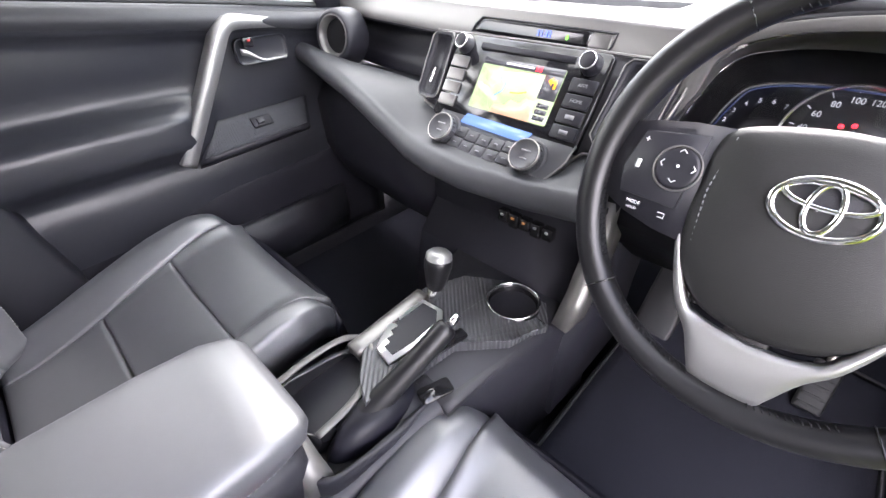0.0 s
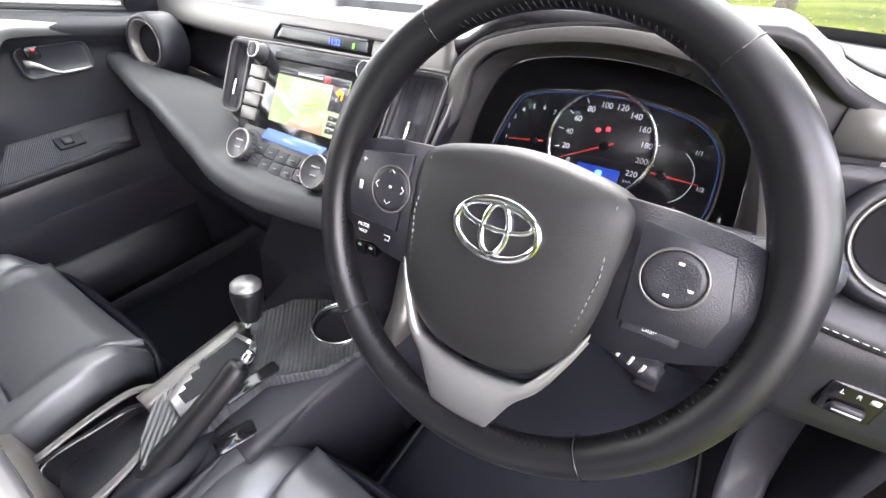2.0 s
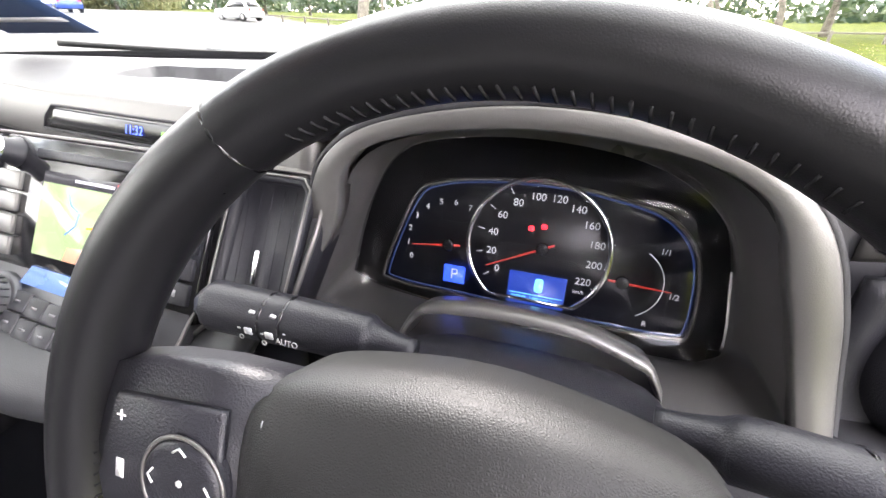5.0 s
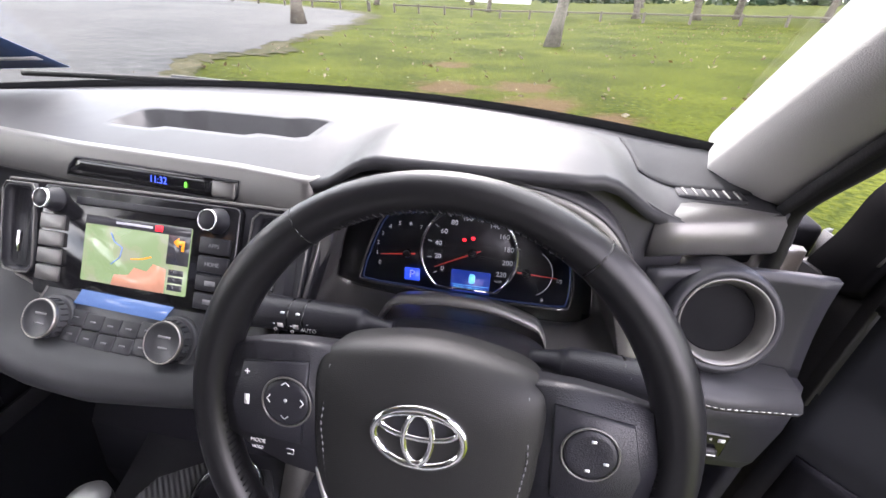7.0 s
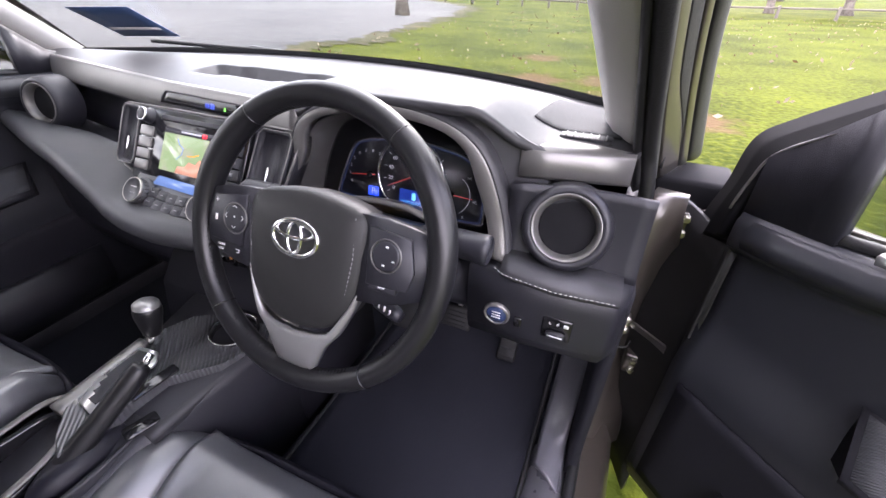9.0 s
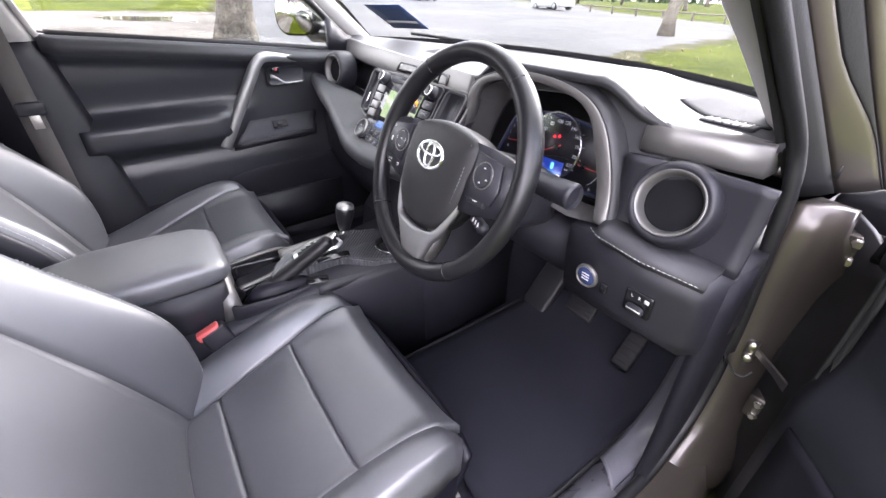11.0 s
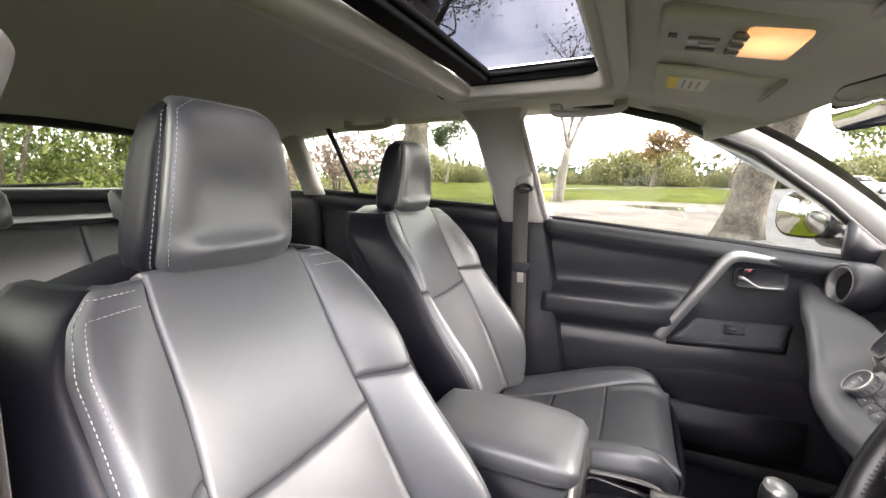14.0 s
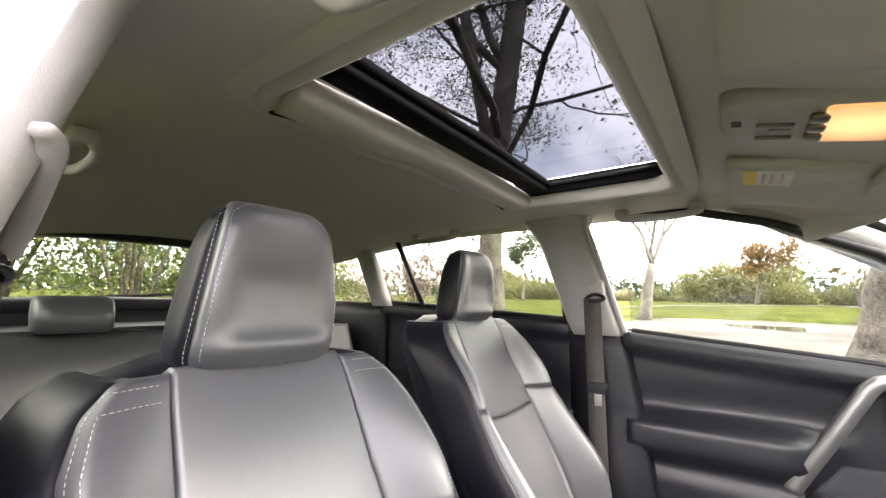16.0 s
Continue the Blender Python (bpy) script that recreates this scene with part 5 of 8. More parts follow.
for x in (-0.086, 0.086):
    mk = MH @ Matrix.Translation((x, -0.012, 0.0)) @ pose(0, 0, 0, 9)
    part("knob_seat", lathe([(0.0295, -0.004), (0.0295, 0.0025), (0.028, 0.0035), (0.024, 0.003)], 40, mk), PANEL, hv, "raised round seat of the dial")
    kn = part("knob", lathe([(0.0250, 0), (0.0250, 0.004), (0.0238, 0.006), (0.0232, 0.017), (0.0225, 0.0185), (0.0205, 0.0185), (0.0198, 0.0175), (0.0, 0.0175)], 40, mk), PANEL, hv, "black dial with chrome rim")
    part("ring", lathe([(0.0236, 0.0140), (0.0240, 0.0170), (0.0236, 0.0190), (0.0228, 0.0192), (0.0224, 0.0186)], 40, mk), STEEL, kn, "chrome rim")
    for k in range(20):
        a = k / 20 * math.tau
        part("grip_rib", block(-0.0008, 0.0008, -0.0006, 0.0006, 0.004, 0.0115, 0, m=mk @ Matrix.Translation((0.0242 * math.cos(a), 0.0242 * math.sin(a), 0)) @ pose(0, 0, 0, 0, 0, math.degrees(a) + 90)), PLASTIC, kn)
    part("mark", slab([(-0.008, -0.0013), (0.008, -0.0013), (0.008, 0.0013), (-0.008, 0.0013)], 0.0005, mk @ Matrix.Translation((0.001, 0.006, 0.0180))), FAINT, kn)
    part("mark", slab([(-0.006, -0.001), (0.006, -0.001), (0.006, 0.001), (-0.006, 0.001)], 0.0005, mk @ Matrix.Translation((0.002, -0.006, 0.0180))), FAINT, kn)
for c in hv.children:
    c.matrix_parent_inverse = Matrix.Translation(hv.location).inverted()


def round_vent(at, turn, r=0.061, lean=80, deep=0.03):
    """Round air outlet: soft barrel cowl, silver ring, dark shutter with a faint rim."""
    m = pose(0, 0, 0, lean, 0, turn)
    v = thing("round_air_vent", "round air vent with a silver ring and dark shutter", "air vent", at, "round vents")
    k = r / 0.061
    part("cowl", lathe([(0.066 * k, -deep - 0.02), (0.064 * k, -deep * 0.6), (0.060 * k, 0.000), (0.056 * k, 0.008), (0.051 * k, 0.010), (0.0475 * k, 0.007)], 56, m), PLASTIC, v, "black barrel-shaped cowl")
    part("ring", lathe([(0.0478 * k, 0.005), (0.0472 * k, 0.0095), (0.0455 * k, 0.0095), (0.0425 * k, 0.003), (0.0395 * k, -0.006), (0.0385 * k, -0.010)], 56, m), SATIN, v, "satin silver ring")
    part("shutter", lathe([(0.0388 * k, -0.010), (0.0375 * k, -0.0085), (0.036 * k, -0.009), (0.02 * k, -0.007), (0, -0.0065)], 56, m), BLACKOUT, v, "dark closed shutter")
    return v


round_vent((0.684, 0.160, 1.012), 3, 0.061, 66)
round_vent((-0.590, 0.200, 1.032), 10, 0.061, 80, 0.03)

# driver's side panels
part("side_panel", sheet(lambda u, v: (lerp(0.60, 0.79, u), 0.165 + 0.02 * u + 0.01 * math.sin(math.pi * u) - 0.02 * v ** 2, lerp(1.06, 0.94, v)), 10, 10, 0.01, way=(0, 1, 0)), PLASTIC, dash, "black panel round the vent")
ledge = part("side_ledge", loft([[(x, y + dy, z + dz) for dy, dz in ((0.06, 0.004), (0.018, 0.005), (0.004, 0.0), (-0.002, -0.008), (0.0, -0.016), (0.06, -0.016))] for x, y, z in ((0.609, 0.113, 0.957), (0.622, 0.109, 0.955), (0.69, 0.107, 0.948), (0.775, 0.120, 0.944))]), DASH, dash, "stitched leather ledge")
part("stitching", stitches([(lerp(0.6, 0.77, k), line_at([(0.6, 0.1115), (0.615, 0.1055), (0.69, 0.1035), (0.775, 0.1165)], lerp(0.6, 0.77, k)), line_at([(0.585, 0.957), (0.615, 0.947), (0.69, 0.940), (0.775, 0.936)], lerp(0.6, 0.77, k))) for k in np.linspace(0, 1, 30)], 0.0045, 0.0025, 0.0006), STITCH, ledge)
part("knee_panel", loft([[(0.56, y - 0.004, z), (0.66, y - 0.008, z), (0.77, y, z), (0.79, y + 0.03, z), (0.79, y + 0.25, z), (0.56, y + 0.25, z)] for y, z in ((0.122, 0.940), (0.120, 0.90), (0.126, 0.83), (0.135, 0.803), (0.17, 0.79))]), PLASTIC, dash, "black lower panel")
part("lower_cover", loft([[(x, 0.135, 0.915), (x, 0.13, 0.86), (x, 0.18, 0.80), (x, 0.3, 0.70), (x, 0.5, 0.66), (x, 0.5, 0.87)] for x in (0.2, 0.35, 0.57)]), SHADE_PLASTIC, dash, "black cover under the column")
part("kick_panel", sheet(lambda u, v: (0.775 - 0.01 * math.sin(math.pi * u), lerp(0.16, 0.75, u), lerp(0.41, 0.93, v)), 8, 8, 0.02, way=(1, 0, 0)), SHADE_PLASTIC, dash, "black kick panel")
sb_ = part("start_button", lathe([(0.021, 0), (0.021, 0.004), (0.019, 0.0065), (0.017, 0.0065), (0.0165, 0.004), (0, 0.0045)], 32, Matrix.Translation((0.611, 0.1145, 0.866)) @ pose(0, 0, 0, 92)), SATIN, dash, "round start button in a chrome ring")
part("cap", lathe([(0.016, 0.0046), (0.0155, 0.0056), (0, 0.006)], 28, Matrix.Translation((0.611, 0.1145, 0.866)) @ pose(0, 0, 0, 92)), material("dark blue cap", (0.02, 0.03, 0.08), 0.2, glow=(0.02, 0.03, 0.06, 0.05)), sb_)
for dz in (0.005, 0.0, -0.005):
    part("mark", block(0.604, 0.618, 0.1083, 0.1088, 0.865 + dz, 0.867 + dz, 0), WHITE, sb_)
part("blank_switch", block(0.638, 0.650, 0.112, 0.12, 0.850, 0.868, 0.002), GLOSSY, dash)
part("mirror_button", block(0.585, 0.605, 0.117, 0.128, 0.895, 0.920, 0.003), GLOSSY, dash, "square black button")
sw_ = part("mirror_switch", block(0.680, 0.724, 0.113, 0.122, 0.846, 0.886, 0.003), GLOSSY, dash, "mirror adjuster")
part("rocker", block(0.688, 0.716, 0.106, 0.114, 0.850, 0.865, 0.005), PLASTIC, sw_, "grey rocker pad")
part("mark", block(0.691, 0.713, 0.1055, 0.1063, 0.857, 0.859, 0), WHITE, sw_)
for x, txt in ((0.692, "L"), (0.704, "R")):
    letters("legend", txt, 0.007, WHITE, Matrix.Translation((x, 0.1125, 0.877)) @ pose(0, 0, 0, 90), sw_)
part("mark", block(0.712, 0.719, 0.1122, 0.1128, 0.874, 0.880, 0), WHITE, sw_)

# instrument binnacle
arch = spline([(0.195, 0.118, 0.945), (0.210, 0.138, 0.995), (0.238, 0.146, 1.05), (0.256, 0.150, 1.100), (0.300, 0.153, 1.127), (0.395, 0.156, 1.141), (0.488, 0.154, 1.132), (0.541, 0.151, 1.105), (0.570, 0.148, 1.050), (0.587, 0.144, 1.0), (0.600, 0.130, 0.950)], 60)
cen = Vector((0.41, 0, 1.02))
rings = []
for p in arch:
    o = Vector((p.x - cen.x, 0, (p.z - cen.z))).normalized()
    b = Vector((0, 1, 0))
    w = 0.007 + 0.0055 * smooth_step(1.13, 1.06, p.z)
    rings.append([p + o * w + b * 0.014, p + o * w + b * 0.0012, p + o * (w - 0.0012), p - o * (w - 0.0015) - b * 0.001, p - o * w + b * 0.0008, p - o * (w - 0.001) + b * 0.02])
part("binnacle_trim", loft(rings), SATIN, dash, "satin grey arch round the instruments")
part("binnacle_hood", sheet(lambda u, v: tuple(Vector(arch[round(u * 60)]) + (Vector((arch[round(u * 60)].x - cen.x, 0, arch[round(u * 60)].z - cen.z)).normalized() * (0.0105 + 0.0055 * smooth_step(1.13, 1.06, arch[round(u * 60)].z) + 0.004 * math.sin(math.pi * min(1, v * 4)))) + Vector((0, 0.002 + 0.2 * v, -0.01 * v))), 60, 12, 0.006), DASH, dash, "black hood over the instruments")
def hood_side(u, v):
    """Infill that follows the leg of the arch on one side."""
    z = lerp(0.94, pad_z(lerp(0.52, 0.645, u), 0.186 + 0.024 * u) - 0.002, v)
    return lerp(line_at([(0.94, 0.603), (1.0, 0.590), (1.05, 0.574), (1.105, 0.546), (1.14, 0.505)], z), 0.645, u), 0.186 + 0.024 * u, z


part("hood_side", sheet(hood_side, 12, 12, 0.006, way=(0, 1, 0)), DASH, dash, "black infill beside the instrument hood")
MC = Matrix.Translation((0.411, 0.244, 1.010)) @ pose(0, 0, 0, 76)
dark = [(-0.194, -0.05), (-0.185, -0.068), (-0.09, -0.081), (0.0, -0.088), (0.09, -0.089), (0.145, -0.086), (0.158, -0.07), (0.152, -0.02), (0.14, 0.03), (0.11, 0.062), (0.06, 0.083), (-0.02, 0.092), (-0.10, 0.086), (-0.15, 0.068), (-0.178, 0.02)]
cavity = [(p.x, p.y) for p in spline([(x, y, 0) for x, y in dark], 60, True)]
mouth = [Vector((p.x - 0.010 * (p.x - 0.41) / 0.2, p.y + 0.012, p.z - 0.008)) for p in arch] + [Vector((x, 0.118, 0.956 - 0.4 * (x - 0.41) ** 2)) for x in (0.565, 0.51, 0.455, 0.41, 0.36, 0.30, 0.235)]
border = [MC @ Vector((x, y, 0.006)) for x, y in cavity]
axis_ = Vector((0.41, 0.19, 1.005))


def reach(loop, a):
    """Where a ray from the axis of the cowl crosses a closed line."""
    d = Vector((math.cos(a), math.sin(a)))
    for p, q in zip(loop, loop[1:] + loop[:1]):
        u, v = Vector((p.x - axis_.x, p.z - axis_.z)), Vector((q.x - axis_.x, q.z - axis_.z))
        c0, c1 = d.x * u.y - d.y * u.x, d.x * v.y - d.y * v.x
        if c0 * c1 <= 0 and c0 != c1:
            k = c0 / (c0 - c1)
            w = u.lerp(v, k)
            if w.dot(d) > 0:
                return w.length, lerp(p.y, q.y, k)
    return 0.1, 0.15


cowl = []
for k in (0, 0.12, 0.3, 0.5, 0.7, 0.85, 0.95, 1.0):
    row = []
    for a in np.linspace(0, math.tau, 97)[:-1]:
        (r0, y0), (r1, y1) = reach(mouth, a), reach(border, a)
        r = lerp(r0, r1, k ** 1.9)
        row.append((axis_.x + r * math.cos(a), lerp(y0, y1, 1 - (1 - k) ** 1.5), axis_.z + r * math.sin(a)))
    cowl.append(row)
part("binnacle_cavity", loft(cowl, True, False), SATIN_DARK, dash, "dark satin cowl walls")
brow = spline([(0.306, 0.135, 0.962), (0.317, 0.14, 0.982), (0.333, 0.14, 0.994), (0.377, 0.14, 1.001), (0.419, 0.14, 1.002), (0.452, 0.14, 0.998), (0.481, 0.14, 0.988), (0.498, 0.14, 0.979), (0.508, 0.135, 0.962)], 30)
part("column_brow", loft([[p + Vector((0, 0.030, -0.010)), p + Vector((0, 0.004, 0.0025)), p, p + Vector((0, -0.003, -0.004)), p + Vector((0, 0.006, -0.010)), p + Vector((0, 0.030, -0.022))] for p in brow]), SATIN_DARK, dash, "satin brow over the steering column")
cl = thing("instrument_cluster", "dark dial cluster with red needles and blue displays", "instrument cluster", (0.41, 0.242, 1.002))
part("face", slab(cavity, 0.01, MC), material("dial black", (0.006, 0.006, 0.008), 0.35, vary=0.2), cl)
inner = [(p.x, p.y) for p in spline([(-0.161, -0.050, 0), (-0.152, -0.064, 0), (-0.08, -0.067, 0), (0.0, -0.07, 0), (0.07, -0.070, 0), (0.120, -0.069, 0), (0.131, -0.060, 0), (0.129, -0.015, 0), (0.118, 0.018, 0), (0.092, 0.040, 0), (0.05, 0.050, 0), (0, 0.055, 0), (-0.06, 0.053, 0), (-0.110, 0.044, 0), (-0.134, 0.025, 0)], 60, True)]
part("outline", tube([MC @ Vector((x, y, 0.002)) for x, y in inner], 0.0018, 6, True), SATIN, cl, "fine grey outline")
part("outline", tube([MC @ Vector((x * 0.965, y * 0.95, 0.0015)) for x, y in inner], 0.0009, 5, True), material("blue line", (0.02, 0.025, 0.04), 0.4, glow=(0.05, 0.1, 0.35, 0.05)), cl, "faint blue line")
sp = MC @ Matrix.Translation((-0.004, -0.005, 0))
ring_pts = [sp @ Vector((0.064 * math.cos(a) - 0.005, 0.064 * math.sin(a), 0.008)) for a in np.linspace(radians(-52), radians(232), 60)]
part("dial_ring", tube(ring_pts, 0.0026, 8), CHROME, cl, "chrome dial ring")
part("dial_ring", tube([ring_pts[0], ring_pts[-1]], 0.0018, 8), CHROME, cl)
NUM = material("dial white", (0.45, 0.45, 0.46), 0.6, glow=(0.75, 0.78, 0.85, 0.055))
NEEDLE = material("needle red", (0.35, 0.02, 0.02), 0.4, glow=(0.9, 0.08, 0.05, 0.05))
for k in range(12):
    ang = radians(214 - 22.4 * k)
    letters("number", str(20 * k), 0.0095, NUM, sp @ Matrix.Translation((0.048 * math.cos(ang), 0.048 * math.sin(ang), 0.0012)), cl)
    part("tick", tube([sp @ Vector((q * math.cos(ang), q * math.sin(ang), 0.001)) for q in (0.057, 0.063)], 0.0005, 4), NUM, cl)
letters("unit", "km/h", 0.005, NUM, sp @ Matrix.Translation((0.038, -0.036, 0.0012)), cl)


def needle(at, ang, ln, name="needle"):
    a = radians(ang)
    t = Vector((math.cos(a), math.sin(a), 0))
    w = Vector((-t.y, t.x, 0))
    c = Vector((*at, 0.004))
    part(name, loft([[MC @ (c + t * q + w * hw + Vector((0, 0, dz))) for hw, dz in ((-h, 0), (0, 0.0012), (h, 0))] for q, h in ((-0.012, 0.0011), (0, 0.0013), (ln, 0.0005))]), NEEDLE, cl, "red needle")
    part("needle_hub", lathe([(0.006, 0.001), (0.006, 0.005), (0.004, 0.006), (0, 0.006)], 16, MC @ Matrix.Translation((*at, 0))), GLOSSY, cl)


needle((-0.004, -0.005), 206, 0.056)
needle((-0.094, -0.016), 187, 0.038)
needle((0.069, -0.024), -2, 0.040)
for k in range(9):
    ang = radians(205 - 20 * k)
    if k < 8:
        letters("number", str(k), 0.008, NUM, MC @ Matrix.Translation((-0.094 + 0.043 * math.cos(ang), -0.016 + 0.043 * math.sin(ang), 0.0012)), cl)
for ang, txt in ((48, "1/1"), (-8, "1/2"), (-55, "R")):
    a_ = radians(ang)
    letters("number", txt, 0.007, NUM, MC @ Matrix.Translation((0.069 + 0.044 * math.cos(a_), -0.024 + 0.044 * math.sin(a_), 0.0012)), cl)
part("gauge_arc", tube([MC @ Vector((0.069 + 0.034 * math.cos(a), -0.024 + 0.034 * math.sin(a), 0.001)) for a in np.linspace(radians(-60), radians(60), 20)], 0.0005, 4), NUM, cl)
BLUEPANEL = material("blue panel", (0.01, 0.02, 0.08), 0.3, glow=(0.01, 0.03, 0.22, 0.28))
CYAN = material("pale blue marks", (0.1, 0.3, 0.4), 0.3, glow=(0.15, 0.55, 1.0, 0.35))
pg = part("gear_display", slab(rounded_rect(0.022, 0.018, 0.001), 0.001, MC @ Matrix.Translation((-0.086, -0.046, 0.001))), material("bright blue panel", (0.01, 0.02, 0.1), 0.3, glow=(0.03, 0.09, 0.9, 0.32)), cl, "blue gear display")
letters("gear_letter", "P", 0.016, NUM, MC @ Matrix.Translation((-0.086, -0.046, 0.0016)), pg)
od = part("trip_display", slab(rounded_rect(0.054, 0.032, 0.001), 0.001, sp @ Matrix.Translation((0.0, -0.042, 0.001))), BLUEPANEL, cl, "dark blue trip display")
letters("digits", "ODO 102455 km", 0.0065, CYAN, sp @ Matrix.Translation((0, -0.052, 0.0016)), od)
part("rule", slab([(-0.025, -0.0475), (0.025, -0.0475), (0.025, -0.047), (-0.025, -0.047)], 0.0004, sp @ Matrix.Translation((0, 0, 0.0016))), CYAN, od)
part("car_mark", slab(rounded_rect(0.008, 0.014, 0.003), 0.0005, sp @ Matrix.Translation((0.002, -0.037, 0.0016))), CYAN, od)
for x, y in ((-0.0125, 0.0175), (-0.001, 0.0205)):
    part("warning_lamp", slab(rounded_rect(0.0055, 0.0048, 0.002), 0.0006, sp @ Matrix.Translation((x, y, 0.0012))), RED, cl, "glowing red warning lamp")
for c in cl.children:
    c.matrix_parent_inverse = Matrix.Translation(cl.location).inverted()
under(dash)
for ob_ in (part("cluster_glass", sheet(lambda u, v: tuple(MC @ Vector((lerp(-0.185, 0.148, u), lerp(-0.084, 0.084, v), 0.012 + 0.004 * math.sin(math.pi * u)))), 12, 4, 0.0015), clear_glass("cluster lens", (0.97, 0.97, 0.98), 0.04), cl),):
    ob_.matrix_parent_inverse = Matrix.Translation(cl.location).inverted()
    ob_.visible_shadow = False

# ---------------------------------------------------------------- steering
column = thing("steering_column", "black steering column cover with two stalks", "steering column", (0.41, 0.07, 0.97))
part("cover", loft([[(0.41 + 0.11 * k * abs(math.cos(a)) ** 0.5 * (1 if math.cos(a) > 0 else -1), y, z + h * abs(math.sin(a)) ** 0.7 * (1 if math.sin(a) > 0 else -1)) for a in np.linspace(0, math.tau, 25)[:-1]] for y, z, h, k in ((0.15, 0.932, 0.034, 0.80), (0.125, 0.942, 0.044, 0.90), (0.09, 0.955, 0.050, 0.95), (0.05, 0.962, 0.050, 0.93), (0.01, 0.965, 0.043, 0.72))]), PLASTIC, column, "black split cover")
for sx, pts in ((-1, [(0.345, 0.078, 1.007), (0.318, 0.079, 1.009), (0.30, 0.079, 1.009), (0.20, 0.079, 1.006), (0.187, 0.079, 1.005)]), (1, [(0.485, 0.07, 1.008), (0.513, 0.065, 1.012), (0.53, 0.06, 1.015), (0.60, 0.042, 1.025), (0.61, 0.04, 1.026)])):
    stk = part("stalk", tube(spline(pts, 16), [0.009, 0.009, 0.0095, 0.011, 0.0125, 0.0145, 0.016, 0.017, 0.0175, 0.018, 0.0183, 0.0186, 0.0189, 0.0192, 0.0192, 0.0175, 0.012], 12), PLASTIC, column, "black control stalk")
    part("collar", tube([pts[1], ((pts[1][0] + pts[2][0]) / 2, pts[1][1], pts[1][2] + 0.001)], 0.0115, 12), RUBBER, stk)
    for k in (0.45, 0.62):
        c_ = Vector(pts[2]).lerp(Vector(pts[3]), k)
        part("collar", tube([c_, c_ + Vector((sx * 0.002, 0, 0))], 0.0186, 14), GLOSSY, stk)
        part("mark", block(c_.x + sx * 0.008 - 0.003, c_.x + sx * 0.008 + 0.003, c_.y - 0.0190, c_.y - 0.0178, c_.z - 0.002, c_.z + 0.003, 0), WHITE, stk)
        part("mark", block(c_.x + sx * 0.006 - 0.002, c_.x + sx * 0.006 + 0.002, c_.y - 0.014, c_.y - 0.012, c_.z + 0.0125, c_.z + 0.0142, 0), WHITE, stk)
for txt, x, z, q in (("AUTO", 0.262, 1.0072, 0.0062), ("-", 0.224, 1.011, 0.010), ("o", 0.224, 1.003, 0.008), ("-", 0.243, 1.011, 0.010), ("o", 0.243, 1.003, 0.008), ("-", 0.262, 1.016, 0.008)):
    letters("legend", txt, q, WHITE, Matrix.Translation((x, 0.0600 - 0.02 * (x - 0.2), z)) @ pose(0, 0, 0, 78), column)
under(column)

MW = Matrix.Translation((0.407, -0.037, 1.029)) @ pose(0, 0, 0, 66)
wheel = new("steering_wheel")
wheel.matrix_basis = MW
tagged(wheel, "black leather three-spoke steering wheel with worn shine", "steering wheel")
RM = 0.1745
rimr = []
for k in range(96):
    a = k / 96 * math.tau
    fat = 0.0148 + 0.0022 * max(0, math.cos(a - radians(28))) ** 8 + 0.0022 * max(0, math.cos(a - radians(152))) ** 8
    c, q = math.cos(a), math.sin(a)
    rimr.append([Vector(((RM + fat * 0.98 * math.cos(b)) * c, (RM + fat * 0.98 * math.cos(b)) * q, fat * 1.08 * math.sin(b))) for b in np.linspace(0, math.tau, 17)[:-1]])
rimr.append(rimr[0])
bm = loft(rimr, True, False)
bmesh.ops.remove_doubles(bm, verts=bm.verts, dist=1e-6)
rim_ob = part("rim", bm, LEATHER_WHEEL, wheel, "black leather rim")
for ang in (54, 126, 222, 306):
    a = radians(ang)
    part("rim_seam", tube([Vector(((RM + 0.0152 * math.cos(b)) * math.cos(a), (RM + 0.0152 * math.cos(b)) * math.sin(a), 0.0165 * math.sin(b))) for b in np.linspace(0, math.tau, 15)[:-1]], 0.0009, 5, True), GLOSSY, rim_ob)
thread = bmesh.new()
for a0, a1 in ((-40, 48), (60, 120), (132, 215), (230, 262), (278, 300)):
    n = int((a1 - a0) * 0.55)
    for k in range(n):
        a = radians(lerp(a0, a1, k / n))
        p = [Vector(((RM - 0.0152 * math.cos(b)) * math.cos(a + t), (RM - 0.0152 * math.cos(b)) * math.sin(a + t), 0.0160 * math.sin(b))) for b, t in ((0.15, -0.005), (0.35, 0.0), (0.55, 0.005))]
        tube(p, 0.0006, 4, bm=thread)
part("stitching", thread, STITCH_RIM, rim_ob, "grey cross stitching")
hubline = [(-0.085, 0.040), (-0.074, 0.056), (-0.04, 0.065), (0, 0.069), (0.04, 0.065), (0.074, 0.056), (0.086, 0.040), (0.086, 0.0), (0.080, -0.045), (0.066, -0.075), (0.04, -0.097), (0.0, -0.104), (-0.04, -0.097), (-0.066, -0.075), (-0.080, -0.045), (-0.086, 0.0)]
hub2 = [(p.x, p.y) for p in spline([(x, y, 0) for x, y in hubline], 64, True)]
rings = [[(x * k, y * k - 0.002, z) for x, y in hub2] for k, z in ((0.98, -0.03), (1.0, -0.004), (0.99, 0.006), (0.96, 0.012), (0.9, 0.0165), (0.75, 0.022), (0.5, 0.026), (0.25, 0.0275), (0.08, 0.028))]
hub = part("airbag_cover", loft(rings), AIRBAG, wheel, "grained black airbag cover")
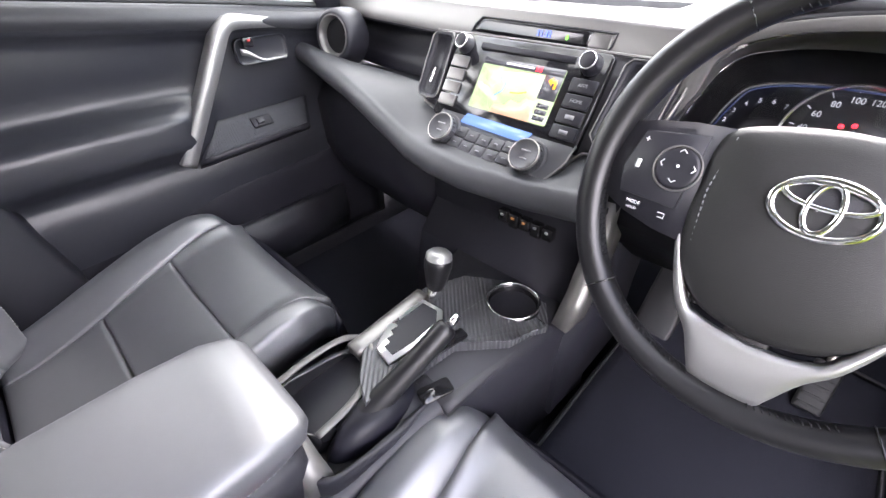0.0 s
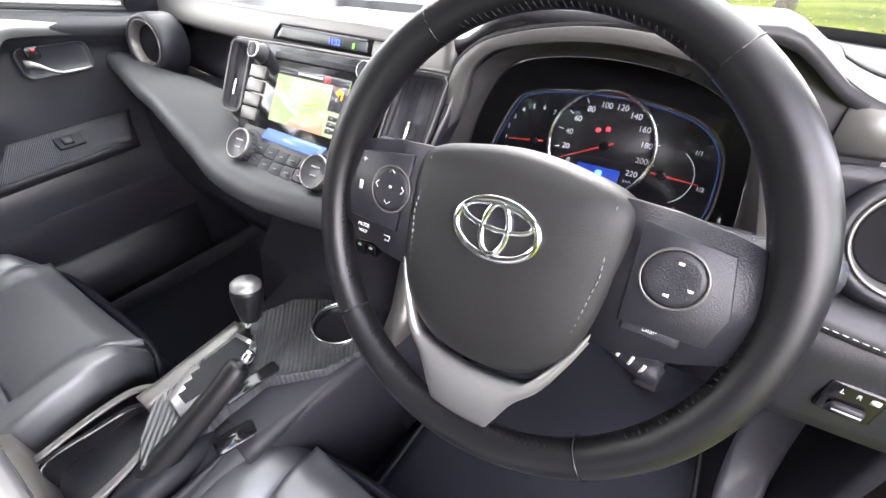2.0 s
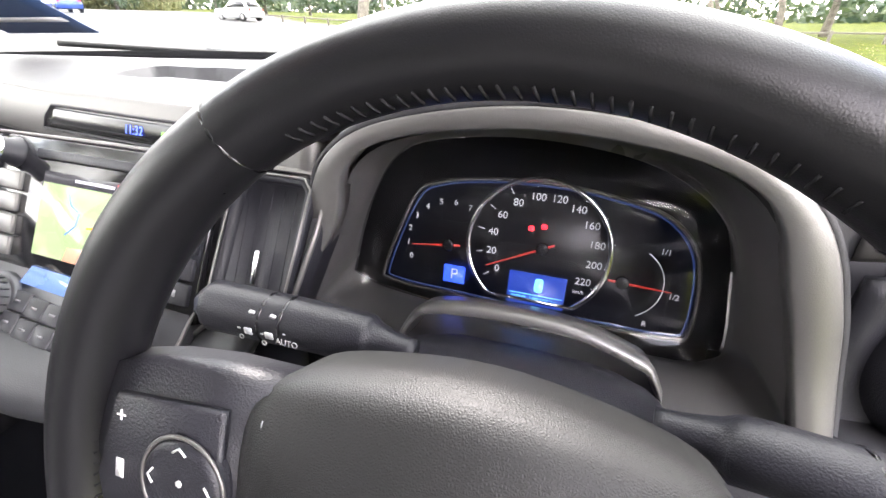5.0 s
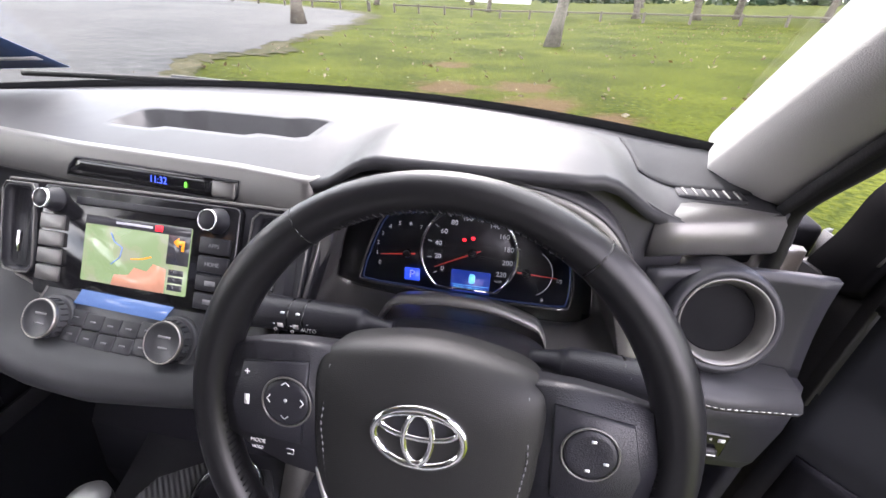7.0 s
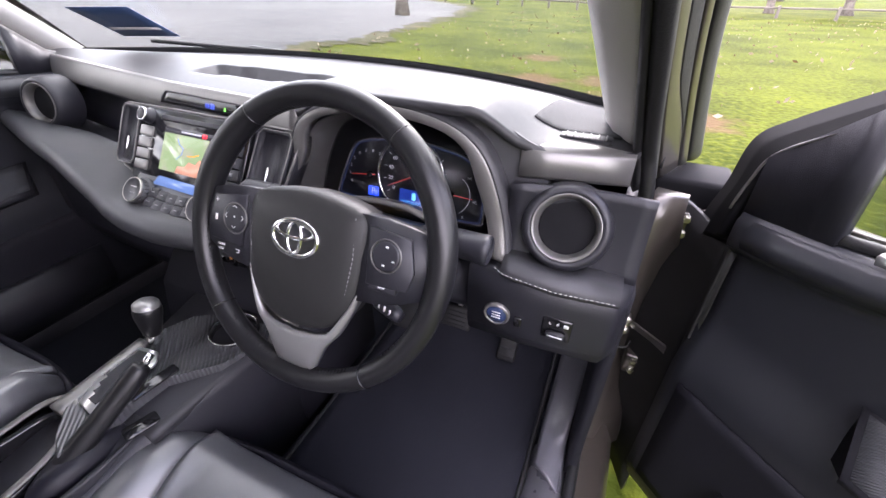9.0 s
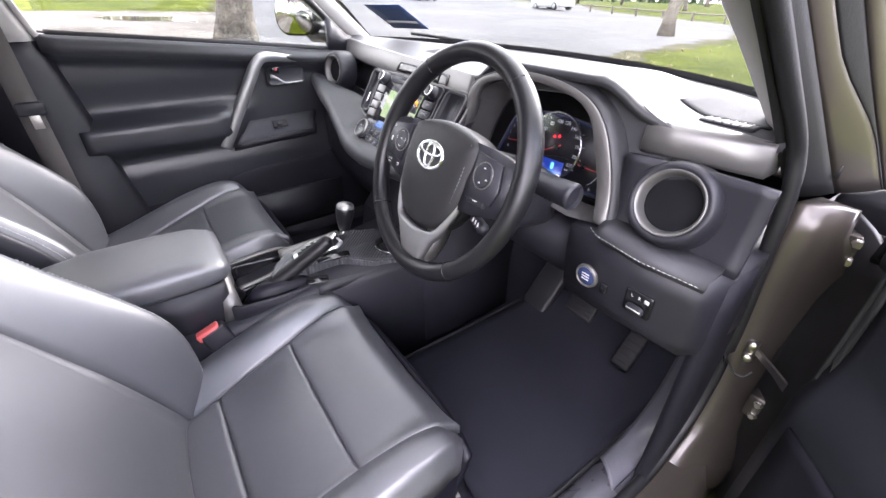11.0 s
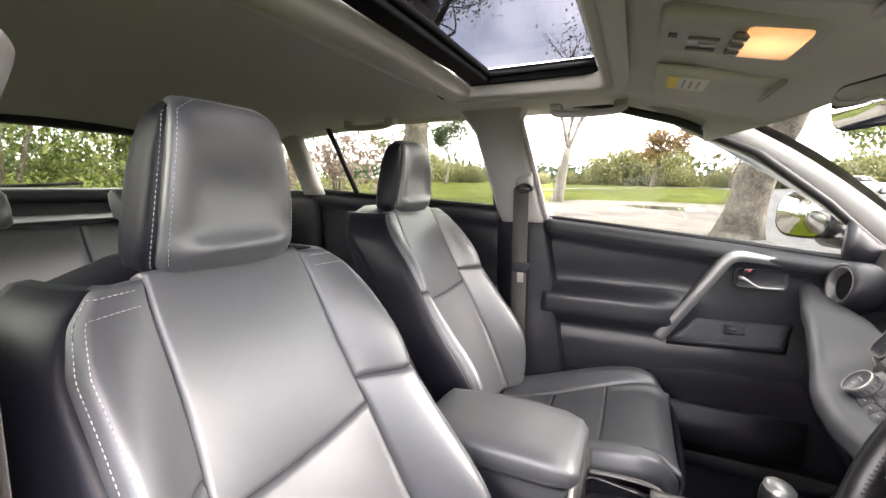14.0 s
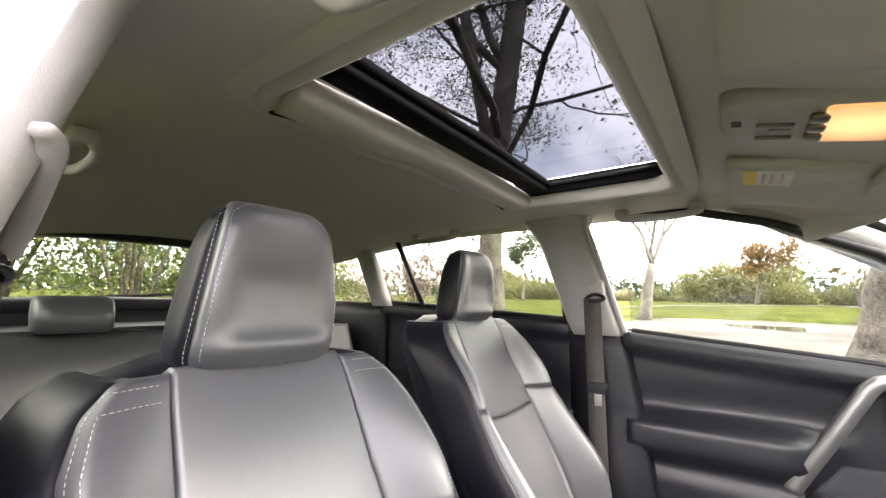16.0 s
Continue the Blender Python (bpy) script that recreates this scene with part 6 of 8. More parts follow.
for sx in (-1, 1):
    part("stitching", stitches([(sx * float(np.interp(y, (-0.08, -0.045, 0, 0.05), (0.052, 0.069, 0.0745, 0.070))), y, float(np.interp(y, (-0.08, 0, 0.05), (0.0155, 0.0190, 0.0165)))) for y in np.linspace(-0.075, 0.048, 40)], 0.0035, 0.002, 0.0007), STITCH_DARK, hub)
# emblem of three plain ovals
emb = part("emblem", tube([(0.0315 * math.cos(a), 0.009 + 0.0207 * math.sin(a), 0.0275) for a in np.linspace(0, math.tau, 49)[:-1]], 0.0032, 8, True), CHROME, hub, "chrome oval emblem")
part("oval", tube([(0.0098 * math.cos(a), 0.009 + 0.0182 * math.sin(a), 0.0285) for a in np.linspace(0, math.tau, 33)[:-1]], 0.0025, 8, True), CHROME, emb)
part("oval", tube([(0.0268 * math.cos(a), 0.0178 + 0.0088 * math.sin(a), 0.0285) for a in np.linspace(0, math.tau, 33)[:-1]], 0.0023, 8, True), CHROME, emb)
part("emblem_dish", lathe([(0.033, 0.0262), (0.02, 0.0275), (0, 0.028)], 32, Matrix.Translation((0, 0.009, 0)) @ Matrix.Diagonal((0.94, 0.62, 1, 1))), PLASTIC, emb)
for sx in (-1, 1):
    # side spokes with their switch fields
    spoke = part("spoke", loft([[(sx * x, y0, -0.014), (sx * x, y0, z), (sx * x, (y0 + y1) / 2, z + 0.003), (sx * x, y1, z), (sx * x, y1, -0.014)] for x, y0, y1, z in ((0.074, -0.050, 0.052, 0.010), (0.105, -0.047, 0.051, 0.009), (0.135, -0.040, 0.047, 0.006), (0.163, -0.028, 0.040, 0.004))]), PLASTIC, wheel, "black spoke with switches")
    fld = part("switch_field", slab([(x * sx, y) for x, y in ((0.088, 0.042), (0.140, 0.036), (0.149, 0.0), (0.143, -0.022), (0.092, -0.024))], 0.004, Matrix.Translation((0, 0, 0.0155)), 0.0015), PLASTIC, spoke)
    r = 0.0185 if sx < 0 else 0.0178
    cx = -0.103 if sx < 0 else 0.114
    dial = part("dial", lathe([(r, 0.008), (r, 0.0155), (r - 0.0015, 0.0175), (r - 0.004, 0.018), (0.006, 0.0172), (0, 0.0172)], 32, Matrix.Translation((cx, 0.010 if sx < 0 else 0.013, 0.001))), PLASTIC, spoke, "round switch pad")
    part("dial_ring", tube([(cx + (r + 0.0008) * math.cos(a), (0.010 if sx < 0 else 0.013) + (r + 0.0008) * math.sin(a), 0.0172) for a in np.linspace(0, math.tau, 33)[:-1]], 0.0009, 5, True), SATIN, dial)
    if sx < 0:
        for a in (0, 90, 180, 270):
            mm = Matrix.Translation((cx, 0.012, 0.0192)) @ pose(0, 0, 0, 0, 0, a) @ Matrix.Translation((0.0135, 0, 0))
            part("mark", tube([mm @ Vector(q) for q in ((-0.0015, 0.003, 0), (0.001, 0, 0), (-0.0015, -0.003, 0))], 0.0005, 4), WHITE, dial)
        part("mark", lathe([(0.0014, 0), (0.0014, 0.0004), (0, 0.0004)], 10, Matrix.Translation((cx, 0.012, 0.0185))), WHITE, dial)
        letters("legend", "+", 0.009, WHITE, Matrix.Translation((-0.136, 0.028, 0.0158)), spoke)
        part("mark", slab([(-0.138, 0.002), (-0.134, 0.002), (-0.134, 0.010), (-0.138, 0.010)], 0.0004, Matrix.Translation((0, 0, 0.016))), WHITE, spoke)
        letters("legend", "MODE", 0.0045, WHITE, Matrix.Translation((-0.128, -0.029, 0.0125)), spoke)
        letters("legend", "HOLD", 0.0035, WHITE, Matrix.Translation((-0.128, -0.0345, 0.0125)), spoke)
        part("mark", tube([(-0.104, -0.031, 0.0125), (-0.098, -0.031, 0.0125), (-0.098, -0.035, 0.0125), (-0.103, -0.035, 0.0125)], 0.0005, 4), WHITE, spoke)
    else:
        for a, b in ((85, 0.0105), (-20, 0.011), (-95, 0.0105)):
            part("mark", block(-0.0017, 0.0017, -0.0009, 0.0009, 0, 0.0005, 0, m=Matrix.Translation((cx + b * math.cos(radians(a)), 0.013 + b * math.sin(radians(a)), 0.0188))), WHITE, dial)
        btn = part("button", block(0.095, 0.130, -0.030, -0.018, 0.006, 0.0135, 0.002), PLASTIC, spoke, "black display button")
        letters("legend", "DISP", 0.0045, WHITE, Matrix.Translation((0.1125, -0.024, 0.0137)), btn)
V_OUT = [(0.089, -0.018, 0.004), (0.080, -0.055, 0.008), (0.062, -0.098, 0.011), (0.044, -0.122, 0.010), (0.032, -0.148, 0.006), (0.024, -0.160, 0.004), (0.0, -0.162, 0.004)]
V_IN = [(0.084, -0.018, 0.005), (0.0735, -0.055, 0.009), (0.052, -0.096, 0.013), (0.040, -0.104, 0.014), (0.026, -0.1075, 0.015), (0.012, -0.109, 0.0155), (0.0, -0.110, 0.0155)]
v_out, v_in = (spline([(-x, y, z) for x, y, z in q[:-1]] + [(x, y, z) for x, y, z in q[::-1]], 60) for q in (V_OUT, V_IN))
part("lower_spoke", sheet(lambda u, v: tuple(v_in[round(u * 60)].lerp(v_out[round(u * 60)], v) + Vector((0, 0, 0.003 * math.sin(math.pi * v)))), 60, 8, 0.012, way=(0, 0, -1)), SILVER, wheel, "satin silver lower spoke hugging the airbag cover")
cc = part("cruise_stalk", tube([(0.050, -0.045, -0.040), (0.070, -0.050, -0.032), (0.088, -0.053, -0.024), (0.093, -0.054, -0.021), (0.122, -0.060, -0.014), (0.130, -0.062, -0.012)], [0.005, 0.005, 0.006, 0.0085, 0.0095, 0.007], 14), PLASTIC, wheel, "black cruise control lever")
for k in range(3):
    part("mark", block(-0.004, 0.004, -0.0012, 0.0012, 0, 0.0006, 0, m=Matrix.Translation((0.101 + 0.0085 * k, -0.054 - 0.0018 * k, -0.0095 + 0.002 * k)) @ pose(0, 0, 0, 0, -14, 78)), WHITE, cc)

# ---------------------------------------------------------------- console
con = thing("centre_console", "black centre console with ribbed shifter plate", "console", (0.03, -0.2, 0.5))
part("body", loft([[(x0, y, 0.38), (x0, y, zt - 0.02), (x0 + 0.012, y, zt), (x1 - 0.012, y, zt), (x1, y, zt - 0.02), (x1, y, 0.38)] for y, x0, x1, zt in ((-0.68, -0.095, 0.125, 0.66), (-0.37, -0.05, 0.14, 0.66), (-0.18, -0.035, 0.16, 0.70), (-0.05, -0.045, 0.185, 0.705), (0.10, -0.09, 0.19, 0.70), (0.2, -0.15, 0.2, 0.69))]), PLASTIC, con, "black plastic body")


def pocket(name, outline, zt, depth, mat, label, rim=0.006, skirt=0.03, floor_mat=None):
    cx, cy = sum(p[0] for p in outline) / len(outline), sum(p[1] for p in outline) / len(outline)
    def grow(d, z):
        res = []
        for x, y in outline:
            v = Vector((x - cx, y - cy))
            v *= (v.length + d) / v.length
            res.append((cx + v.x, cy + v.y, z(x, y) if callable(z) else z))
        return res
    zf = zt if callable(zt) else (lambda x, y: zt)
    return part(name, loft([grow(rim + 0.002, lambda x, y: zf(x, y) - skirt), grow(rim, lambda x, y: zf(x, y) - 0.003), grow(rim - 0.002, zf), grow(0.001, zf), grow(-0.001, lambda x, y: zf(x, y) - 0.004), grow(-0.004, lambda x, y: zf(x, y) - depth)], True, True), mat, con, label)


cup = lambda x, y, r, n=40: [(x + r * math.cos(k / n * math.tau), y + r * math.sin(k / n * math.tau)) for k in range(n)]
hole_ = [(0.111 + 0.043 * math.cos(a), 0.018 + 0.043 * math.sin(a)) for a in np.linspace(-0.02, 0.02 - math.tau, 40)]
plate = [(-0.021, -0.068), (-0.012, -0.15), (-0.007, -0.209), (0.05, -0.262), (0.088, -0.28), (0.095, -0.2), (0.104, -0.123), (0.163, -0.062), (0.182, 0.014)] + hole_ + [(0.182, 0.018), (0.15, 0.062), (0.057, 0.06), (0.0, 0.02)]
pz = lambda x, y: 0.722 - 0.03 * smooth_step(-0.1, 0.07, y) * 0.6
pl = part("shifter_plate", loft([[(x, y, pz(x, y) - 0.05) for x, y in plate], [(x, y, pz(x, y) - 0.002) for x, y in plate], [(x, y, pz(x, y)) if (x, y) in hole_ else (0.03 + (x - 0.03) * 0.985, -0.1 + (y + 0.1) * 0.985, pz(x, y)) for x, y in plate]]), RIBS, con, "ribbed dark shifter plate", smooth=False)
pocket("cup_holder", cup(0.111, 0.018, 0.042), 0.715, 0.075, GLOSSY, "front cup holder", 0.004, 0.02)
part("cup_ring", tube([(x, y, 0.716) for x, y in cup(0.111, 0.018, 0.0445)], 0.0024, 6, True), CHROME, con, "chrome cup holder rim")
pocket("rear_tray", [(p.x, p.y) for p in spline([(-0.030, -0.345, 0), (-0.032, -0.285, 0), (-0.022, -0.240, 0), (0.004, -0.222, 0), (0.034, -0.238, 0), (0.055, -0.285, 0), (0.060, -0.345, 0)], 40, True)], 0.700, 0.085, GLOSSY, "deep black rear cup tray", 0.008, 0.06)
pocket("brake_slot", [(p.x, p.y) for p in spline([(0.065, -0.36, 0), (0.062, -0.27, 0), (0.09, -0.16, 0), (0.125, -0.165, 0), (0.128, -0.27, 0), (0.118, -0.36, 0)], 40, True)], 0.695, 0.05, PLASTIC, "slot of the parking brake", 0.01, 0.06)
part("surround", loft([[(x, y + 0.012, 0.66), (x, y + 0.010, z - 0.012), (x, y, z), (x, y - 0.022, z + 0.001), (x, y - 0.03, 0.66)] for x, y, z in ((-0.08, -0.355, 0.742), (-0.03, -0.358, 0.748), (0.03, -0.363, 0.749), (0.062, -0.366, 0.742), (0.092, -0.366, 0.722), (0.112, -0.364, 0.704))]), SATIN, con, "grey surround at the armrest")
part("side_rail", sheet(lambda u, v: (lerp(-0.026, 0.002, u) + 0.012 * (1 - v), lerp(-0.235, -0.078, v) , 0.7225 + 0.004 * math.sin(math.pi * u)), 6, 14, 0.02, way=(0, 0, -1)), SATIN, con, "satin rail beside the shift gate")
gate = [(0.004, -0.092), (0.046, -0.088), (0.066, -0.11), (0.070, -0.17), (0.064, -0.218), (0.026, -0.212), (0.006, -0.172)]
part("shift_gate", slab(gate, 0.006, Matrix.Translation((0, 0, 0.728)), 0.0015), GATE, con, "silver shift gate")
part("gate_slot", slab([(0.012, -0.100), (0.042, -0.097), (0.058, -0.115), (0.061, -0.165), (0.057, -0.205), (0.036, -0.203), (0.036, -0.192), (0.027, -0.190), (0.028, -0.178), (0.019, -0.175), (0.020, -0.162), (0.013, -0.160)], 0.004, Matrix.Translation((0, 0, 0.7292))), PLASTIC_SOFT, con, "stepped black gate slot", smooth=False)
part("gear_legend", slab(rounded_rect(0.018, 0.078, 0.004), 0.004, Matrix.Translation((0.098, -0.136, 0.727)) @ pose(0, 0, 0, 0, 12, -8), 0.001), GLOSSY, con, "gloss gear indicator")
part("side_shelf", sheet(lambda u, v: (lerp(0.098, 0.163, u) + 0.012 * v, lerp(-0.20, -0.045, v) + 0.03 * u * v, 0.699 + 0.006 * v), 6, 8, 0.02, way=(0, 0, -1)), DASH, con, "smooth grey side tray")
part("shelf_slot", slab(rounded_rect(0.026, 0.05, 0.006), 0.004, Matrix.Translation((0.131, -0.192, 0.7025)) @ pose(0, 0, 0, 0, 0, -18)), GLOSSY, con, "small dark recess")
part("tray_rim", tube(spline([(-0.040, -0.345, 0.708), (-0.042, -0.285, 0.712), (-0.030, -0.230, 0.718), (0.004, -0.211, 0.72), (0.042, -0.231, 0.716), (0.065, -0.285, 0.71), (0.070, -0.345, 0.706)], 30), 0.006, 8, flat=0.6), SATIN, con, "rounded tray edge")
under(con)
pp = thing("paper_card", "white folded paper standing in the cup tray", "paper", (0.012, -0.303, 0.62))
part("sheet", block(-0.024, 0.024, -0.001, 0.001, 0, 0.05, 0, m=pose(0, 0, 0, -12, 0, 38)), material("white paper", (0.62, 0.62, 0.60), 0.7), pp, smooth=False)
part("print_bar", block(-0.004, 0.020, -0.0022, -0.0012, 0.034, 0.038, 0, m=pose(0, 0, 0, -12, 0, 38)), PLASTIC, pp, smooth=False)

shift = thing("gear_lever", "gear lever with chrome-topped black knob", "gear lever", (0.012, -0.075, 0.72))
part("shaft", tube([(0.012, -0.082, 0.70), (0.010, -0.072, 0.75)], 0.006, 10), CHROME, shift, "chrome shaft")
part("collar", lathe([(0.010, 0), (0.0125, 0.004), (0.0115, 0.03), (0.0105, 0.032)], 20, Matrix.Translation((0.010, -0.072, 0.720)) @ pose(0, 0, 0, -10)), CHROME, shift)
kb = part("knob", lathe([(0.011, 0), (0.0155, 0.006), (0.0195, 0.025), (0.0232, 0.045), (0.0235, 0.056), (0.021, 0.066), (0.0, 0.066)], 30, Matrix.Translation((0.010, -0.068, 0.738)) @ pose(0, 0, 0, -10)), LEATHER_WHEEL, shift, "black leather knob")
part("cap", lathe([(0.0222, 0.062), (0.0215, 0.068), (0.017, 0.0725), (0.008, 0.0745), (0, 0.075)], 30, Matrix.Translation((0.010, -0.068, 0.738)) @ pose(0, 0, 0, -10)), SILVER, kb, "satin silver cap")
under(shift)
hb = thing("parking_brake", "black leather parking brake lever, pulled up", "parking brake", (0.095, -0.3, 0.70))
part("grip", tube(spline([(0.078, -0.31, 0.675), (0.086, -0.27, 0.700), (0.097, -0.22, 0.732), (0.107, -0.17, 0.764), (0.112, -0.143, 0.782)], 24), [0.022, 0.022, 0.0215, 0.021, 0.0205, 0.020, 0.0195, 0.019, 0.0185, 0.018, 0.0175, 0.017] + [0.0168] * 8 + [0.0165, 0.0165, 0.016, 0.015, 0.012], 14), LEATHER_WHEEL, hb, "leather grip")
part("release_button", tube([(0.112, -0.145, 0.780), (0.1155, -0.127, 0.792)], 0.006, 10), CHROME, hb, "chrome release button")
part("boot", loft([[(0.092 + w * math.cos(a), y + l * math.sin(a), z) for a in np.linspace(0, math.tau, 17)[:-1]] for w, l, y, z in ((0.032, 0.085, -0.265, 0.68), (0.026, 0.07, -0.265, 0.693), (0.024, 0.06, -0.27, 0.70), (0.016, 0.035, -0.275, 0.712))]), LEATHER_SIDE, hb, "folded black gaiter")
under(hb)
arm = thing("armrest", "padded black leather armrest lid on the console", "armrest", (0.005, -0.5, 0.75))
rings = []
for y, w, zt, zb in ((-0.675, 0.085, 0.79, 0.752), (-0.66, 0.1, 0.803, 0.748), (-0.58, 0.106, 0.812, 0.745), (-0.47, 0.106, 0.812, 0.745), (-0.40, 0.103, 0.808, 0.746), (-0.365, 0.096, 0.797, 0.752), (-0.352, 0.08, 0.785, 0.76)):
    ring = []
    for a in np.linspace(0, math.tau, 33)[:-1]:
        c, q = math.cos(a), math.sin(a)
        ring.append((0.006 + w * abs(c) ** 0.4 * (1 if c > 0 else -1), y, lerp(zb, zt, 0.5 + 0.5 * abs(q) ** 0.55 * (1 if q > 0 else -1))))
    rings.append(ring)
bm = loft(rings)
bmesh.ops.subdivide_edges(bm, edges=[e for e in bm.edges if abs(e.verts[0].co.y - e.verts[1].co.y) > 0.01], cuts=2, smooth=0.7)
lid = part("lid", bm, LEATHER, arm, "leather lid")
part("stitching", stitches([(0.006 + x, y, 0.768) for x, y in [(0.107, v) for v in np.linspace(-0.6, -0.41, 30)] + [(0.104 - 0.02 * k, -0.39 + 0.035 * k) for k in np.linspace(0, 1, 8)] + [(v, -0.351) for v in np.linspace(0.07, -0.07, 20)]], 0.0045, 0.0025, 0.0006), STITCH_DARK, lid)
part("box", loft([[(0.006 + w, y, z) for w, y in ((-0.095, -0.67), (0.1, -0.67), (0.1, -0.385), (0.09, -0.37), (-0.085, -0.37), (-0.095, -0.385))] for z in (0.5, 0.70, 0.752)]), PLASTIC, arm, "black storage box")
under(arm)
for x, y, z, nm in ((0.128, -0.425, 0.672, "seat_belt_buckle"), (-0.085, -0.49, 0.69, "seat_belt_buckle")):
    bk = thing(nm, "black seat belt buckle with red release button", "belt buckle", (x, y, z), "front buckles")
    m = pose(0, 0, 0, 18, -8, 0)
    part("case", block(-0.014, 0.014, -0.026, 0.026, -0.1, 0.0, 0.006, 3, m=m), PLASTIC, bk)
    part("release_button", block(-0.0125, 0.0125, -0.030, 0.016, -0.012, 0.004, 0.003, m=m), material("red button", (0.55, 0.10, 0.10), 0.35), bk, "red button")

# ---------------------------------------------------------------- floor things
mat_ob = thing("floor_mat", "black carpet mat in the driver's footwell", "floor mat", (0.45, 0.2, 0.41))
part("mat", sheet(lambda u, v: (lerp(0.22, 0.70, u), lerp(-0.12, 0.55, v) + 0.03 * math.sin(3 * u), 0.422 + 0.03 * smooth_step(0.42, 0.56, lerp(-0.12, 0.55, v))), 16, 24, 0.008, way=(0, 0, -1)), CARPET, mat_ob)
part("binding", tube([(x, y, 0.424 + 0.03 * smooth_step(0.42, 0.56, y)) for x, y in [(0.22, v) for v in np.linspace(-0.12, 0.52, 12)] + [(lerp(0.22, 0.7, k), 0.55 + 0.03 * math.sin(3 * k)) for k in np.linspace(0, 1, 14)] + [(0.7, v) for v in np.linspace(0.52, -0.12, 12)]], 0.005, 6), RUBBER, mat_ob)
under(mat_ob)
for nm, lab, x, y, z, w, h, t in (("brake_pedal", "ribbed rubber brake pedal on an arm", 0.43, 0.42, 0.53, 0.085, 0.06, 55), ("accelerator_pedal", "narrow black accelerator pedal", 0.575, 0.45, 0.47, 0.05, 0.11, 50)):
    pd = thing(nm, lab, "pedal", (x, y, z))
    m = pose(0, 0, 0, t)
    pdl = part("pad", block(-w / 2, w / 2, -h / 2, h / 2, -0.008, 0.006, 0.006, 3, m=m), RUBBER, pd, "rubber pad")
    for k in range(5):
        part("rib", block(-w * 0.4, w * 0.4, -0.003, 0.003, 0, 0.009, 0.001, m=m @ Matrix.Translation((0, h * (k - 2) * 0.19, 0))), RUBBER, pdl)
    part("arm", tube([(0, 0.0, -0.005), (0, 0.06, 0.05), (0, 0.16, 0.22)], 0.008, 8), STEEL, pd)
fr = thing("foot_rest", "black foot rest beside the tunnel", "foot rest", (0.26, 0.5, 0.5))
part("pad", block(-0.045, 0.045, -0.12, 0.12, -0.02, 0.01, 0.01, 3, m=pose(0, 0, 0, 48)), RUBBER, fr)

# door sill and painted pillar at the driver's side
sill = thing("sill_driver", "bronze painted body sill and hinge pillar with seals", "door sill", (0.79, 0, 0.45), kind="structure")
part("scuff_plate", loft([[(0.70, y, 0.40), (0.735, y, 0.455), (0.765, y, 0.462), (0.79, y, 0.44)] for y in np.linspace(-0.55, 0.22, 8)], closed=False), SCUFF, sill, "smooth scuff plate, paled for its highlight")
side_path = spline([(0.772, 0.10, 0.462), (0.772, 0.19, 0.480), (0.774, 0.255, 0.545), (0.776, 0.285, 0.64), (0.777, 0.290, 0.74)], 24)
part("kick_trim", sheet(lambda u, v: tuple(side_path[round(v * 24)] + Vector((-0.055 * u - 0.005, 0.040 * u, 0.012 * math.sin(math.pi * u) * (1 - v)))), 6, 24, 0.006, way=(0.4, 0.9, -0.2)), SCUFF, sill, "smooth trim rising from the sill, paled for its highlight")
part("body_sill", loft([[(0.78, y, 0.46), (0.80, y, 0.462), (0.845, y, 0.45), (0.865, y, 0.42), (0.87, y, 0.33), (0.83, y, 0.28), (0.78, y, 0.28)] for y in np.linspace(-1.7, 0.45, 14)]), PAINT, sill, "painted sill")
pil = []
for z in np.linspace(0.42, 1.015, 15):
    f = line_at([(0.42, 0.20), (0.5, 0.30), (0.6, 0.335), (0.75, 0.325), (0.95, 0.292), (1.1, 0.315)], z)
    w_ = 1 - 0.75 * smooth_step(0.84, 1.0, z)
    pil.append([(0.785, f, z), (0.80, f - 0.006, z), (0.822, f + 0.012, z), (0.835, f + 0.06 * w_, z), (0.835 + 0.04 * w_, f + 0.10 * w_, z), (0.835 + 0.05 * w_, f + 0.16 * w_, z), (0.80, f + 0.2 * w_, z)])
part("hinge_pillar", loft(pil), PAINT, sill, "painted hinge pillar")
def pillar_strip(name, s0, s1, proud, mat, label):
    """A strip along the outside of the driver's pillar, between two shares of its width."""
    way = Vector((0.45, -0.75, -0.45)).normalized()

    def f(u, v):
        k = lerp(-0.17, 1.1, v)
        a, b = (q(k) if callable(q) else q for q in (s0, s1))
        p = seal_edge(k).lerp(outer_edge(k), lerp(a, b, u))
        return tuple(p + way * (proud * math.sin(math.pi * u) ** 0.6 if 0 < u < 1 else 0.0))
    return part(name, sheet(f, 6, 20, 0.012, way=-way), mat, sill, label)


pillar_strip("pillar_seal", -0.15, 0.45, 0.003, RUBBER, "black rubber seal along the pillar")
meet = lambda k: lerp(1.05, 0.75, smooth_step(0.02, 0.30, k))
pillar_strip("pillar_face", 0.45, meet, 0.002, PAINT, "painted pillar face")
pillar_strip("pillar_groove", meet, 1.08, 0.001, RUBBER, "black groove")
pillar_strip("pillar_face", 1.08, 1.35, 0.004, PAINT, "painted outer pillar face")
pillar_strip("screen_moulding", 1.35, 1.85, 0.006, RUBBER, "black windscreen moulding")
part("hinge_cover", sheet(lambda u, v: (lerp(0.835, 0.915, u), lerp(0.40, 0.262, u) + 0.02 * math.sin(math.pi * u), lerp(0.30, 0.99 - 0.02 * u, v)), 6, 12, 0.01, way=(0.5, 0.8, 0)), RUBBER, sill, "black cover behind the hinges")
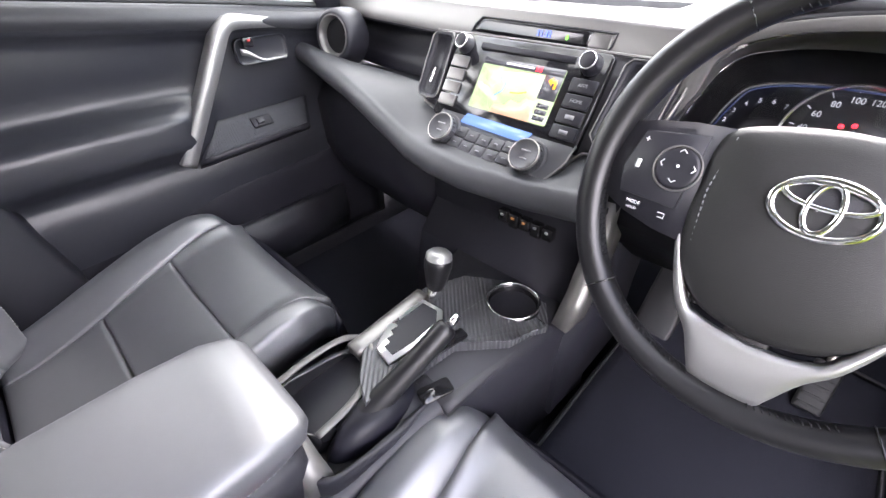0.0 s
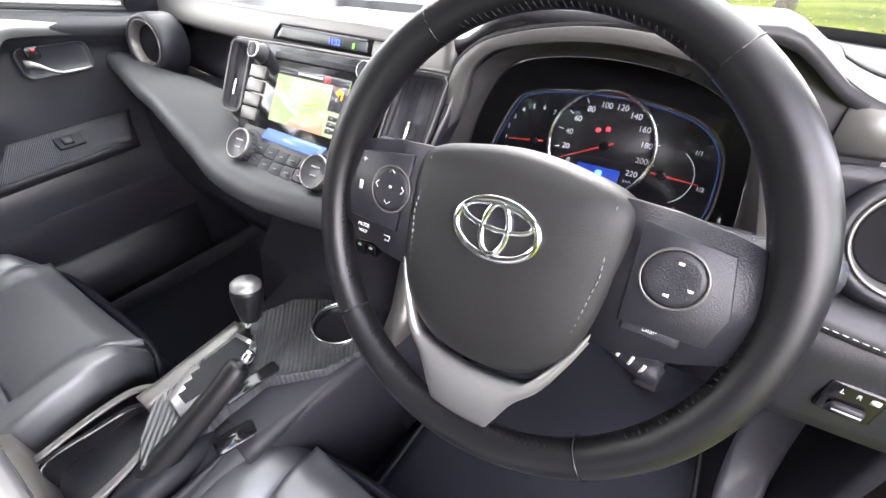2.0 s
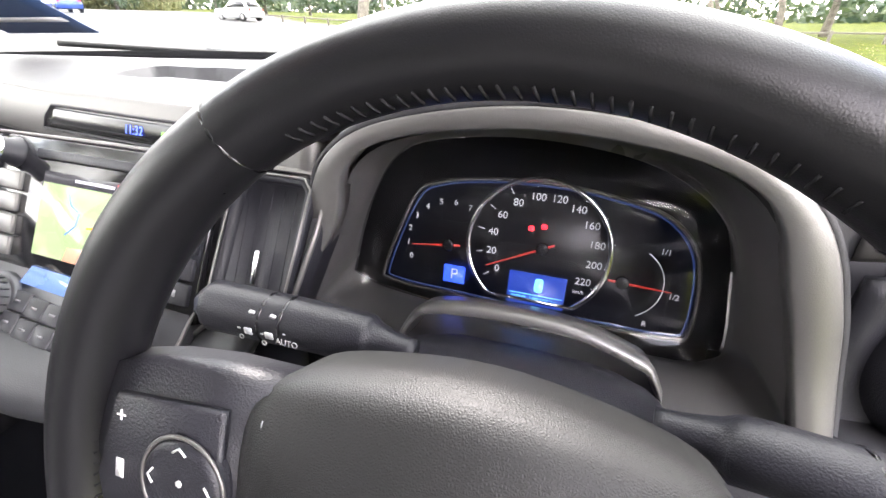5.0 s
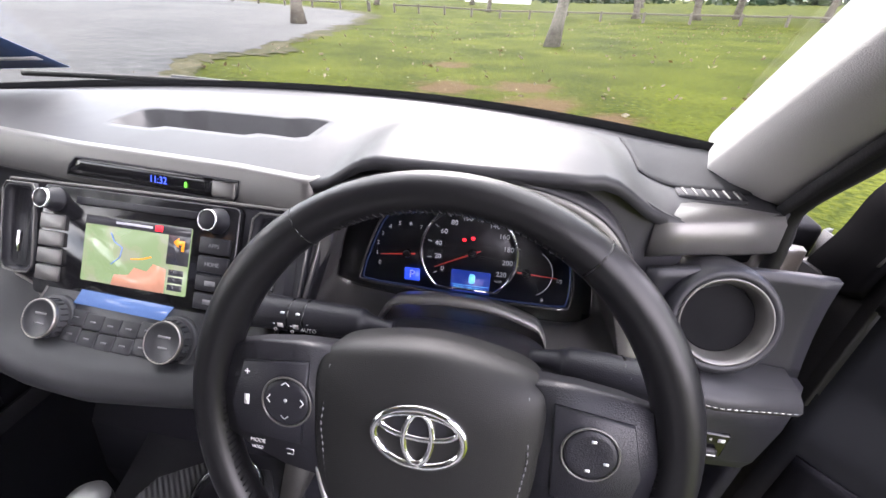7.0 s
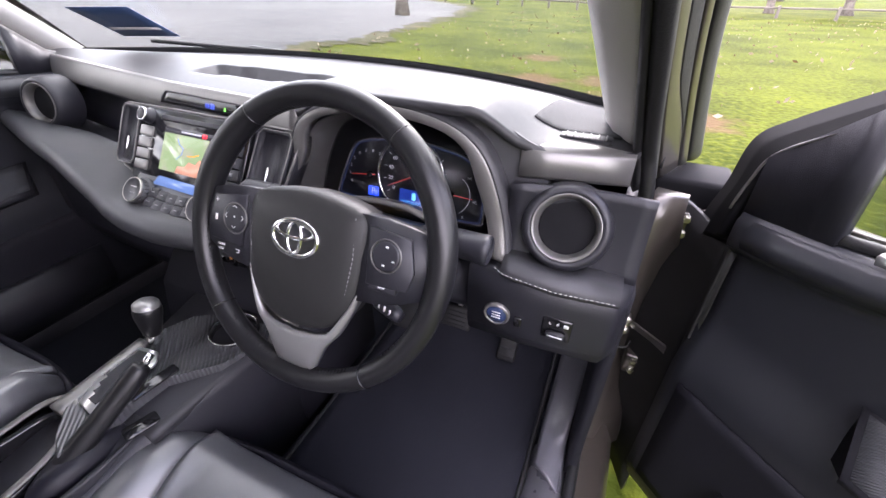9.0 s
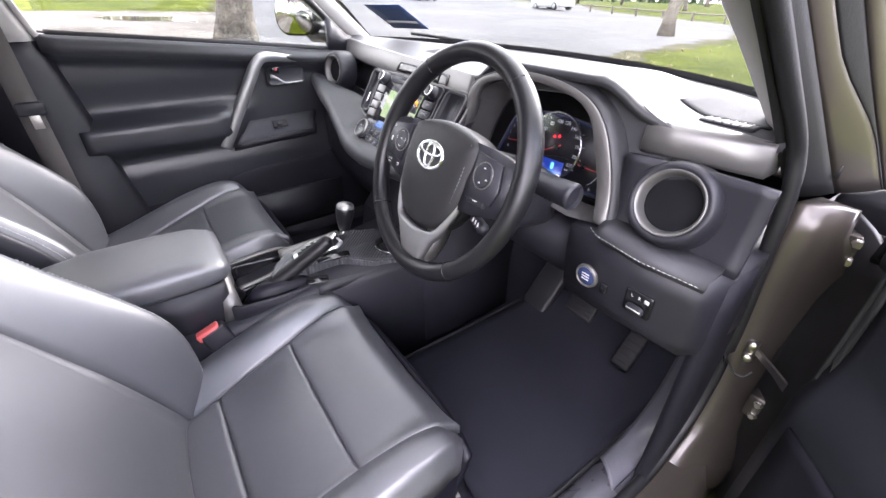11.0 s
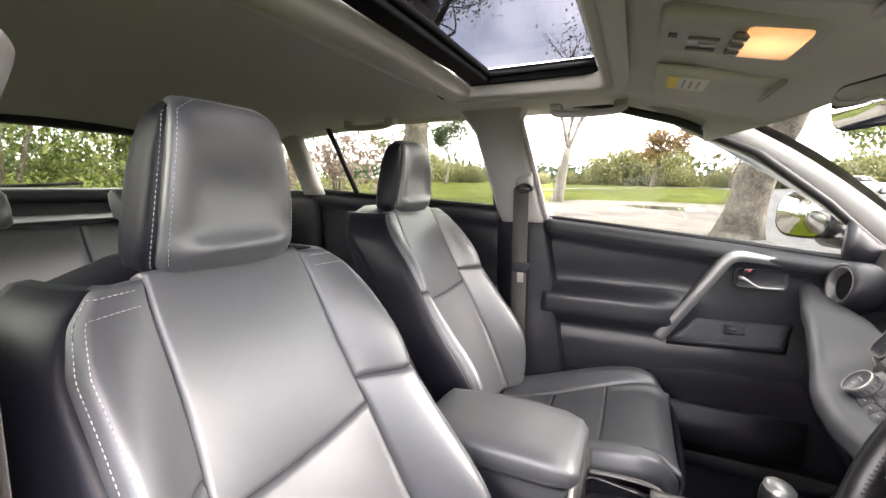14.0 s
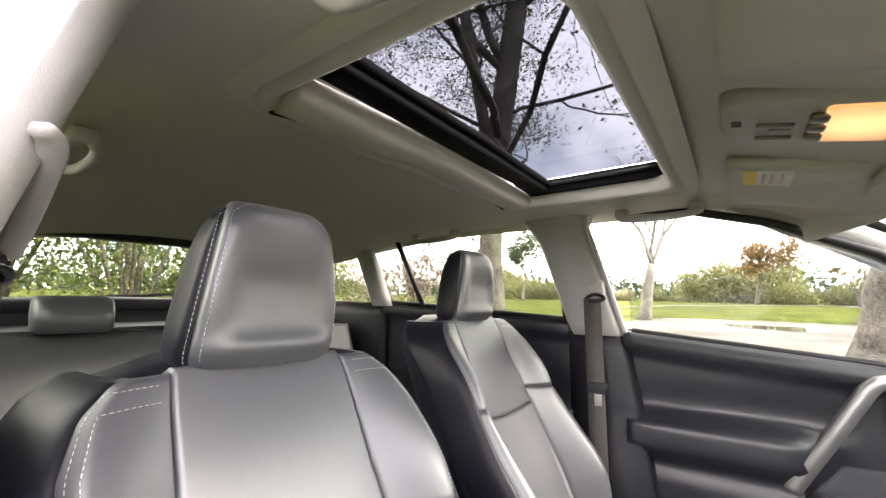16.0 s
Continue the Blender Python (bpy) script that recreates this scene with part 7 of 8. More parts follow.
seal = spline([(0.79, -0.56, 0.47), (0.79, -0.2, 0.468), (0.79, 0.1, 0.47), (0.79, 0.22, 0.49), (0.788, 0.305, 0.58), (0.788, 0.318, 0.75), (0.783, 0.285, 0.95), (0.778, 0.278, 1.04)] + [tuple(seal_edge(k) + Vector((0.010, 0.004, -0.004))) for k in (0.06, 0.25, 0.45, 0.65, 0.85)] + [(0.69, -0.20, 1.505), (0.665, -0.4, 1.525), (0.64, -0.72, 1.53)], 80)
part("door_seal", tube(seal, 0.011, 8), RUBBER, sill, "black rubber door seal")
# Added filler: a matt black block stands in for the dark gap here.
part("arch_liner", block(0.80, 0.935, 0.44, 0.55, 0.28, 1.0, 0.01), BLACKOUT, sill, "added black block filling the dark gap behind the hinge pillar")
for y, z in ((0.392, 0.945), (0.385, 0.60)):
    hg = part("hinge", block(0.842, 0.882, y - 0.022, y + 0.012, z - 0.026, z + 0.026, 0.005), PAINT, sill, "bronze painted door hinge")
    part("knuckle", tube([(0.886, y - 0.018, z - 0.032), (0.886, y - 0.018, z + 0.032)], 0.009, 10), PAINT, hg)
    part("arm", block(0.884, 0.915, y - 0.045, y - 0.020, z - 0.020, z + 0.020, 0.004), PAINT, hg)
    for dz in (-0.015, 0.015):
        part("bolt", lathe([(0.008, 0), (0.008, 0.003), (0.0055, 0.004), (0.0055, 0.008), (0, 0.0085)], 6, Matrix.Translation((0.860, y - 0.022, z + dz)) @ pose(0, 0, 0, 90)), STEEL, hg, "steel hinge bolt", smooth=False)
strap_ = part("check_strap", loft([[(x, y - 0.003, z - h), (x, y + 0.003, z - h), (x, y + 0.003, z + h), (x, y - 0.003, z + h)] for x, y, z, h in ((0.815, 0.335, 0.742, 0.005), (0.835, 0.318, 0.744, 0.006), (0.862, 0.296, 0.745, 0.006), (0.884, 0.272, 0.748, 0.008))]), STEEL, sill, "thin steel door check strap", smooth=False)
part("bracket", block(0.808, 0.824, 0.320, 0.338, 0.722, 0.760, 0.004), STEEL, strap_, "steel strap bracket")
for z in (0.728, 0.755):
    part("bolt", lathe([(0.008, 0), (0.008, 0.005), (0.005, 0.007), (0, 0.007)], 8, Matrix.Translation((0.817, 0.320, z)) @ pose(0, 0, 0, 80, 0, 20)), STEEL, strap_, "steel bolt")
part("wiring_boot", tube(spline([(0.80, 0.315, 0.70), (0.815, 0.308, 0.692), (0.828, 0.310, 0.694), (0.834, 0.318, 0.706)], 16), 0.002, 6), RUBBER, sill, "thin black cable")
under(sill)
tagged(part("sill_passenger", loft([[(-0.68, y, 0.39), (-0.71, y, 0.46), (-0.75, y, 0.46), (-0.87, y, 0.40), (-0.86, y, 0.28), (-0.7, y, 0.28)] for y in np.linspace(-1.7, 0.6, 10)]), PLASTIC), "black sill trim by the passenger door", "door sill", kind="structure")

# ---------------------------------------------------------------- roof things
oc = thing("overhead_console", "pale overhead console with a lit map lamp", "overhead console", (0.0, -0.18, 1.492))
MO = Matrix.Translation((0.022, -0.18, 1.490)) @ pose(0, 0, 0, -12) @ Matrix.Diagonal((1, 1, -1, 1))
part("body", loft([[MO @ Vector((x * k, y * k, z)) for x, y in rounded_rect(0.150, 0.205, 0.03, 6)] for k, z in ((1.02, -0.02), (1.0, -0.004), (0.95, 0.003), (0.5, 0.004))]), PILLAR, oc, "pale grey moulded body")
LAMP = material("lit map lamp", (0.8, 0.7, 0.55), 0.4, glow=(1.0, 0.42, 0.10, 0.36))
_n, _l = LAMP.node_tree.nodes, LAMP.node_tree.links
_g = _n.new("ShaderNodeTexGradient")
_g.gradient_type = "SPHERICAL"
_m = _n.new("ShaderNodeMapping")
_m.inputs["Location"].default_value, _m.inputs["Scale"].default_value = (-0.020 * 11 - 0.1, 0.138 * 11, -1.488 * 11), (11, 11, 11)
_l.new(_n.new("ShaderNodeTexCoord").outputs["Object"], _m.inputs["Vector"])
_l.new(_m.outputs["Vector"], _g.inputs["Vector"])
_r = _n.new("ShaderNodeValToRGB")
_r.color_ramp.elements[0].color, _r.color_ramp.elements[1].color = (0.20, 0.055, 0.008, 1), (1.15, 0.62, 0.22, 1)
_r.color_ramp.elements[0].position, _r.color_ramp.elements[1].position = 0.12, 0.78
_l.new(_g.outputs["Fac"], _r.inputs["Fac"])
_l.new(_r.outputs["Color"], _n["Principled BSDF"].inputs["Emission Color"])
_n["Principled BSDF"].inputs["Emission Strength"].default_value = 0.14
part("lamp_lens", block(-0.062, 0.058, 0.008, 0.080, 0.0, 0.010, 0.008, 3, m=MO), LAMP, oc, "glowing warm map lamp")
for k in range(3):
    part("lamp_switch", block(-0.048 + 0.034 * k, -0.028 + 0.034 * k, -0.006, 0.014, 0.003, 0.0135, 0.004, m=MO), SATIN, oc, "grey lamp switch")
for k in range(2):
    part("switch", block(-0.055 + 0.05 * k, -0.045 + 0.05 * k, -0.06, -0.018, 0.003, 0.008, 0.002, m=MO), SATIN, oc, "grey roof switch")
part("switch", block(-0.03, -0.018, -0.045, -0.02, 0.003, 0.007, 0.002, m=MO), PILLAR, oc, "pale roof switch")
for k in range(4):
    part("slot", block(-0.004 + 0.005 * k, -0.0015 + 0.005 * k, -0.088, -0.076, 0.003, 0.0052, 0, m=MO), PLASTIC, oc, "dark microphone slot")
under(oc)
for xc, sx in ((-0.335, -1), (0.335, 1)):
    vs = thing("sun_visor", "pale grey sun visor folded against the roof", "sun visor", (xc, -0.15, 1.5), "sun visors")
    part("flap", sheet(lambda u, v: (xc + lerp(-0.165, 0.165, u), lerp(-0.275, -0.075, v), 1.503 - 0.042 * v), 8, 6, 0.014, way=(0, 0, 1)), HEADLINER, vs, "cloth covered flap")
    if sx < 0:
        on = lambda x0, x1, y0, y1, d: (lambda u, v: (lerp(x0, x1, u), lerp(y0, y1, v), 1.503 - 0.042 * (lerp(y0, y1, v) + 0.275) / 0.2 - d))
        part("label_sheet", sheet(on(-0.30, -0.195, -0.252, -0.18, 0.0025), 2, 2, 0.001, way=(0, 0, 1)), material("paper label", (0.62, 0.60, 0.52), 0.6), vs, "white warning label", smooth=False)
        part("label_head", sheet(on(-0.30, -0.195, -0.252, -0.232, 0.0035), 2, 2, 0.001, way=(0, 0, 1)), material("yellow label", (0.70, 0.52, 0.05), 0.6), vs, "yellow label head", smooth=False)
        for k in range(3):
            part("text_bar", sheet(on(-0.285 + 0.004 * k, -0.215, -0.224 + 0.013 * k, -0.219 + 0.013 * k, 0.0035), 1, 1, 0.0005, way=(0, 0, 1)), SATIN, vs, smooth=False)
    part("hinge", tube([(xc + sx * 0.17, -0.075, 1.458), (xc - sx * 0.18, -0.075, 1.458)], 0.006, 8), PILLAR, vs)
    under(vs)
for s in (-1, 1):
    for yc in (-0.44, -1.2):
        g = thing("grab_handle", "pale grey folding grab handle", "grab handle", (s * 0.535, yc, 1.5), "grab handles")
        part("handle", tube(spline([(0, -0.1, 0.012), (-s * 0.02, -0.085, -0.008), (-s * 0.026, 0, -0.014), (-s * 0.02, 0.085, -0.008), (0, 0.1, 0.012)], 20), 0.010, 8), PILLAR, g)
        for dy in (-0.09, 0.09):
            part("foot", block(-0.02, 0.02, dy - 0.018, dy + 0.018, -0.004, 0.022, 0.006), PILLAR, g)
mir = thing("rear_view_mirror", "black interior mirror on a stalk", "mirror", (0.03, 0.0, 1.40))
part("housing", loft([[(x * k, 0.012 * (1 - k) + y, z * k) for x, z in rounded_rect(0.25, 0.072, 0.03, 6)] for k, y in ((0.7, 0.03), (0.96, 0.018), (1.0, 0.0), (0.97, -0.006))]), PLASTIC, mir, "black housing")
part("glass", slab(rounded_rect(0.24, 0.063, 0.026, 6), 0.001, pose(0, -0.0065, 0, 90)), MIRROR, mir, "mirror glass")
part("stalk", tube([(0, 0.03, 0.0), (0, 0.06, 0.04), (0, 0.09, 0.085)], 0.012, 8), PLASTIC, mir)
part("sensor_cover", block(-0.04, 0.04, 0.06, 0.13, 0.04, 0.085, 0.012, 3), PLASTIC, mir)
mir.location = (-0.01, 0.03, 1.40)
mir.rotation_euler = (radians(6), 0, radians(20))
# passenger's outside mirror and windscreen label
om = thing("door_mirror", "black and bronze outside mirror on the passenger side", "mirror", (-0.995, 0.222, 1.178))
part("housing", loft([[(x * k, y, 0.012 + z * k) for x, z in rounded_rect(0.19, 0.155, 0.06, 8)] for k, y in ((0.5, 0.11), (0.85, 0.08), (1.0, 0.03), (1.0, 0.0), (0.95, -0.006))]), GLOSSY, om, "black housing")
part("glass", slab(rounded_rect(0.172, 0.138, 0.055, 8), 0.002, Matrix.Translation((0, -0.008, 0.012)) @ pose(0, 0, 0, 90)), MIRROR, om, "mirror glass")
part("arm", tube([(0.05, 0.05, -0.045), (0.12, 0.03, -0.055), (0.235, -0.07, -0.065)], [0.045, 0.035, 0.03], 10), GLOSSY, om)
om.rotation_euler = (radians(-3), 0, radians(36))
lb = thing("windscreen_label", "dark blue label stuck on the windscreen", "label", (-0.55, 0.4, 1.15))
part("card", sheet(lambda u, v: tuple(screen_base(lerp(-0.60, -0.46, u)).lerp(screen_top(lerp(-0.60, -0.46, u) * 0.85), 0.10 + 0.22 * v) + Vector((0.0, -0.004, 0.008))), 4, 4, 0.001), material("blue label", (0.03, 0.06, 0.14), 0.5), lb, "dark blue card")
part("bar", sheet(lambda u, v: tuple(screen_base(lerp(-0.59, -0.47, u)).lerp(screen_top(lerp(-0.59, -0.47, u) * 0.85), 0.16 + 0.02 * v) + Vector((0.0, -0.006, 0.006))), 4, 2, 0.001), WHITE, lb)
under(lb)
# bonnet and wiper beyond the glass
tagged(part("bonnet", sheet(lambda u, v: (lerp(-0.85, 0.85, u), lerp(0.72, 1.75, v), 0.955 - 0.045 * v - 0.15 * v ** 3 - 0.04 * (2 * u - 1) ** 4 - 0.012 * math.exp(-((abs(2 * u - 1) - 0.75) / 0.08) ** 2)), 30, 20, 0.02, way=(0, 0, -1)), PAINT), "bronze painted bonnet", "bonnet", kind="structure")
tagged(part("scuttle", sheet(lambda u, v: (lerp(-0.8, 0.8, u), screen_base(lerp(-0.8, 0.8, u)).y + lerp(0.0, 0.14, v), 1.055 - 0.04 * v), 20, 4, 0.02, way=(0, 0, -1)), RUBBER), "black scuttle below the windscreen", "scuttle", kind="structure")
for s, nm in ((-1, "wing_passenger"), (1, "wing_driver")):
    tagged(part(nm, sheet(lambda u, v: (s * (0.80 + 0.1 * math.sin(math.pi * min(1, v + 0.3))), lerp(0.50 if s < 0 else 0.58, 1.8, u), lerp(0.35, 0.90 - 0.10 * u, v)), 12, 10, 0.02, way=(-s, 0, 0)), PAINT), "bronze painted front wing", "wing", kind="structure")
wp = thing("wiper", "black windscreen wiper at rest", "wiper", (-0.3, 0.66, 1.12))
part("blade", tube(spline([(-0.62, 0.545, 1.132), (-0.4, 0.625, 1.118), (-0.1, 0.672, 1.108), (0.1, 0.68, 1.104)], 20), 0.006, 6), RUBBER, wp)
part("arm", tube([(-0.35, 0.655, 1.118), (-0.1, 0.70, 1.098), (0.05, 0.72, 1.08)], 0.006, 6), PLASTIC, wp)
under(wp)

# plain closing body round the cabin
tagged(part("front_end", loft([[(x, y, 0.35), (x, y + 0.05, 0.55), (x, y + 0.02, 0.72), (x, y - 0.10, 0.79), (x, y - 0.4, 0.5)] for x, y in ((-0.9, 1.62), (-0.7, 1.82), (0.0, 1.93), (0.7, 1.82), (0.9, 1.62))]), PAINT), "plain bronze front end of the car", "bumper", kind="structure")
tagged(part("rear_end", loft([[(x, y, 0.35), (x, y - 0.05, 0.6), (x, y, 1.0), (x, y + 0.06, 1.22), (x, y + 0.10, 0.5)] for x, y in ((-0.88, -2.15), (-0.6, -2.27), (0.0, -2.31), (0.6, -2.27), (0.88, -2.15))]), PAINT), "plain bronze rear end of the car", "bumper", kind="structure")
for s, nm in ((-1, "outer_pillar_passenger"), (1, "")):
    rows = []
    for v in np.linspace(0, 1, 10):
        c = Vector((s * 0.835, 0.45, 1.06)).lerp(Vector((s * 0.715, -0.16, 1.50)), float(v)) + Vector((s * 0.012, 0.02, 0.045)) * math.sin(math.pi * v)
        rows.append([c + Vector(q) for q in ((-s * 0.06, 0.02, 0.03), (0, 0.0, 0.04), (s * 0.02, -0.02, 0.0), (s * 0.01, -0.02, -0.02))])
    if nm:
        tagged(part(nm, loft(rows, closed=False), PAINT), "bronze painted windscreen pillar", "pillar", kind="structure")
    tagged(part("quarter_panel_passenger" if s < 0 else "quarter_panel_driver", sheet(lambda u, v: (s * (0.84 + 0.05 * math.sin(math.pi * min(1, v * 1.1))) - s * 0.10 * smooth_step(0.75, 1, v), lerp(-2.2, -1.62, u), lerp(0.36, 1.26, v)), 8, 14, 0.02, way=(-s, 0, 0)), PAINT), "bronze painted rear quarter panel", "body panel", kind="structure")
    for y in (0.98, -1.68):
        w_ = thing("car_wheel", "dark tyre on a silver rim, standing on the grass", "wheel", (s * 0.79, y, 0.34), "car wheels")
        m_ = pose(0, 0, 0, 0, 90 * s)
        part("tyre", lathe([(0.22, -0.1), (0.31, -0.11), (0.345, -0.08), (0.345, 0.08), (0.31, 0.11), (0.22, 0.1)], 36, m_), RUBBER, w_)
        part("rim", lathe([(0.22, 0.02), (0.22, 0.095), (0.20, 0.09), (0.08, 0.06), (0, 0.065)], 36, m_), SILVER, w_)

# ---------------------------------------------------------------- outside
CAR_ONLY = set(bpy.data.objects)
def land(x, y):
    """Height of the ground: flat ahead, rising gently to the passenger's side."""
    return 0.043 * 18 * (1 - math.exp(-max(0.0, -x - 1.5) / 18)) + 0.028 * max(0.0, -x - 1.5) * smooth_step(5, 40, -x)


def ground_mat(name, low, high, rough, small, large, bump, spec=0.2, span=(0.36, 0.66)):
    """Ground cover: two colours mixed at a fine and a broad scale."""
    m = bpy.data.materials.new(name)
    m.use_nodes = True
    n, l = m.node_tree.nodes, m.node_tree.links
    b = n["Principled BSDF"]
    b.inputs["Roughness"].default_value, b.inputs["Specular IOR Level"].default_value = rough, spec
    co = n.new("ShaderNodeTexCoord").outputs["Object"]
    facs = []
    for sc, det in ((small, 5), (large, 4)):
        t = n.new("ShaderNodeTexNoise")
        t.inputs["Scale"].default_value, t.inputs["Detail"].default_value = sc, det
        l.new(co, t.inputs["Vector"])
        facs.append(t.outputs["Fac"])
    mul = n.new("ShaderNodeMath")
    mul.operation = "ADD"
    l.new(facs[0], mul.inputs[0])
    l.new(facs[1], mul.inputs[1])
    ramp_ = n.new("ShaderNodeValToRGB")
    ramp_.color_ramp.elements[0].position, ramp_.color_ramp.elements[1].position = span
    ramp_.color_ramp.elements[0].color, ramp_.color_ramp.elements[1].color = (*low, 1), (*high, 1)
    half = n.new("ShaderNodeMath")
    half.operation = "MULTIPLY"
    half.inputs[1].default_value = 0.5
    l.new(mul.outputs[0], half.inputs[0])
    l.new(half.outputs[0], ramp_.inputs["Fac"])
    l.new(ramp_.outputs["Color"], b.inputs["Base Color"])
    bp = n.new("ShaderNodeBump")
    bp.inputs["Strength"].default_value, bp.inputs["Distance"].default_value = bump, 0.03
    l.new(facs[0], bp.inputs["Height"])
    l.new(bp.outputs["Normal"], b.inputs["Normal"])
    return m


GRASS = ground_mat("mown grass", (0.020, 0.028, 0.0024), (0.070, 0.082, 0.007), 0.95, 13, 0.45, 1.0, 0.04, (0.40, 0.61))
# worn brown spots in the turf, where wheels have scuffed it
n, l = GRASS.node_tree.nodes, GRASS.node_tree.links
co = n.new("ShaderNodeTexCoord").outputs["Object"]
bare = None
for x, y, r in ((-0.66, 7.0, 0.75), (-1.04, 9.7, 0.6), (0.83, 6.0, 0.75), (0.57, 7.3, 0.7), (1.64, 5.2, 0.5)):
    d = n.new("ShaderNodeVectorMath")
    d.operation = "DISTANCE"
    d.inputs[1].default_value = (x, y, 0)
    l.new(co, d.inputs[0])
    f = n.new("ShaderNodeMapRange")
    f.inputs["From Min"].default_value, f.inputs["From Max"].default_value = r * 1.2, 0
    l.new(d.outputs["Value"], f.inputs["Value"])
    if bare is None:
        bare = f.outputs[0]
    else:
        top_ = n.new("ShaderNodeMath")
        top_.operation = "MAXIMUM"
        l.new(bare, top_.inputs[0])
        l.new(f.outputs[0], top_.inputs[1])
        bare = top_.outputs[0]
t = n.new("ShaderNodeTexNoise")
t.inputs["Scale"].default_value, t.inputs["Detail"].default_value, t.inputs["Roughness"].default_value = 2.6, 8, 0.72
l.new(co, t.inputs["Vector"])
s_ = n.new("ShaderNodeMath")
s_.operation = "MULTIPLY_ADD"
s_.inputs[1].default_value = 0.55
l.new(bare, s_.inputs[0])
l.new(t.outputs["Fac"], s_.inputs[2])
f = n.new("ShaderNodeMapRange")
f.inputs["From Min"].default_value, f.inputs["From Max"].default_value, f.inputs["To Max"].default_value = 0.60, 0.82, 0.85
l.new(s_.outputs[0], f.inputs["Value"])
mx = n.new("ShaderNodeMix")
mx.data_type = "RGBA"
l.new(f.outputs[0], mx.inputs[0])
l.new(n["Color Ramp"].outputs["Color"], mx.inputs[6])
mx.inputs[7].default_value = (0.085, 0.052, 0.030, 1)
l.new(mx.outputs[2], n["Principled BSDF"].inputs["Base Color"])
ASPHALT = ground_mat("damp asphalt", (0.04, 0.041, 0.043), (0.094, 0.092, 0.091), 0.85, 3.5, 0.18, 0.5, 0.1)
GRAVEL = ground_mat("pale gravel", (0.05, 0.044, 0.037), (0.135, 0.122, 0.106), 0.9, 12, 0.5, 0.8)
EARTH = ground_mat("bare earth", (0.045, 0.042, 0.014), (0.085, 0.068, 0.034), 0.95, 8, 1.2, 0.8)
WATER = material("puddle", (0.05, 0.05, 0.045), 0.04, spec=0.8, vary=0.1, rvary=0.02)
bm = bmesh.new()
gx = [-900, -500, -250, -120, -80, -60] + list(range(-50, 51, 2)) + [60, 80, 120, 250, 500, 900]
V = [[bm.verts.new((x, y, land(x, y) + 0.02 * noise.noise((x * 0.2, y * 0.2, 0.5)) * (2 < abs(x) + abs(y) < 200))) for y in gx] for x in gx]
for i in range(len(gx) - 1):
    for j in range(len(gx) - 1):
        bm.faces.new((V[i][j], V[i + 1][j], V[i + 1][j + 1], V[i][j + 1]))
tagged(part("ground", bm, GRASS), "green mown grass of a park", "grass", kind="structure")


def patch(name, pts, mat, label, category, lift=0.012, wob=0.3, n=320):
    """A ground cover with an uneven rim, lying on the land."""
    line = spline([(x, y, 0) for x, y in pts], n, True)
    c = sum(line, Vector()) / len(line)
    bm = bmesh.new()
    rows = []
    for k in np.linspace(0.04, 1, 22):
        row = []
        for p in line:
            q = c.lerp(p, float(k))
            q += (p - c).normalized() * wob * (noise.noise((p.x * 0.6, p.y * 0.6, 3.1)) + 0.6 * noise.noise((p.x * 2.3, p.y * 2.3, 1.7)) + 0.35 * noise.noise((p.x * 7.3, p.y * 7.3, 5.7)) + 0.25 * noise.noise((p.x * 19.3, p.y * 19.3, 2.7))) * float(k) ** 4
            row.append(bm.verts.new((q.x, q.y, land(q.x, q.y) + lift)))
        rows.append(row)
    for r0, r1 in zip(rows, rows[1:]):
        for i in range(len(line)):
            j = (i + 1) % len(line)
            bm.faces.new((r0[i], r0[j], r1[j], r1[i]))
    bm.faces.new(rows[0])
    return tagged(part(name, bm, mat), label, category, kind="structure")


VERGE = ground_mat("worn verge", (0.026, 0.030, 0.010), (0.085, 0.074, 0.045), 0.95, 9, 0.9, 0.8, 0.05)
patch("worn_verge", [(-70, 46.5), (-45, 56.5), (-27, 41), (-13, 35), (-8.0, 26), (-5.9, 14), (-5.3, 8), (-4.3, 3), (-8, -0.2), (-14, 3.0), (-24, 4.0), (-40, 8.4), (-70, 13)], VERGE, "worn earth and thin grass beside the asphalt", "verge", 0.018, 0.9, 1800)
patch("road", [(-70, 45), (-45, 55), (-28, 40), (-14, 34), (-8.8, 26), (-6.6, 14), (-5.9, 8), (-5.0, 3), (-8, 0.5), (-14, 3.5), (-24, 4.5), (-40, 9), (-70, 14)], ASPHALT, "damp grey asphalt of the car park", "road", 0.030, 0.7, 2600)
patch("gravel_verge", [(-2.5, 3), (-2.2, -4), (-6, -7), (-14, -5.0), (-23, -3.0), (-24, 2.5), (-22, 6.5), (-12, 6), (-5, 6)], GRAVEL, "pale gravel beside the car", "gravel", 0.024, 0.6, 1200)
rnd = random.Random(4)
litter = []
for _ in range(900):
    px, py = rnd.uniform(-6, 14), rnd.uniform(3, 30)
    litter.append(Vector((px, py, land(px, py) + 0.03)))
patch("puddle", [(-21.2, 0.3), (-20.6, 2.6), (-19.3, 2.9), (-18.9, 1.4), (-19.9, 0.0)], WATER, "shallow puddle on the gravel", "puddle", 0.034, 0.3)
patch("footpath", [(-36, -6), (-36, -4.5), (-60, 8), (-75, 14), (-75, 12), (-60, 6)], GRAVEL, "pale footpath across the grass", "path", 0.028, 0.2)

BARK = ground_mat("grey bark", (0.05, 0.043, 0.036), (0.20, 0.175, 0.145), 0.95, 22, 3.0, 1.0)
BARK_GREY = ground_mat("light grey bark", (0.05, 0.044, 0.037), (0.21, 0.185, 0.158), 0.95, 22, 3.0, 1.0)
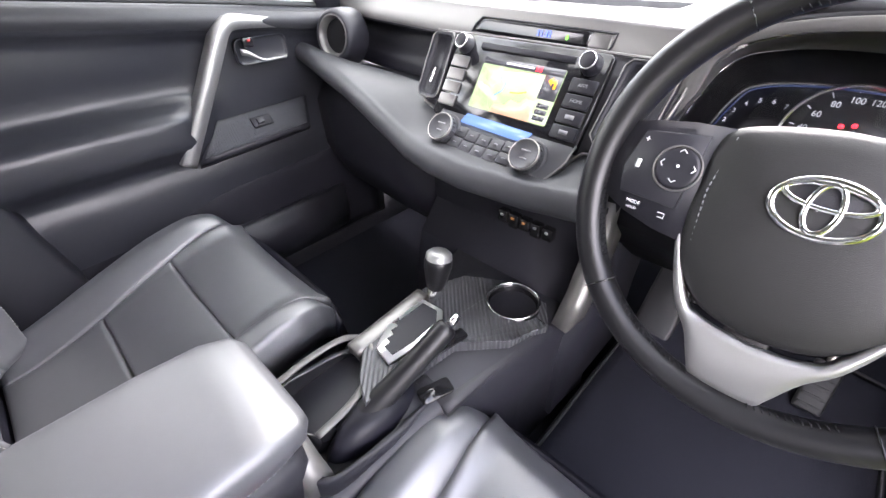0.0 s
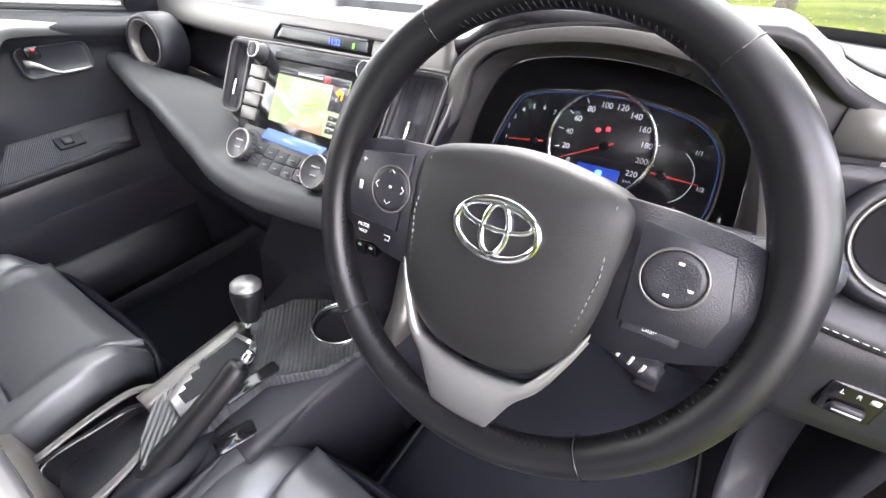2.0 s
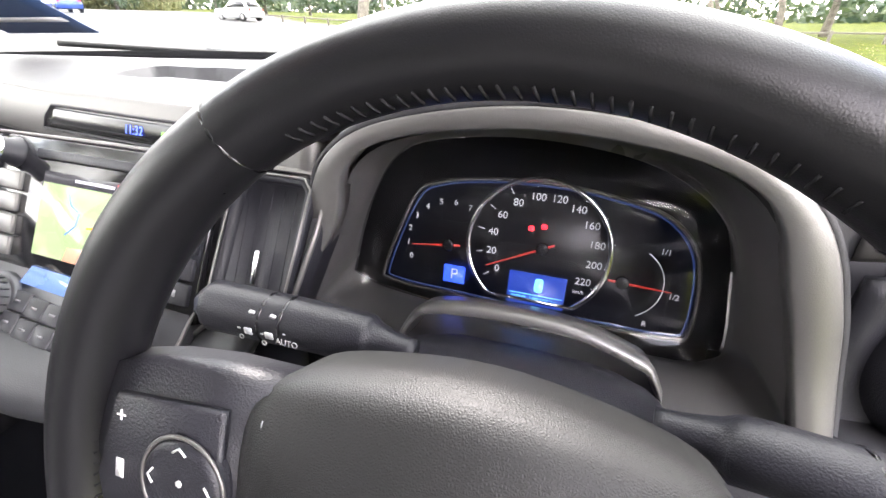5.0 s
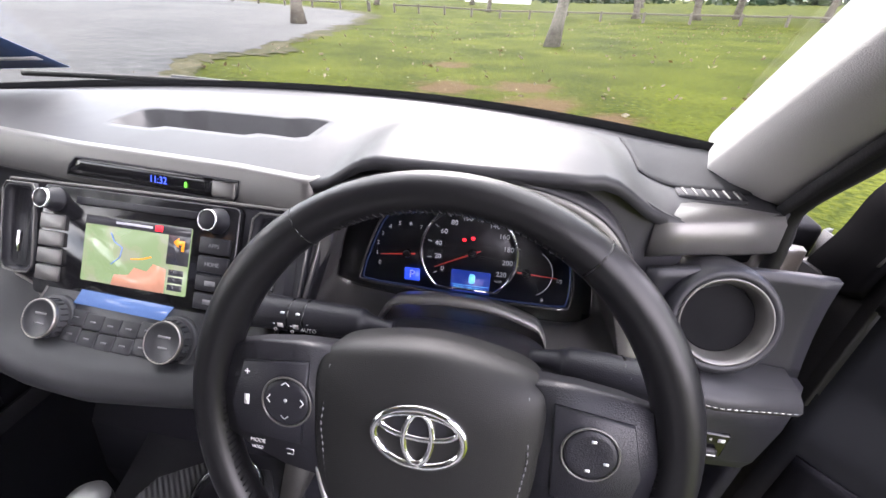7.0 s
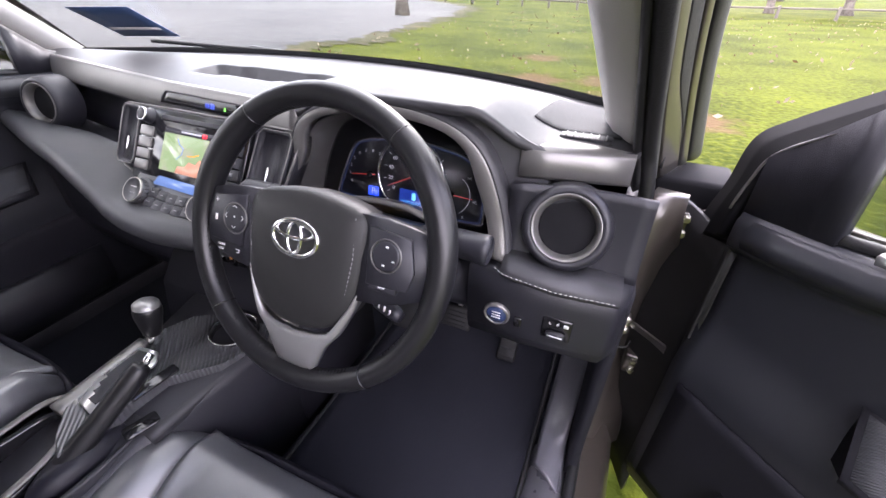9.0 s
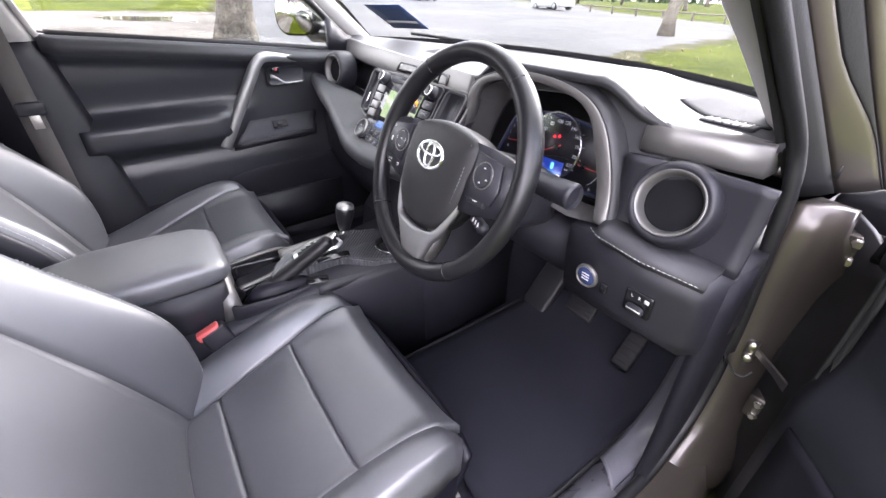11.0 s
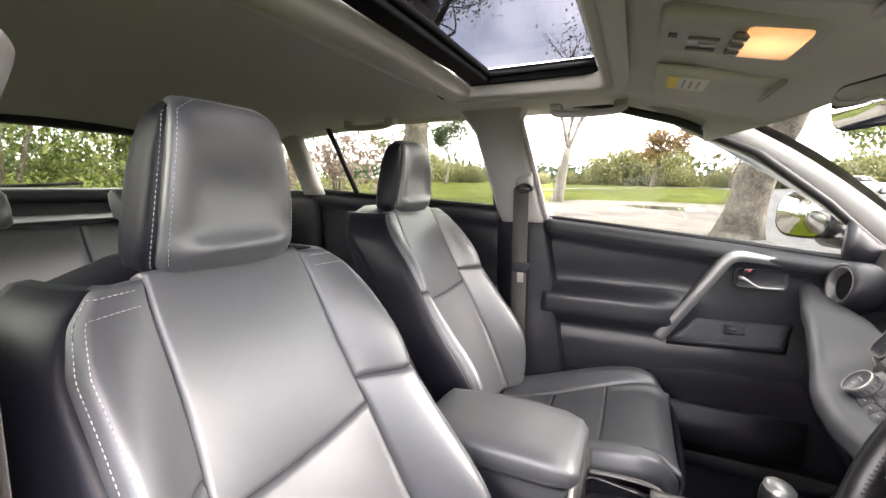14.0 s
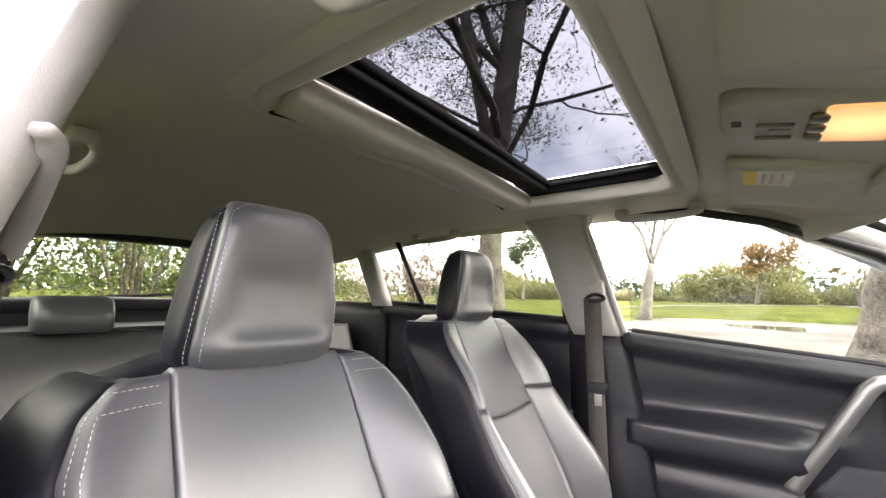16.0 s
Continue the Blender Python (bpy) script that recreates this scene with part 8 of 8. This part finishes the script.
BARK_PALE = ground_mat("pale bark", (0.09, 0.08, 0.068), (0.25, 0.23, 0.20), 0.9, 18, 3.0, 0.8)


def leaf_mat(name, a, b):
    m = bpy.data.materials.new(name)
    m.use_nodes = True
    n, l = m.node_tree.nodes, m.node_tree.links
    r = n.new("ShaderNodeValToRGB")
    r.color_ramp.elements[0].color, r.color_ramp.elements[1].color = (*a, 1), (*b, 1)
    l.new(n.new("ShaderNodeNewGeometry").outputs["Random Per Island"], r.inputs["Fac"])
    bs = n["Principled BSDF"]
    bs.inputs["Roughness"].default_value = 0.6
    l.new(r.outputs["Color"], bs.inputs["Base Color"])
    tr = n.new("ShaderNodeBsdfTranslucent")
    l.new(r.outputs["Color"], tr.inputs["Color"])
    mix = n.new("ShaderNodeMixShader")
    mix.inputs[0].default_value = 0.35
    l.new(bs.outputs[0], mix.inputs[1])
    l.new(tr.outputs[0], mix.inputs[2])
    l.new(mix.outputs[0], n["Material Output"].inputs["Surface"])
    return m


LEAF = leaf_mat("green leaves", (0.04, 0.07, 0.012), (0.17, 0.18, 0.045))
LEAF_DARK = leaf_mat("dark needles", (0.012, 0.03, 0.012), (0.05, 0.07, 0.025))
LEAF_RUST = leaf_mat("rusty leaves", (0.10, 0.05, 0.02), (0.20, 0.13, 0.04))
TWIG = leaf_mat("bare twigs", (0.10, 0.07, 0.06), (0.20, 0.14, 0.12))


def leaves_at(spots, size, per, spread, rnd):
    """Small leaf blades strewn round the given spots, as one list of faces."""
    v, f = [], []
    for p in spots:
        for _ in range(per):
            c = p + Vector((rnd.gauss(0, spread), rnd.gauss(0, spread), rnd.gauss(0, spread * 0.8)))
            a = Vector((rnd.gauss(0, 1), rnd.gauss(0, 1), rnd.gauss(0, 1))).normalized()
            b = a.cross(Vector((rnd.gauss(0, 1), rnd.gauss(0, 1), rnd.gauss(0, 1)))).normalized()
            s = size * rnd.uniform(0.6, 1.4)
            k = len(v)
            v += [c - a * s, c + b * s * 0.5, c + a * s, c - b * s * 0.5]
            f.append((k, k + 1, k + 2, k + 3))
    me = bpy.data.meshes.new("crown")
    me.from_pydata(v, [], f)
    return me


def tree(name, label, at, height, r0, seed, leaf=None, leaf_size=0.12, per=5, spread=0.4, depth=4, lean=(0, 0), fork=0.35, bark=None, thin=0.62, turn=0, wander=0.13, low=None):
    """A tapered trunk that forks into limbs and twigs, with a crown of small leaves."""
    rnd = random.Random(seed)
    t = thing(name, label, "tree", (at[0], at[1], land(*at) - 0.05))
    t.rotation_euler = (0, 0, radians(turn))
    trunk, limbs, tips = bmesh.new(), bmesh.new(), []

    def grow(p, d, length, r, level):
        pts, rad = [p], [r * (1.35 if level == 0 else 1.0)]
        n = 6 if level == 0 else 4
        q = p
        for k in range(n):
            w_ = 0.13 if level else wander
            d = (d + Vector((rnd.gauss(0, w_), rnd.gauss(0, w_), rnd.gauss(0, 0.08) + (0.04 if level else 0)))).normalized()
            q = q + d * (length / n)
            pts.append(q)
            rad.append(lerp(r, r * thin, (k + 1) / n))
            if level and level < depth and k >= 1 and rnd.random() < 0.55:
                side = Vector((rnd.gauss(0, 1), rnd.gauss(0, 1), rnd.gauss(0.25, 0.5))).normalized()
                grow(q, (d * 0.5 + side).normalized(), length * rnd.uniform(0.45, 0.7), rad[-1] * rnd.uniform(0.4, 0.6), level + 1)
            if level == 0 and low and k >= low:
                for _ in range(2):
                    side = Vector((rnd.gauss(0, 1), rnd.gauss(0, 1), rnd.uniform(0.2, 0.9))).normalized()
                    grow(q, side, height * rnd.uniform(0.2, 0.32), rad[-1] * rnd.uniform(0.3, 0.5), 2)
            if level >= depth - 1:
                tips.append(q)
        tube(pts, rad, 12 if level == 0 else (7 if level < 3 else 4), bm=trunk if level == 0 else limbs)
        if level < depth:
            for _ in range(rnd.randint(2, 3) if level else rnd.randint(3, 4)):
                side = Vector((rnd.gauss(0, 1), rnd.gauss(0, 1), rnd.gauss(0.1, 0.3))).normalized()
                grow(q, (d + side * rnd.uniform(0.5, 1.0)).normalized(), length * rnd.uniform(0.55, 0.8) if level else height * rnd.uniform(0.28, 0.4), rad[-1] * rnd.uniform(0.55, 0.8), level + 1)
    grow(Vector((0, 0, 0)), Vector((lean[0], lean[1], 1)).normalized(), height * fork, r0, 0)
    part("trunk", trunk, bark or BARK, t, "rough grey bark trunk")
    part("limb", limbs, bark or BARK, t, "spreading bare limbs", kind="stuff")
    if leaf:
        me = leaves_at(tips, leaf_size, per, spread, rnd)
        me.materials.append(leaf)
        cr = new("crown", me)
        cr.parent = t
        tagged(cr, kind="stuff")
    return t


def conifer(name, label, at, height, seed):
    rnd = random.Random(seed)
    t = thing(name, label, "tree", (at[0], at[1], land(*at) - 0.05))
    part("trunk", tube([(0, 0, 0), (0.05, 0, height * 0.5), (0, 0, height)], [height * 0.028, height * 0.018, 0.02], 8), BARK, t)
    spots = []
    for k in range(int(height * 16)):
        z = height * rnd.uniform(0.12, 0.99)
        r = (height - z) * 0.30 * rnd.uniform(0.3, 1.1) * (1 + 0.4 * math.sin(z * 2.1 + seed))
        a = rnd.uniform(0, math.tau)
        spots.append(Vector((r * math.cos(a), r * math.sin(a), z - r * 0.2)))
    me = leaves_at(spots, height * 0.028, 9, height * 0.03, rnd)
    me.materials.append(LEAF_DARK)
    cr = new("crown", me)
    cr.parent = t
    tagged(cr, kind="stuff")
    return t


def shrub(name, label, at, w, h, seed, leaf, n=120, size=0.14, per=9):
    rnd = random.Random(seed)
    t = thing(name, label, "shrub", (at[0], at[1], land(*at) - 0.05))
    bm = bmesh.new()
    spots = []
    for k in range(9):
        a = rnd.uniform(0, math.tau)
        q = Vector((w * 0.6 * rnd.random() * math.cos(a), w * 0.6 * rnd.random() * math.sin(a), h * rnd.uniform(0.5, 0.9)))
        tube([(0, 0, 0), q * 0.5 + Vector((0, 0, 0.1)), q], [0.05, 0.035, 0.015], 5, bm=bm)
    part("stem", bm, BARK, t, kind="stuff")
    lobes = [(Vector((rnd.uniform(-w, w) * 0.7, rnd.uniform(-w, w) * 0.7, h * rnd.uniform(0.25, 0.75))), rnd.uniform(0.3, 0.55)) for _ in range(9)]
    for _ in range(n):
        c, r = rnd.choice(lobes)
        d = Vector((rnd.gauss(0, 1), rnd.gauss(0, 1), rnd.gauss(0, 0.8))).normalized()
        p = c + d * w * r
        spots.append(Vector((p.x, p.y, max(0.1, p.z))))
    me = leaves_at(spots, size, per, w * 0.09, rnd)
    me.materials.append(leaf)
    cr = new("crown", me)
    cr.parent = t
    tagged(cr, kind="stuff")
    return t


me = leaves_at(litter, 0.05, 1, 0.02, rnd)
me.materials.append(leaf_mat("fallen leaves", (0.08, 0.05, 0.02), (0.22, 0.19, 0.14)))
tagged(new("leaf_litter", me), "fallen leaves strewn over the grass", "leaves", kind="stuff")

# trees on the passenger's side
tree("broad_tree", "thick grey trunk of a tree beside the car park", (-10.8, 2.2), 9, 0.44, 3, LEAF, 0.10, 3, 0.5, 4, (0.04, -0.04), 0.45, bark=BARK_GREY)
tree("tall_tree", "tall bare tree standing close beside the car", (-6.45, -4.0), 15, 0.29, 12, LEAF, 0.045, 2, 0.3, 6, (0.03, -0.05), 0.6, thin=0.75, wander=0.035, low=2, bark=BARK_GREY)
tree("tall_tree", "slender second trunk beside the tall tree", (-6.75, -4.45), 13, 0.16, 15, LEAF, 0.045, 2, 0.3, 6, (0.02, 0.07), 0.55, thin=0.7, wander=0.05, low=2, bark=BARK_GREY)
tree("forked_tree", "half bare forked tree on the lawn", (-22.1, -3.6), 7.5, 0.30, 21, TWIG, 0.08, 1, 0.5, 4, (0.02, 0), 0.38, bark=BARK_PALE)
for k, (x, y, h, sd, lf) in enumerate(((-60, 3, 8, 31, LEAF_RUST), (-62, 12, 9, 32, LEAF_RUST), (-58, -14, 8, 33, LEAF), (-50, -22, 9, 34, LEAF_DARK), (-48, -30, 8, 36, LEAF))):
    tree("park_tree", "small round-headed tree far across the lawn", (x, y), h, 0.22, sd, lf, 0.20, 7, 0.45, 3, (0, 0), 0.35)
shrub("bush", "russet bush behind the rear window", (-17, -14), 3.0, 4.2, 41, TWIG, 160, 0.12, 12)
shrub("bush", "russet bush behind the rear window", (-22, -22), 3.5, 4.5, 42, TWIG, 160, 0.12, 12)
LEAF_OLIVE = leaf_mat("olive leaves", (0.07, 0.085, 0.025), (0.22, 0.21, 0.09))
proto = shrub("hedge_bush", "green hedge bush at the edge of the lawn", (-70, -40), 4.0, 3.2, 45, LEAF_OLIVE, 300, 0.17, 22)
rnd = random.Random(5)
for k in range(24):
    y = -38 + 4.6 * k
    x = -72 + 5 * math.sin(k * 0.7) + rnd.uniform(-2, 2)
    s_ = rnd.uniform(0.45, 1.35)
    o = copy_thing(proto, pose(x, y, land(x, y) - 0.1, 0, 0, rnd.uniform(0, 360)))
    o.scale = (s_, s_, s_ * rnd.uniform(0.8, 1.3))
# foliage behind the car
proto2 = shrub("shrub", "tall leafy shrub behind the car", (0.8, -9.5), 2.3, 4.4, 51, LEAF, 420, 0.045, 30)
for x, y, s_ in ((-2.8, -10.4, 1.1), (3.6, -10.8, 1.2), (-6.0, -12.5, 1.2), (6.8, -12, 1.1), (-1.0, -13, 1.35), (-9.5, -14, 1.2)):
    o = copy_thing(proto2, pose(x, y, land(x, y) - 0.1, 0, 0, rnd.uniform(0, 360)))
    o.scale = (s_, s_, s_)
tree("garden_tree", "slim tree among the shrubs", (1.2, -8.2), 7, 0.10, 61, LEAF, 0.09, 4, 0.35, 4)
# ahead
tree("park_tree", "dark trunked tree on the grass ahead", (-9.0, 18.6), 10, 0.27, 71, LEAF_DARK, 0.12, 2, 0.5, 4, (0, 0), 0.45)
tree("pale_tree", "pale-barked tree on the grass ahead", (1.42, 14.5), 11, 0.20, 72, LEAF, 0.12, 2, 0.5, 4, (0.02, 0), 0.5, bark=BARK_PALE)
pt = tree("park_tree", "bare reddish tree in the row beyond the fence", (9, 38), 8, 0.28, 73, TWIG, 0.16, 3, 0.5, 4, (0, 0), 0.3)
for k, (x, y, s_) in enumerate(((4, 42, 0.9), (13, 37, 1.05), (17, 40, 1.1), (21, 36, 0.95), (26, 42, 1.2), (-3, 47, 0.9), (-16, 52, 1.1), (32, 38, 1.0), (-28, 58, 1.0))):
    o = copy_thing(pt, pose(x, y, land(x, y) - 0.05, 0, 0, 47 * k))
    o.scale = (s_, s_, s_)
for x, y, h, sd in ((-62, 50, 9, 81), (-48, 53, 6, 82), (-44, 58, 9, 83), (-38, 60, 8, 84), (-66, 40, 6, 85)):
    conifer("conifer", "dark spreading conifer beyond the car park", (x, y), h, sd)
for x, y, sd in ((-8.0, 78, 91), (-80, 60, 92), (-86, 36, 93), (20, 85, 94), (45, 70, 95), (-40, 90, 96), (70, 50, 97)):
    tree("far_tree", "leafy tree on the far side of the park", (x, y), 12, 0.4, sd, LEAF, 0.45, 6, 1.0, 3)


# far woods all round
rnd = random.Random(8)
spots = []
for k in range(240):
    a = math.tau * k / 240 + rnd.uniform(-0.02, 0.02)
    d = rnd.uniform(150, 210)
    h = rnd.uniform(4, 11) * (0.7 if 0.3 < (a % math.pi) < 1.2 else 1)
    for _ in range(26):
        spots.append(Vector((d * math.cos(a) + rnd.gauss(0, 4), d * math.sin(a) + rnd.gauss(0, 4), land(d * math.cos(a), 0) * 0.98 + rnd.uniform(0, h))))
me = leaves_at(spots, 1.3, 4, 1.6, rnd)
me.materials.append(LEAF_DARK)
tagged(new("far_woods", me), "line of far woods round the park", "woods", kind="stuff")

# low rail fence ahead
WOOD = material("weathered wood", (0.11, 0.095, 0.08), 0.85, grain=0.6, size=60)
fence = thing("rail_fence", "low weathered wooden rail fence along the park", "fence", (0, 34, 0))
line = [(-30, 36), (-11, 34.3), (-7.5, 35.6), (3, 33), (13, 29.7), (28, 25), (45, 19)]
step = []
for (x0, y0), (x1, y1) in zip(line, line[1:]):
    n = max(1, round(math.hypot(x1 - x0, y1 - y0) / 2.4))
    for k in range(n):
        step.append((lerp(x0, x1, k / n), lerp(y0, y1, k / n)))
step.append(line[-1])
post_mesh = None
for k, (x, y) in enumerate(step):
    z = land(x, y)
    p = part("post", block(-0.07, 0.07, -0.07, 0.07, -0.1, 0.62, 0.01), WOOD, fence) if k == 0 else new("post", post_mesh)
    if k == 0:
        post_mesh = p.data
    p.parent = fence
    p.location = (x, y - 34, z)
    if k and not (-11 <= x < -8.0):
        xa, ya = step[k - 1]
        part("rail", tube([(xa, ya - 34, land(xa, ya) + 0.5), (x, y - 34, z + 0.5)], 0.06, 6), WOOD, fence)
sg = thing("sign_board", "white notice board on a post", "sign", (-11.2, 34.5, land(-11.2, 34.5)))
part("post", tube([(0, 0, -0.1), (0, 0, 1.6)], 0.05, 8), WOOD, sg)
part("board", block(-0.4, 0.4, -0.03, 0.03, 0.75, 1.6, 0.01), material("white board", (0.7, 0.72, 0.7), 0.5), sg, "white board")
wp_ = thing("marker_post", "leaning white marker post in the grass", "post", (7.6, 10.6, 0))
part("post", block(-0.05, 0.05, -0.05, 0.05, -0.1, 1.0, 0.01, m=pose(0, 0, 0, 0, 12, 0)), material("white paint", (0.26, 0.26, 0.25), 0.6), wp_)
part("cross_board", block(-0.25, 0.35, -0.03, 0.03, 0.62, 0.8, 0.01, m=pose(0, 0, 0, 0, 12, 0)), material("white paint board", (0.26, 0.26, 0.25), 0.6), wp_)


def parked_car(label, at, turn, color):
    """A small hatchback, simple but whole."""
    c = thing("parked_car", label, "car", (at[0], at[1], land(*at)), "parked cars")
    c.rotation_euler = (0, 0, radians(turn))
    paint = material("car paint", color, 0.25, metal=0.2, coat=0.6, vary=0.05)
    prof = [(-2.0, 0.30, 0.72), (-1.95, 0.26, 0.88), (-1.0, 0.24, 0.95), (0.9, 0.24, 0.95), (1.9, 0.26, 0.90), (2.02, 0.30, 0.80)]
    part("body", loft([[(-w, y, zb), (-w * 1.02, y, (zb + zt) / 2), (-w * 0.95, y, zt), (w * 0.95, y, zt), (w * 1.02, y, (zb + zt) / 2), (w, y, zb)] for y, zb, zt, w in [(y, zb, zt, 0.78 if abs(y) > 1.9 else 0.86) for y, zb, zt in prof]]), paint, c, "painted body")
    part("roof", loft([[(-0.68, y0, 0.94), (-0.56, y1, 1.46), (0.56, y1, 1.46), (0.68, y0, 0.94)] for y0, y1 in ((-1.85, -1.45), (-0.4, -0.4), (1.0, 0.25))]), paint, c, "painted roof")
    dk = GLOSSY
    for sx in (-1, 1):
        part("side_window", loft([[(sx * 0.675, y0, 1.0), (sx * 0.59, y1, 1.40), (sx * 0.60, y1, 1.40), (sx * 0.685, y0, 1.0)] for y0, y1 in ((-1.5, -1.25), (-0.4, -0.4), (0.75, 0.2))]), dk, c, "dark side window")
        for y in (-1.25, 1.28):
            w_ = part("wheel", lathe([(0.2, -0.1), (0.31, -0.09), (0.31, 0.09), (0.2, 0.1), (0, 0.1)], 20, Matrix.Translation((sx * 0.78, y, 0.31)) @ pose(0, 0, 0, 0, 90 * sx)), RUBBER, c, "black wheel")
            part("hub_cap", lathe([(0.19, 0.102), (0.1, 0.11), (0, 0.11)], 16, Matrix.Translation((sx * 0.78, y, 0.31)) @ pose(0, 0, 0, 0, 90 * sx)), SILVER, w_)
        part("tail_lamp", block(sx * 0.66 - 0.1, sx * 0.66 + 0.1, -2.02, -1.9, 0.72, 0.88, 0.02), material("red lens", (0.3, 0.02, 0.02), 0.2), c, "red tail lamp")
        part("headlamp", block(sx * 0.62 - 0.15, sx * 0.62 + 0.15, 1.85, 2.03, 0.62, 0.76, 0.02), CHROME, c, "clear headlamp")
    part("rear_window", loft([[(-0.6, -1.80, 1.02), (0.6, -1.80, 1.02), (0.6, -1.79, 1.02), (-0.6, -1.79, 1.02)], [(-0.5, -1.50, 1.40), (0.5, -1.50, 1.40), (0.5, -1.49, 1.40), (-0.5, -1.49, 1.40)]]), dk, c, "dark rear window")
    part("front_window", loft([[(-0.62, 0.98, 0.98), (0.62, 0.98, 0.98), (0.62, 0.97, 0.98), (-0.62, 0.97, 0.98)], [(-0.52, 0.33, 1.42), (0.52, 0.33, 1.42), (0.52, 0.32, 1.42), (-0.52, 0.32, 1.42)]]), dk, c, "dark windscreen")
    return c


parked_car("silver hatchback parked at the edge of the grass", (-27.5, 33), 80, (0.5, 0.5, 0.52))
parked_car("white car parked across the car park", (-40, 21), 20, (0.75, 0.75, 0.75))
parked_car("bright blue car parked across the car park", (-39, 27), 70, (0.02, 0.06, 0.35))
parked_car("white car parked across the car park", (-46, 18), 15, (0.75, 0.75, 0.75))
hs = thing("park_building", "low white building beyond the trees", "building", (-6, 120, 0))
part("wall", block(-8, 8, -3, 3, 0, 3.2, 0.02), material("white wall", (0.7, 0.7, 0.68), 0.7), hs, "white wall")
part("roof", loft([[(x, -3.4, 3.2), (x, 0, 4.6), (x, 3.4, 3.2)] for x in (-8.4, 8.4)]), material("grey roof", (0.2, 0.2, 0.22), 0.6), hs, "grey gable roof", smooth=False)
for k in range(4):
    part("window", block(-6.5 + 3.6 * k, -5 + 3.6 * k, -3.05, -2.95, 1.2, 2.1, 0.01), SATIN, hs, "dark window")

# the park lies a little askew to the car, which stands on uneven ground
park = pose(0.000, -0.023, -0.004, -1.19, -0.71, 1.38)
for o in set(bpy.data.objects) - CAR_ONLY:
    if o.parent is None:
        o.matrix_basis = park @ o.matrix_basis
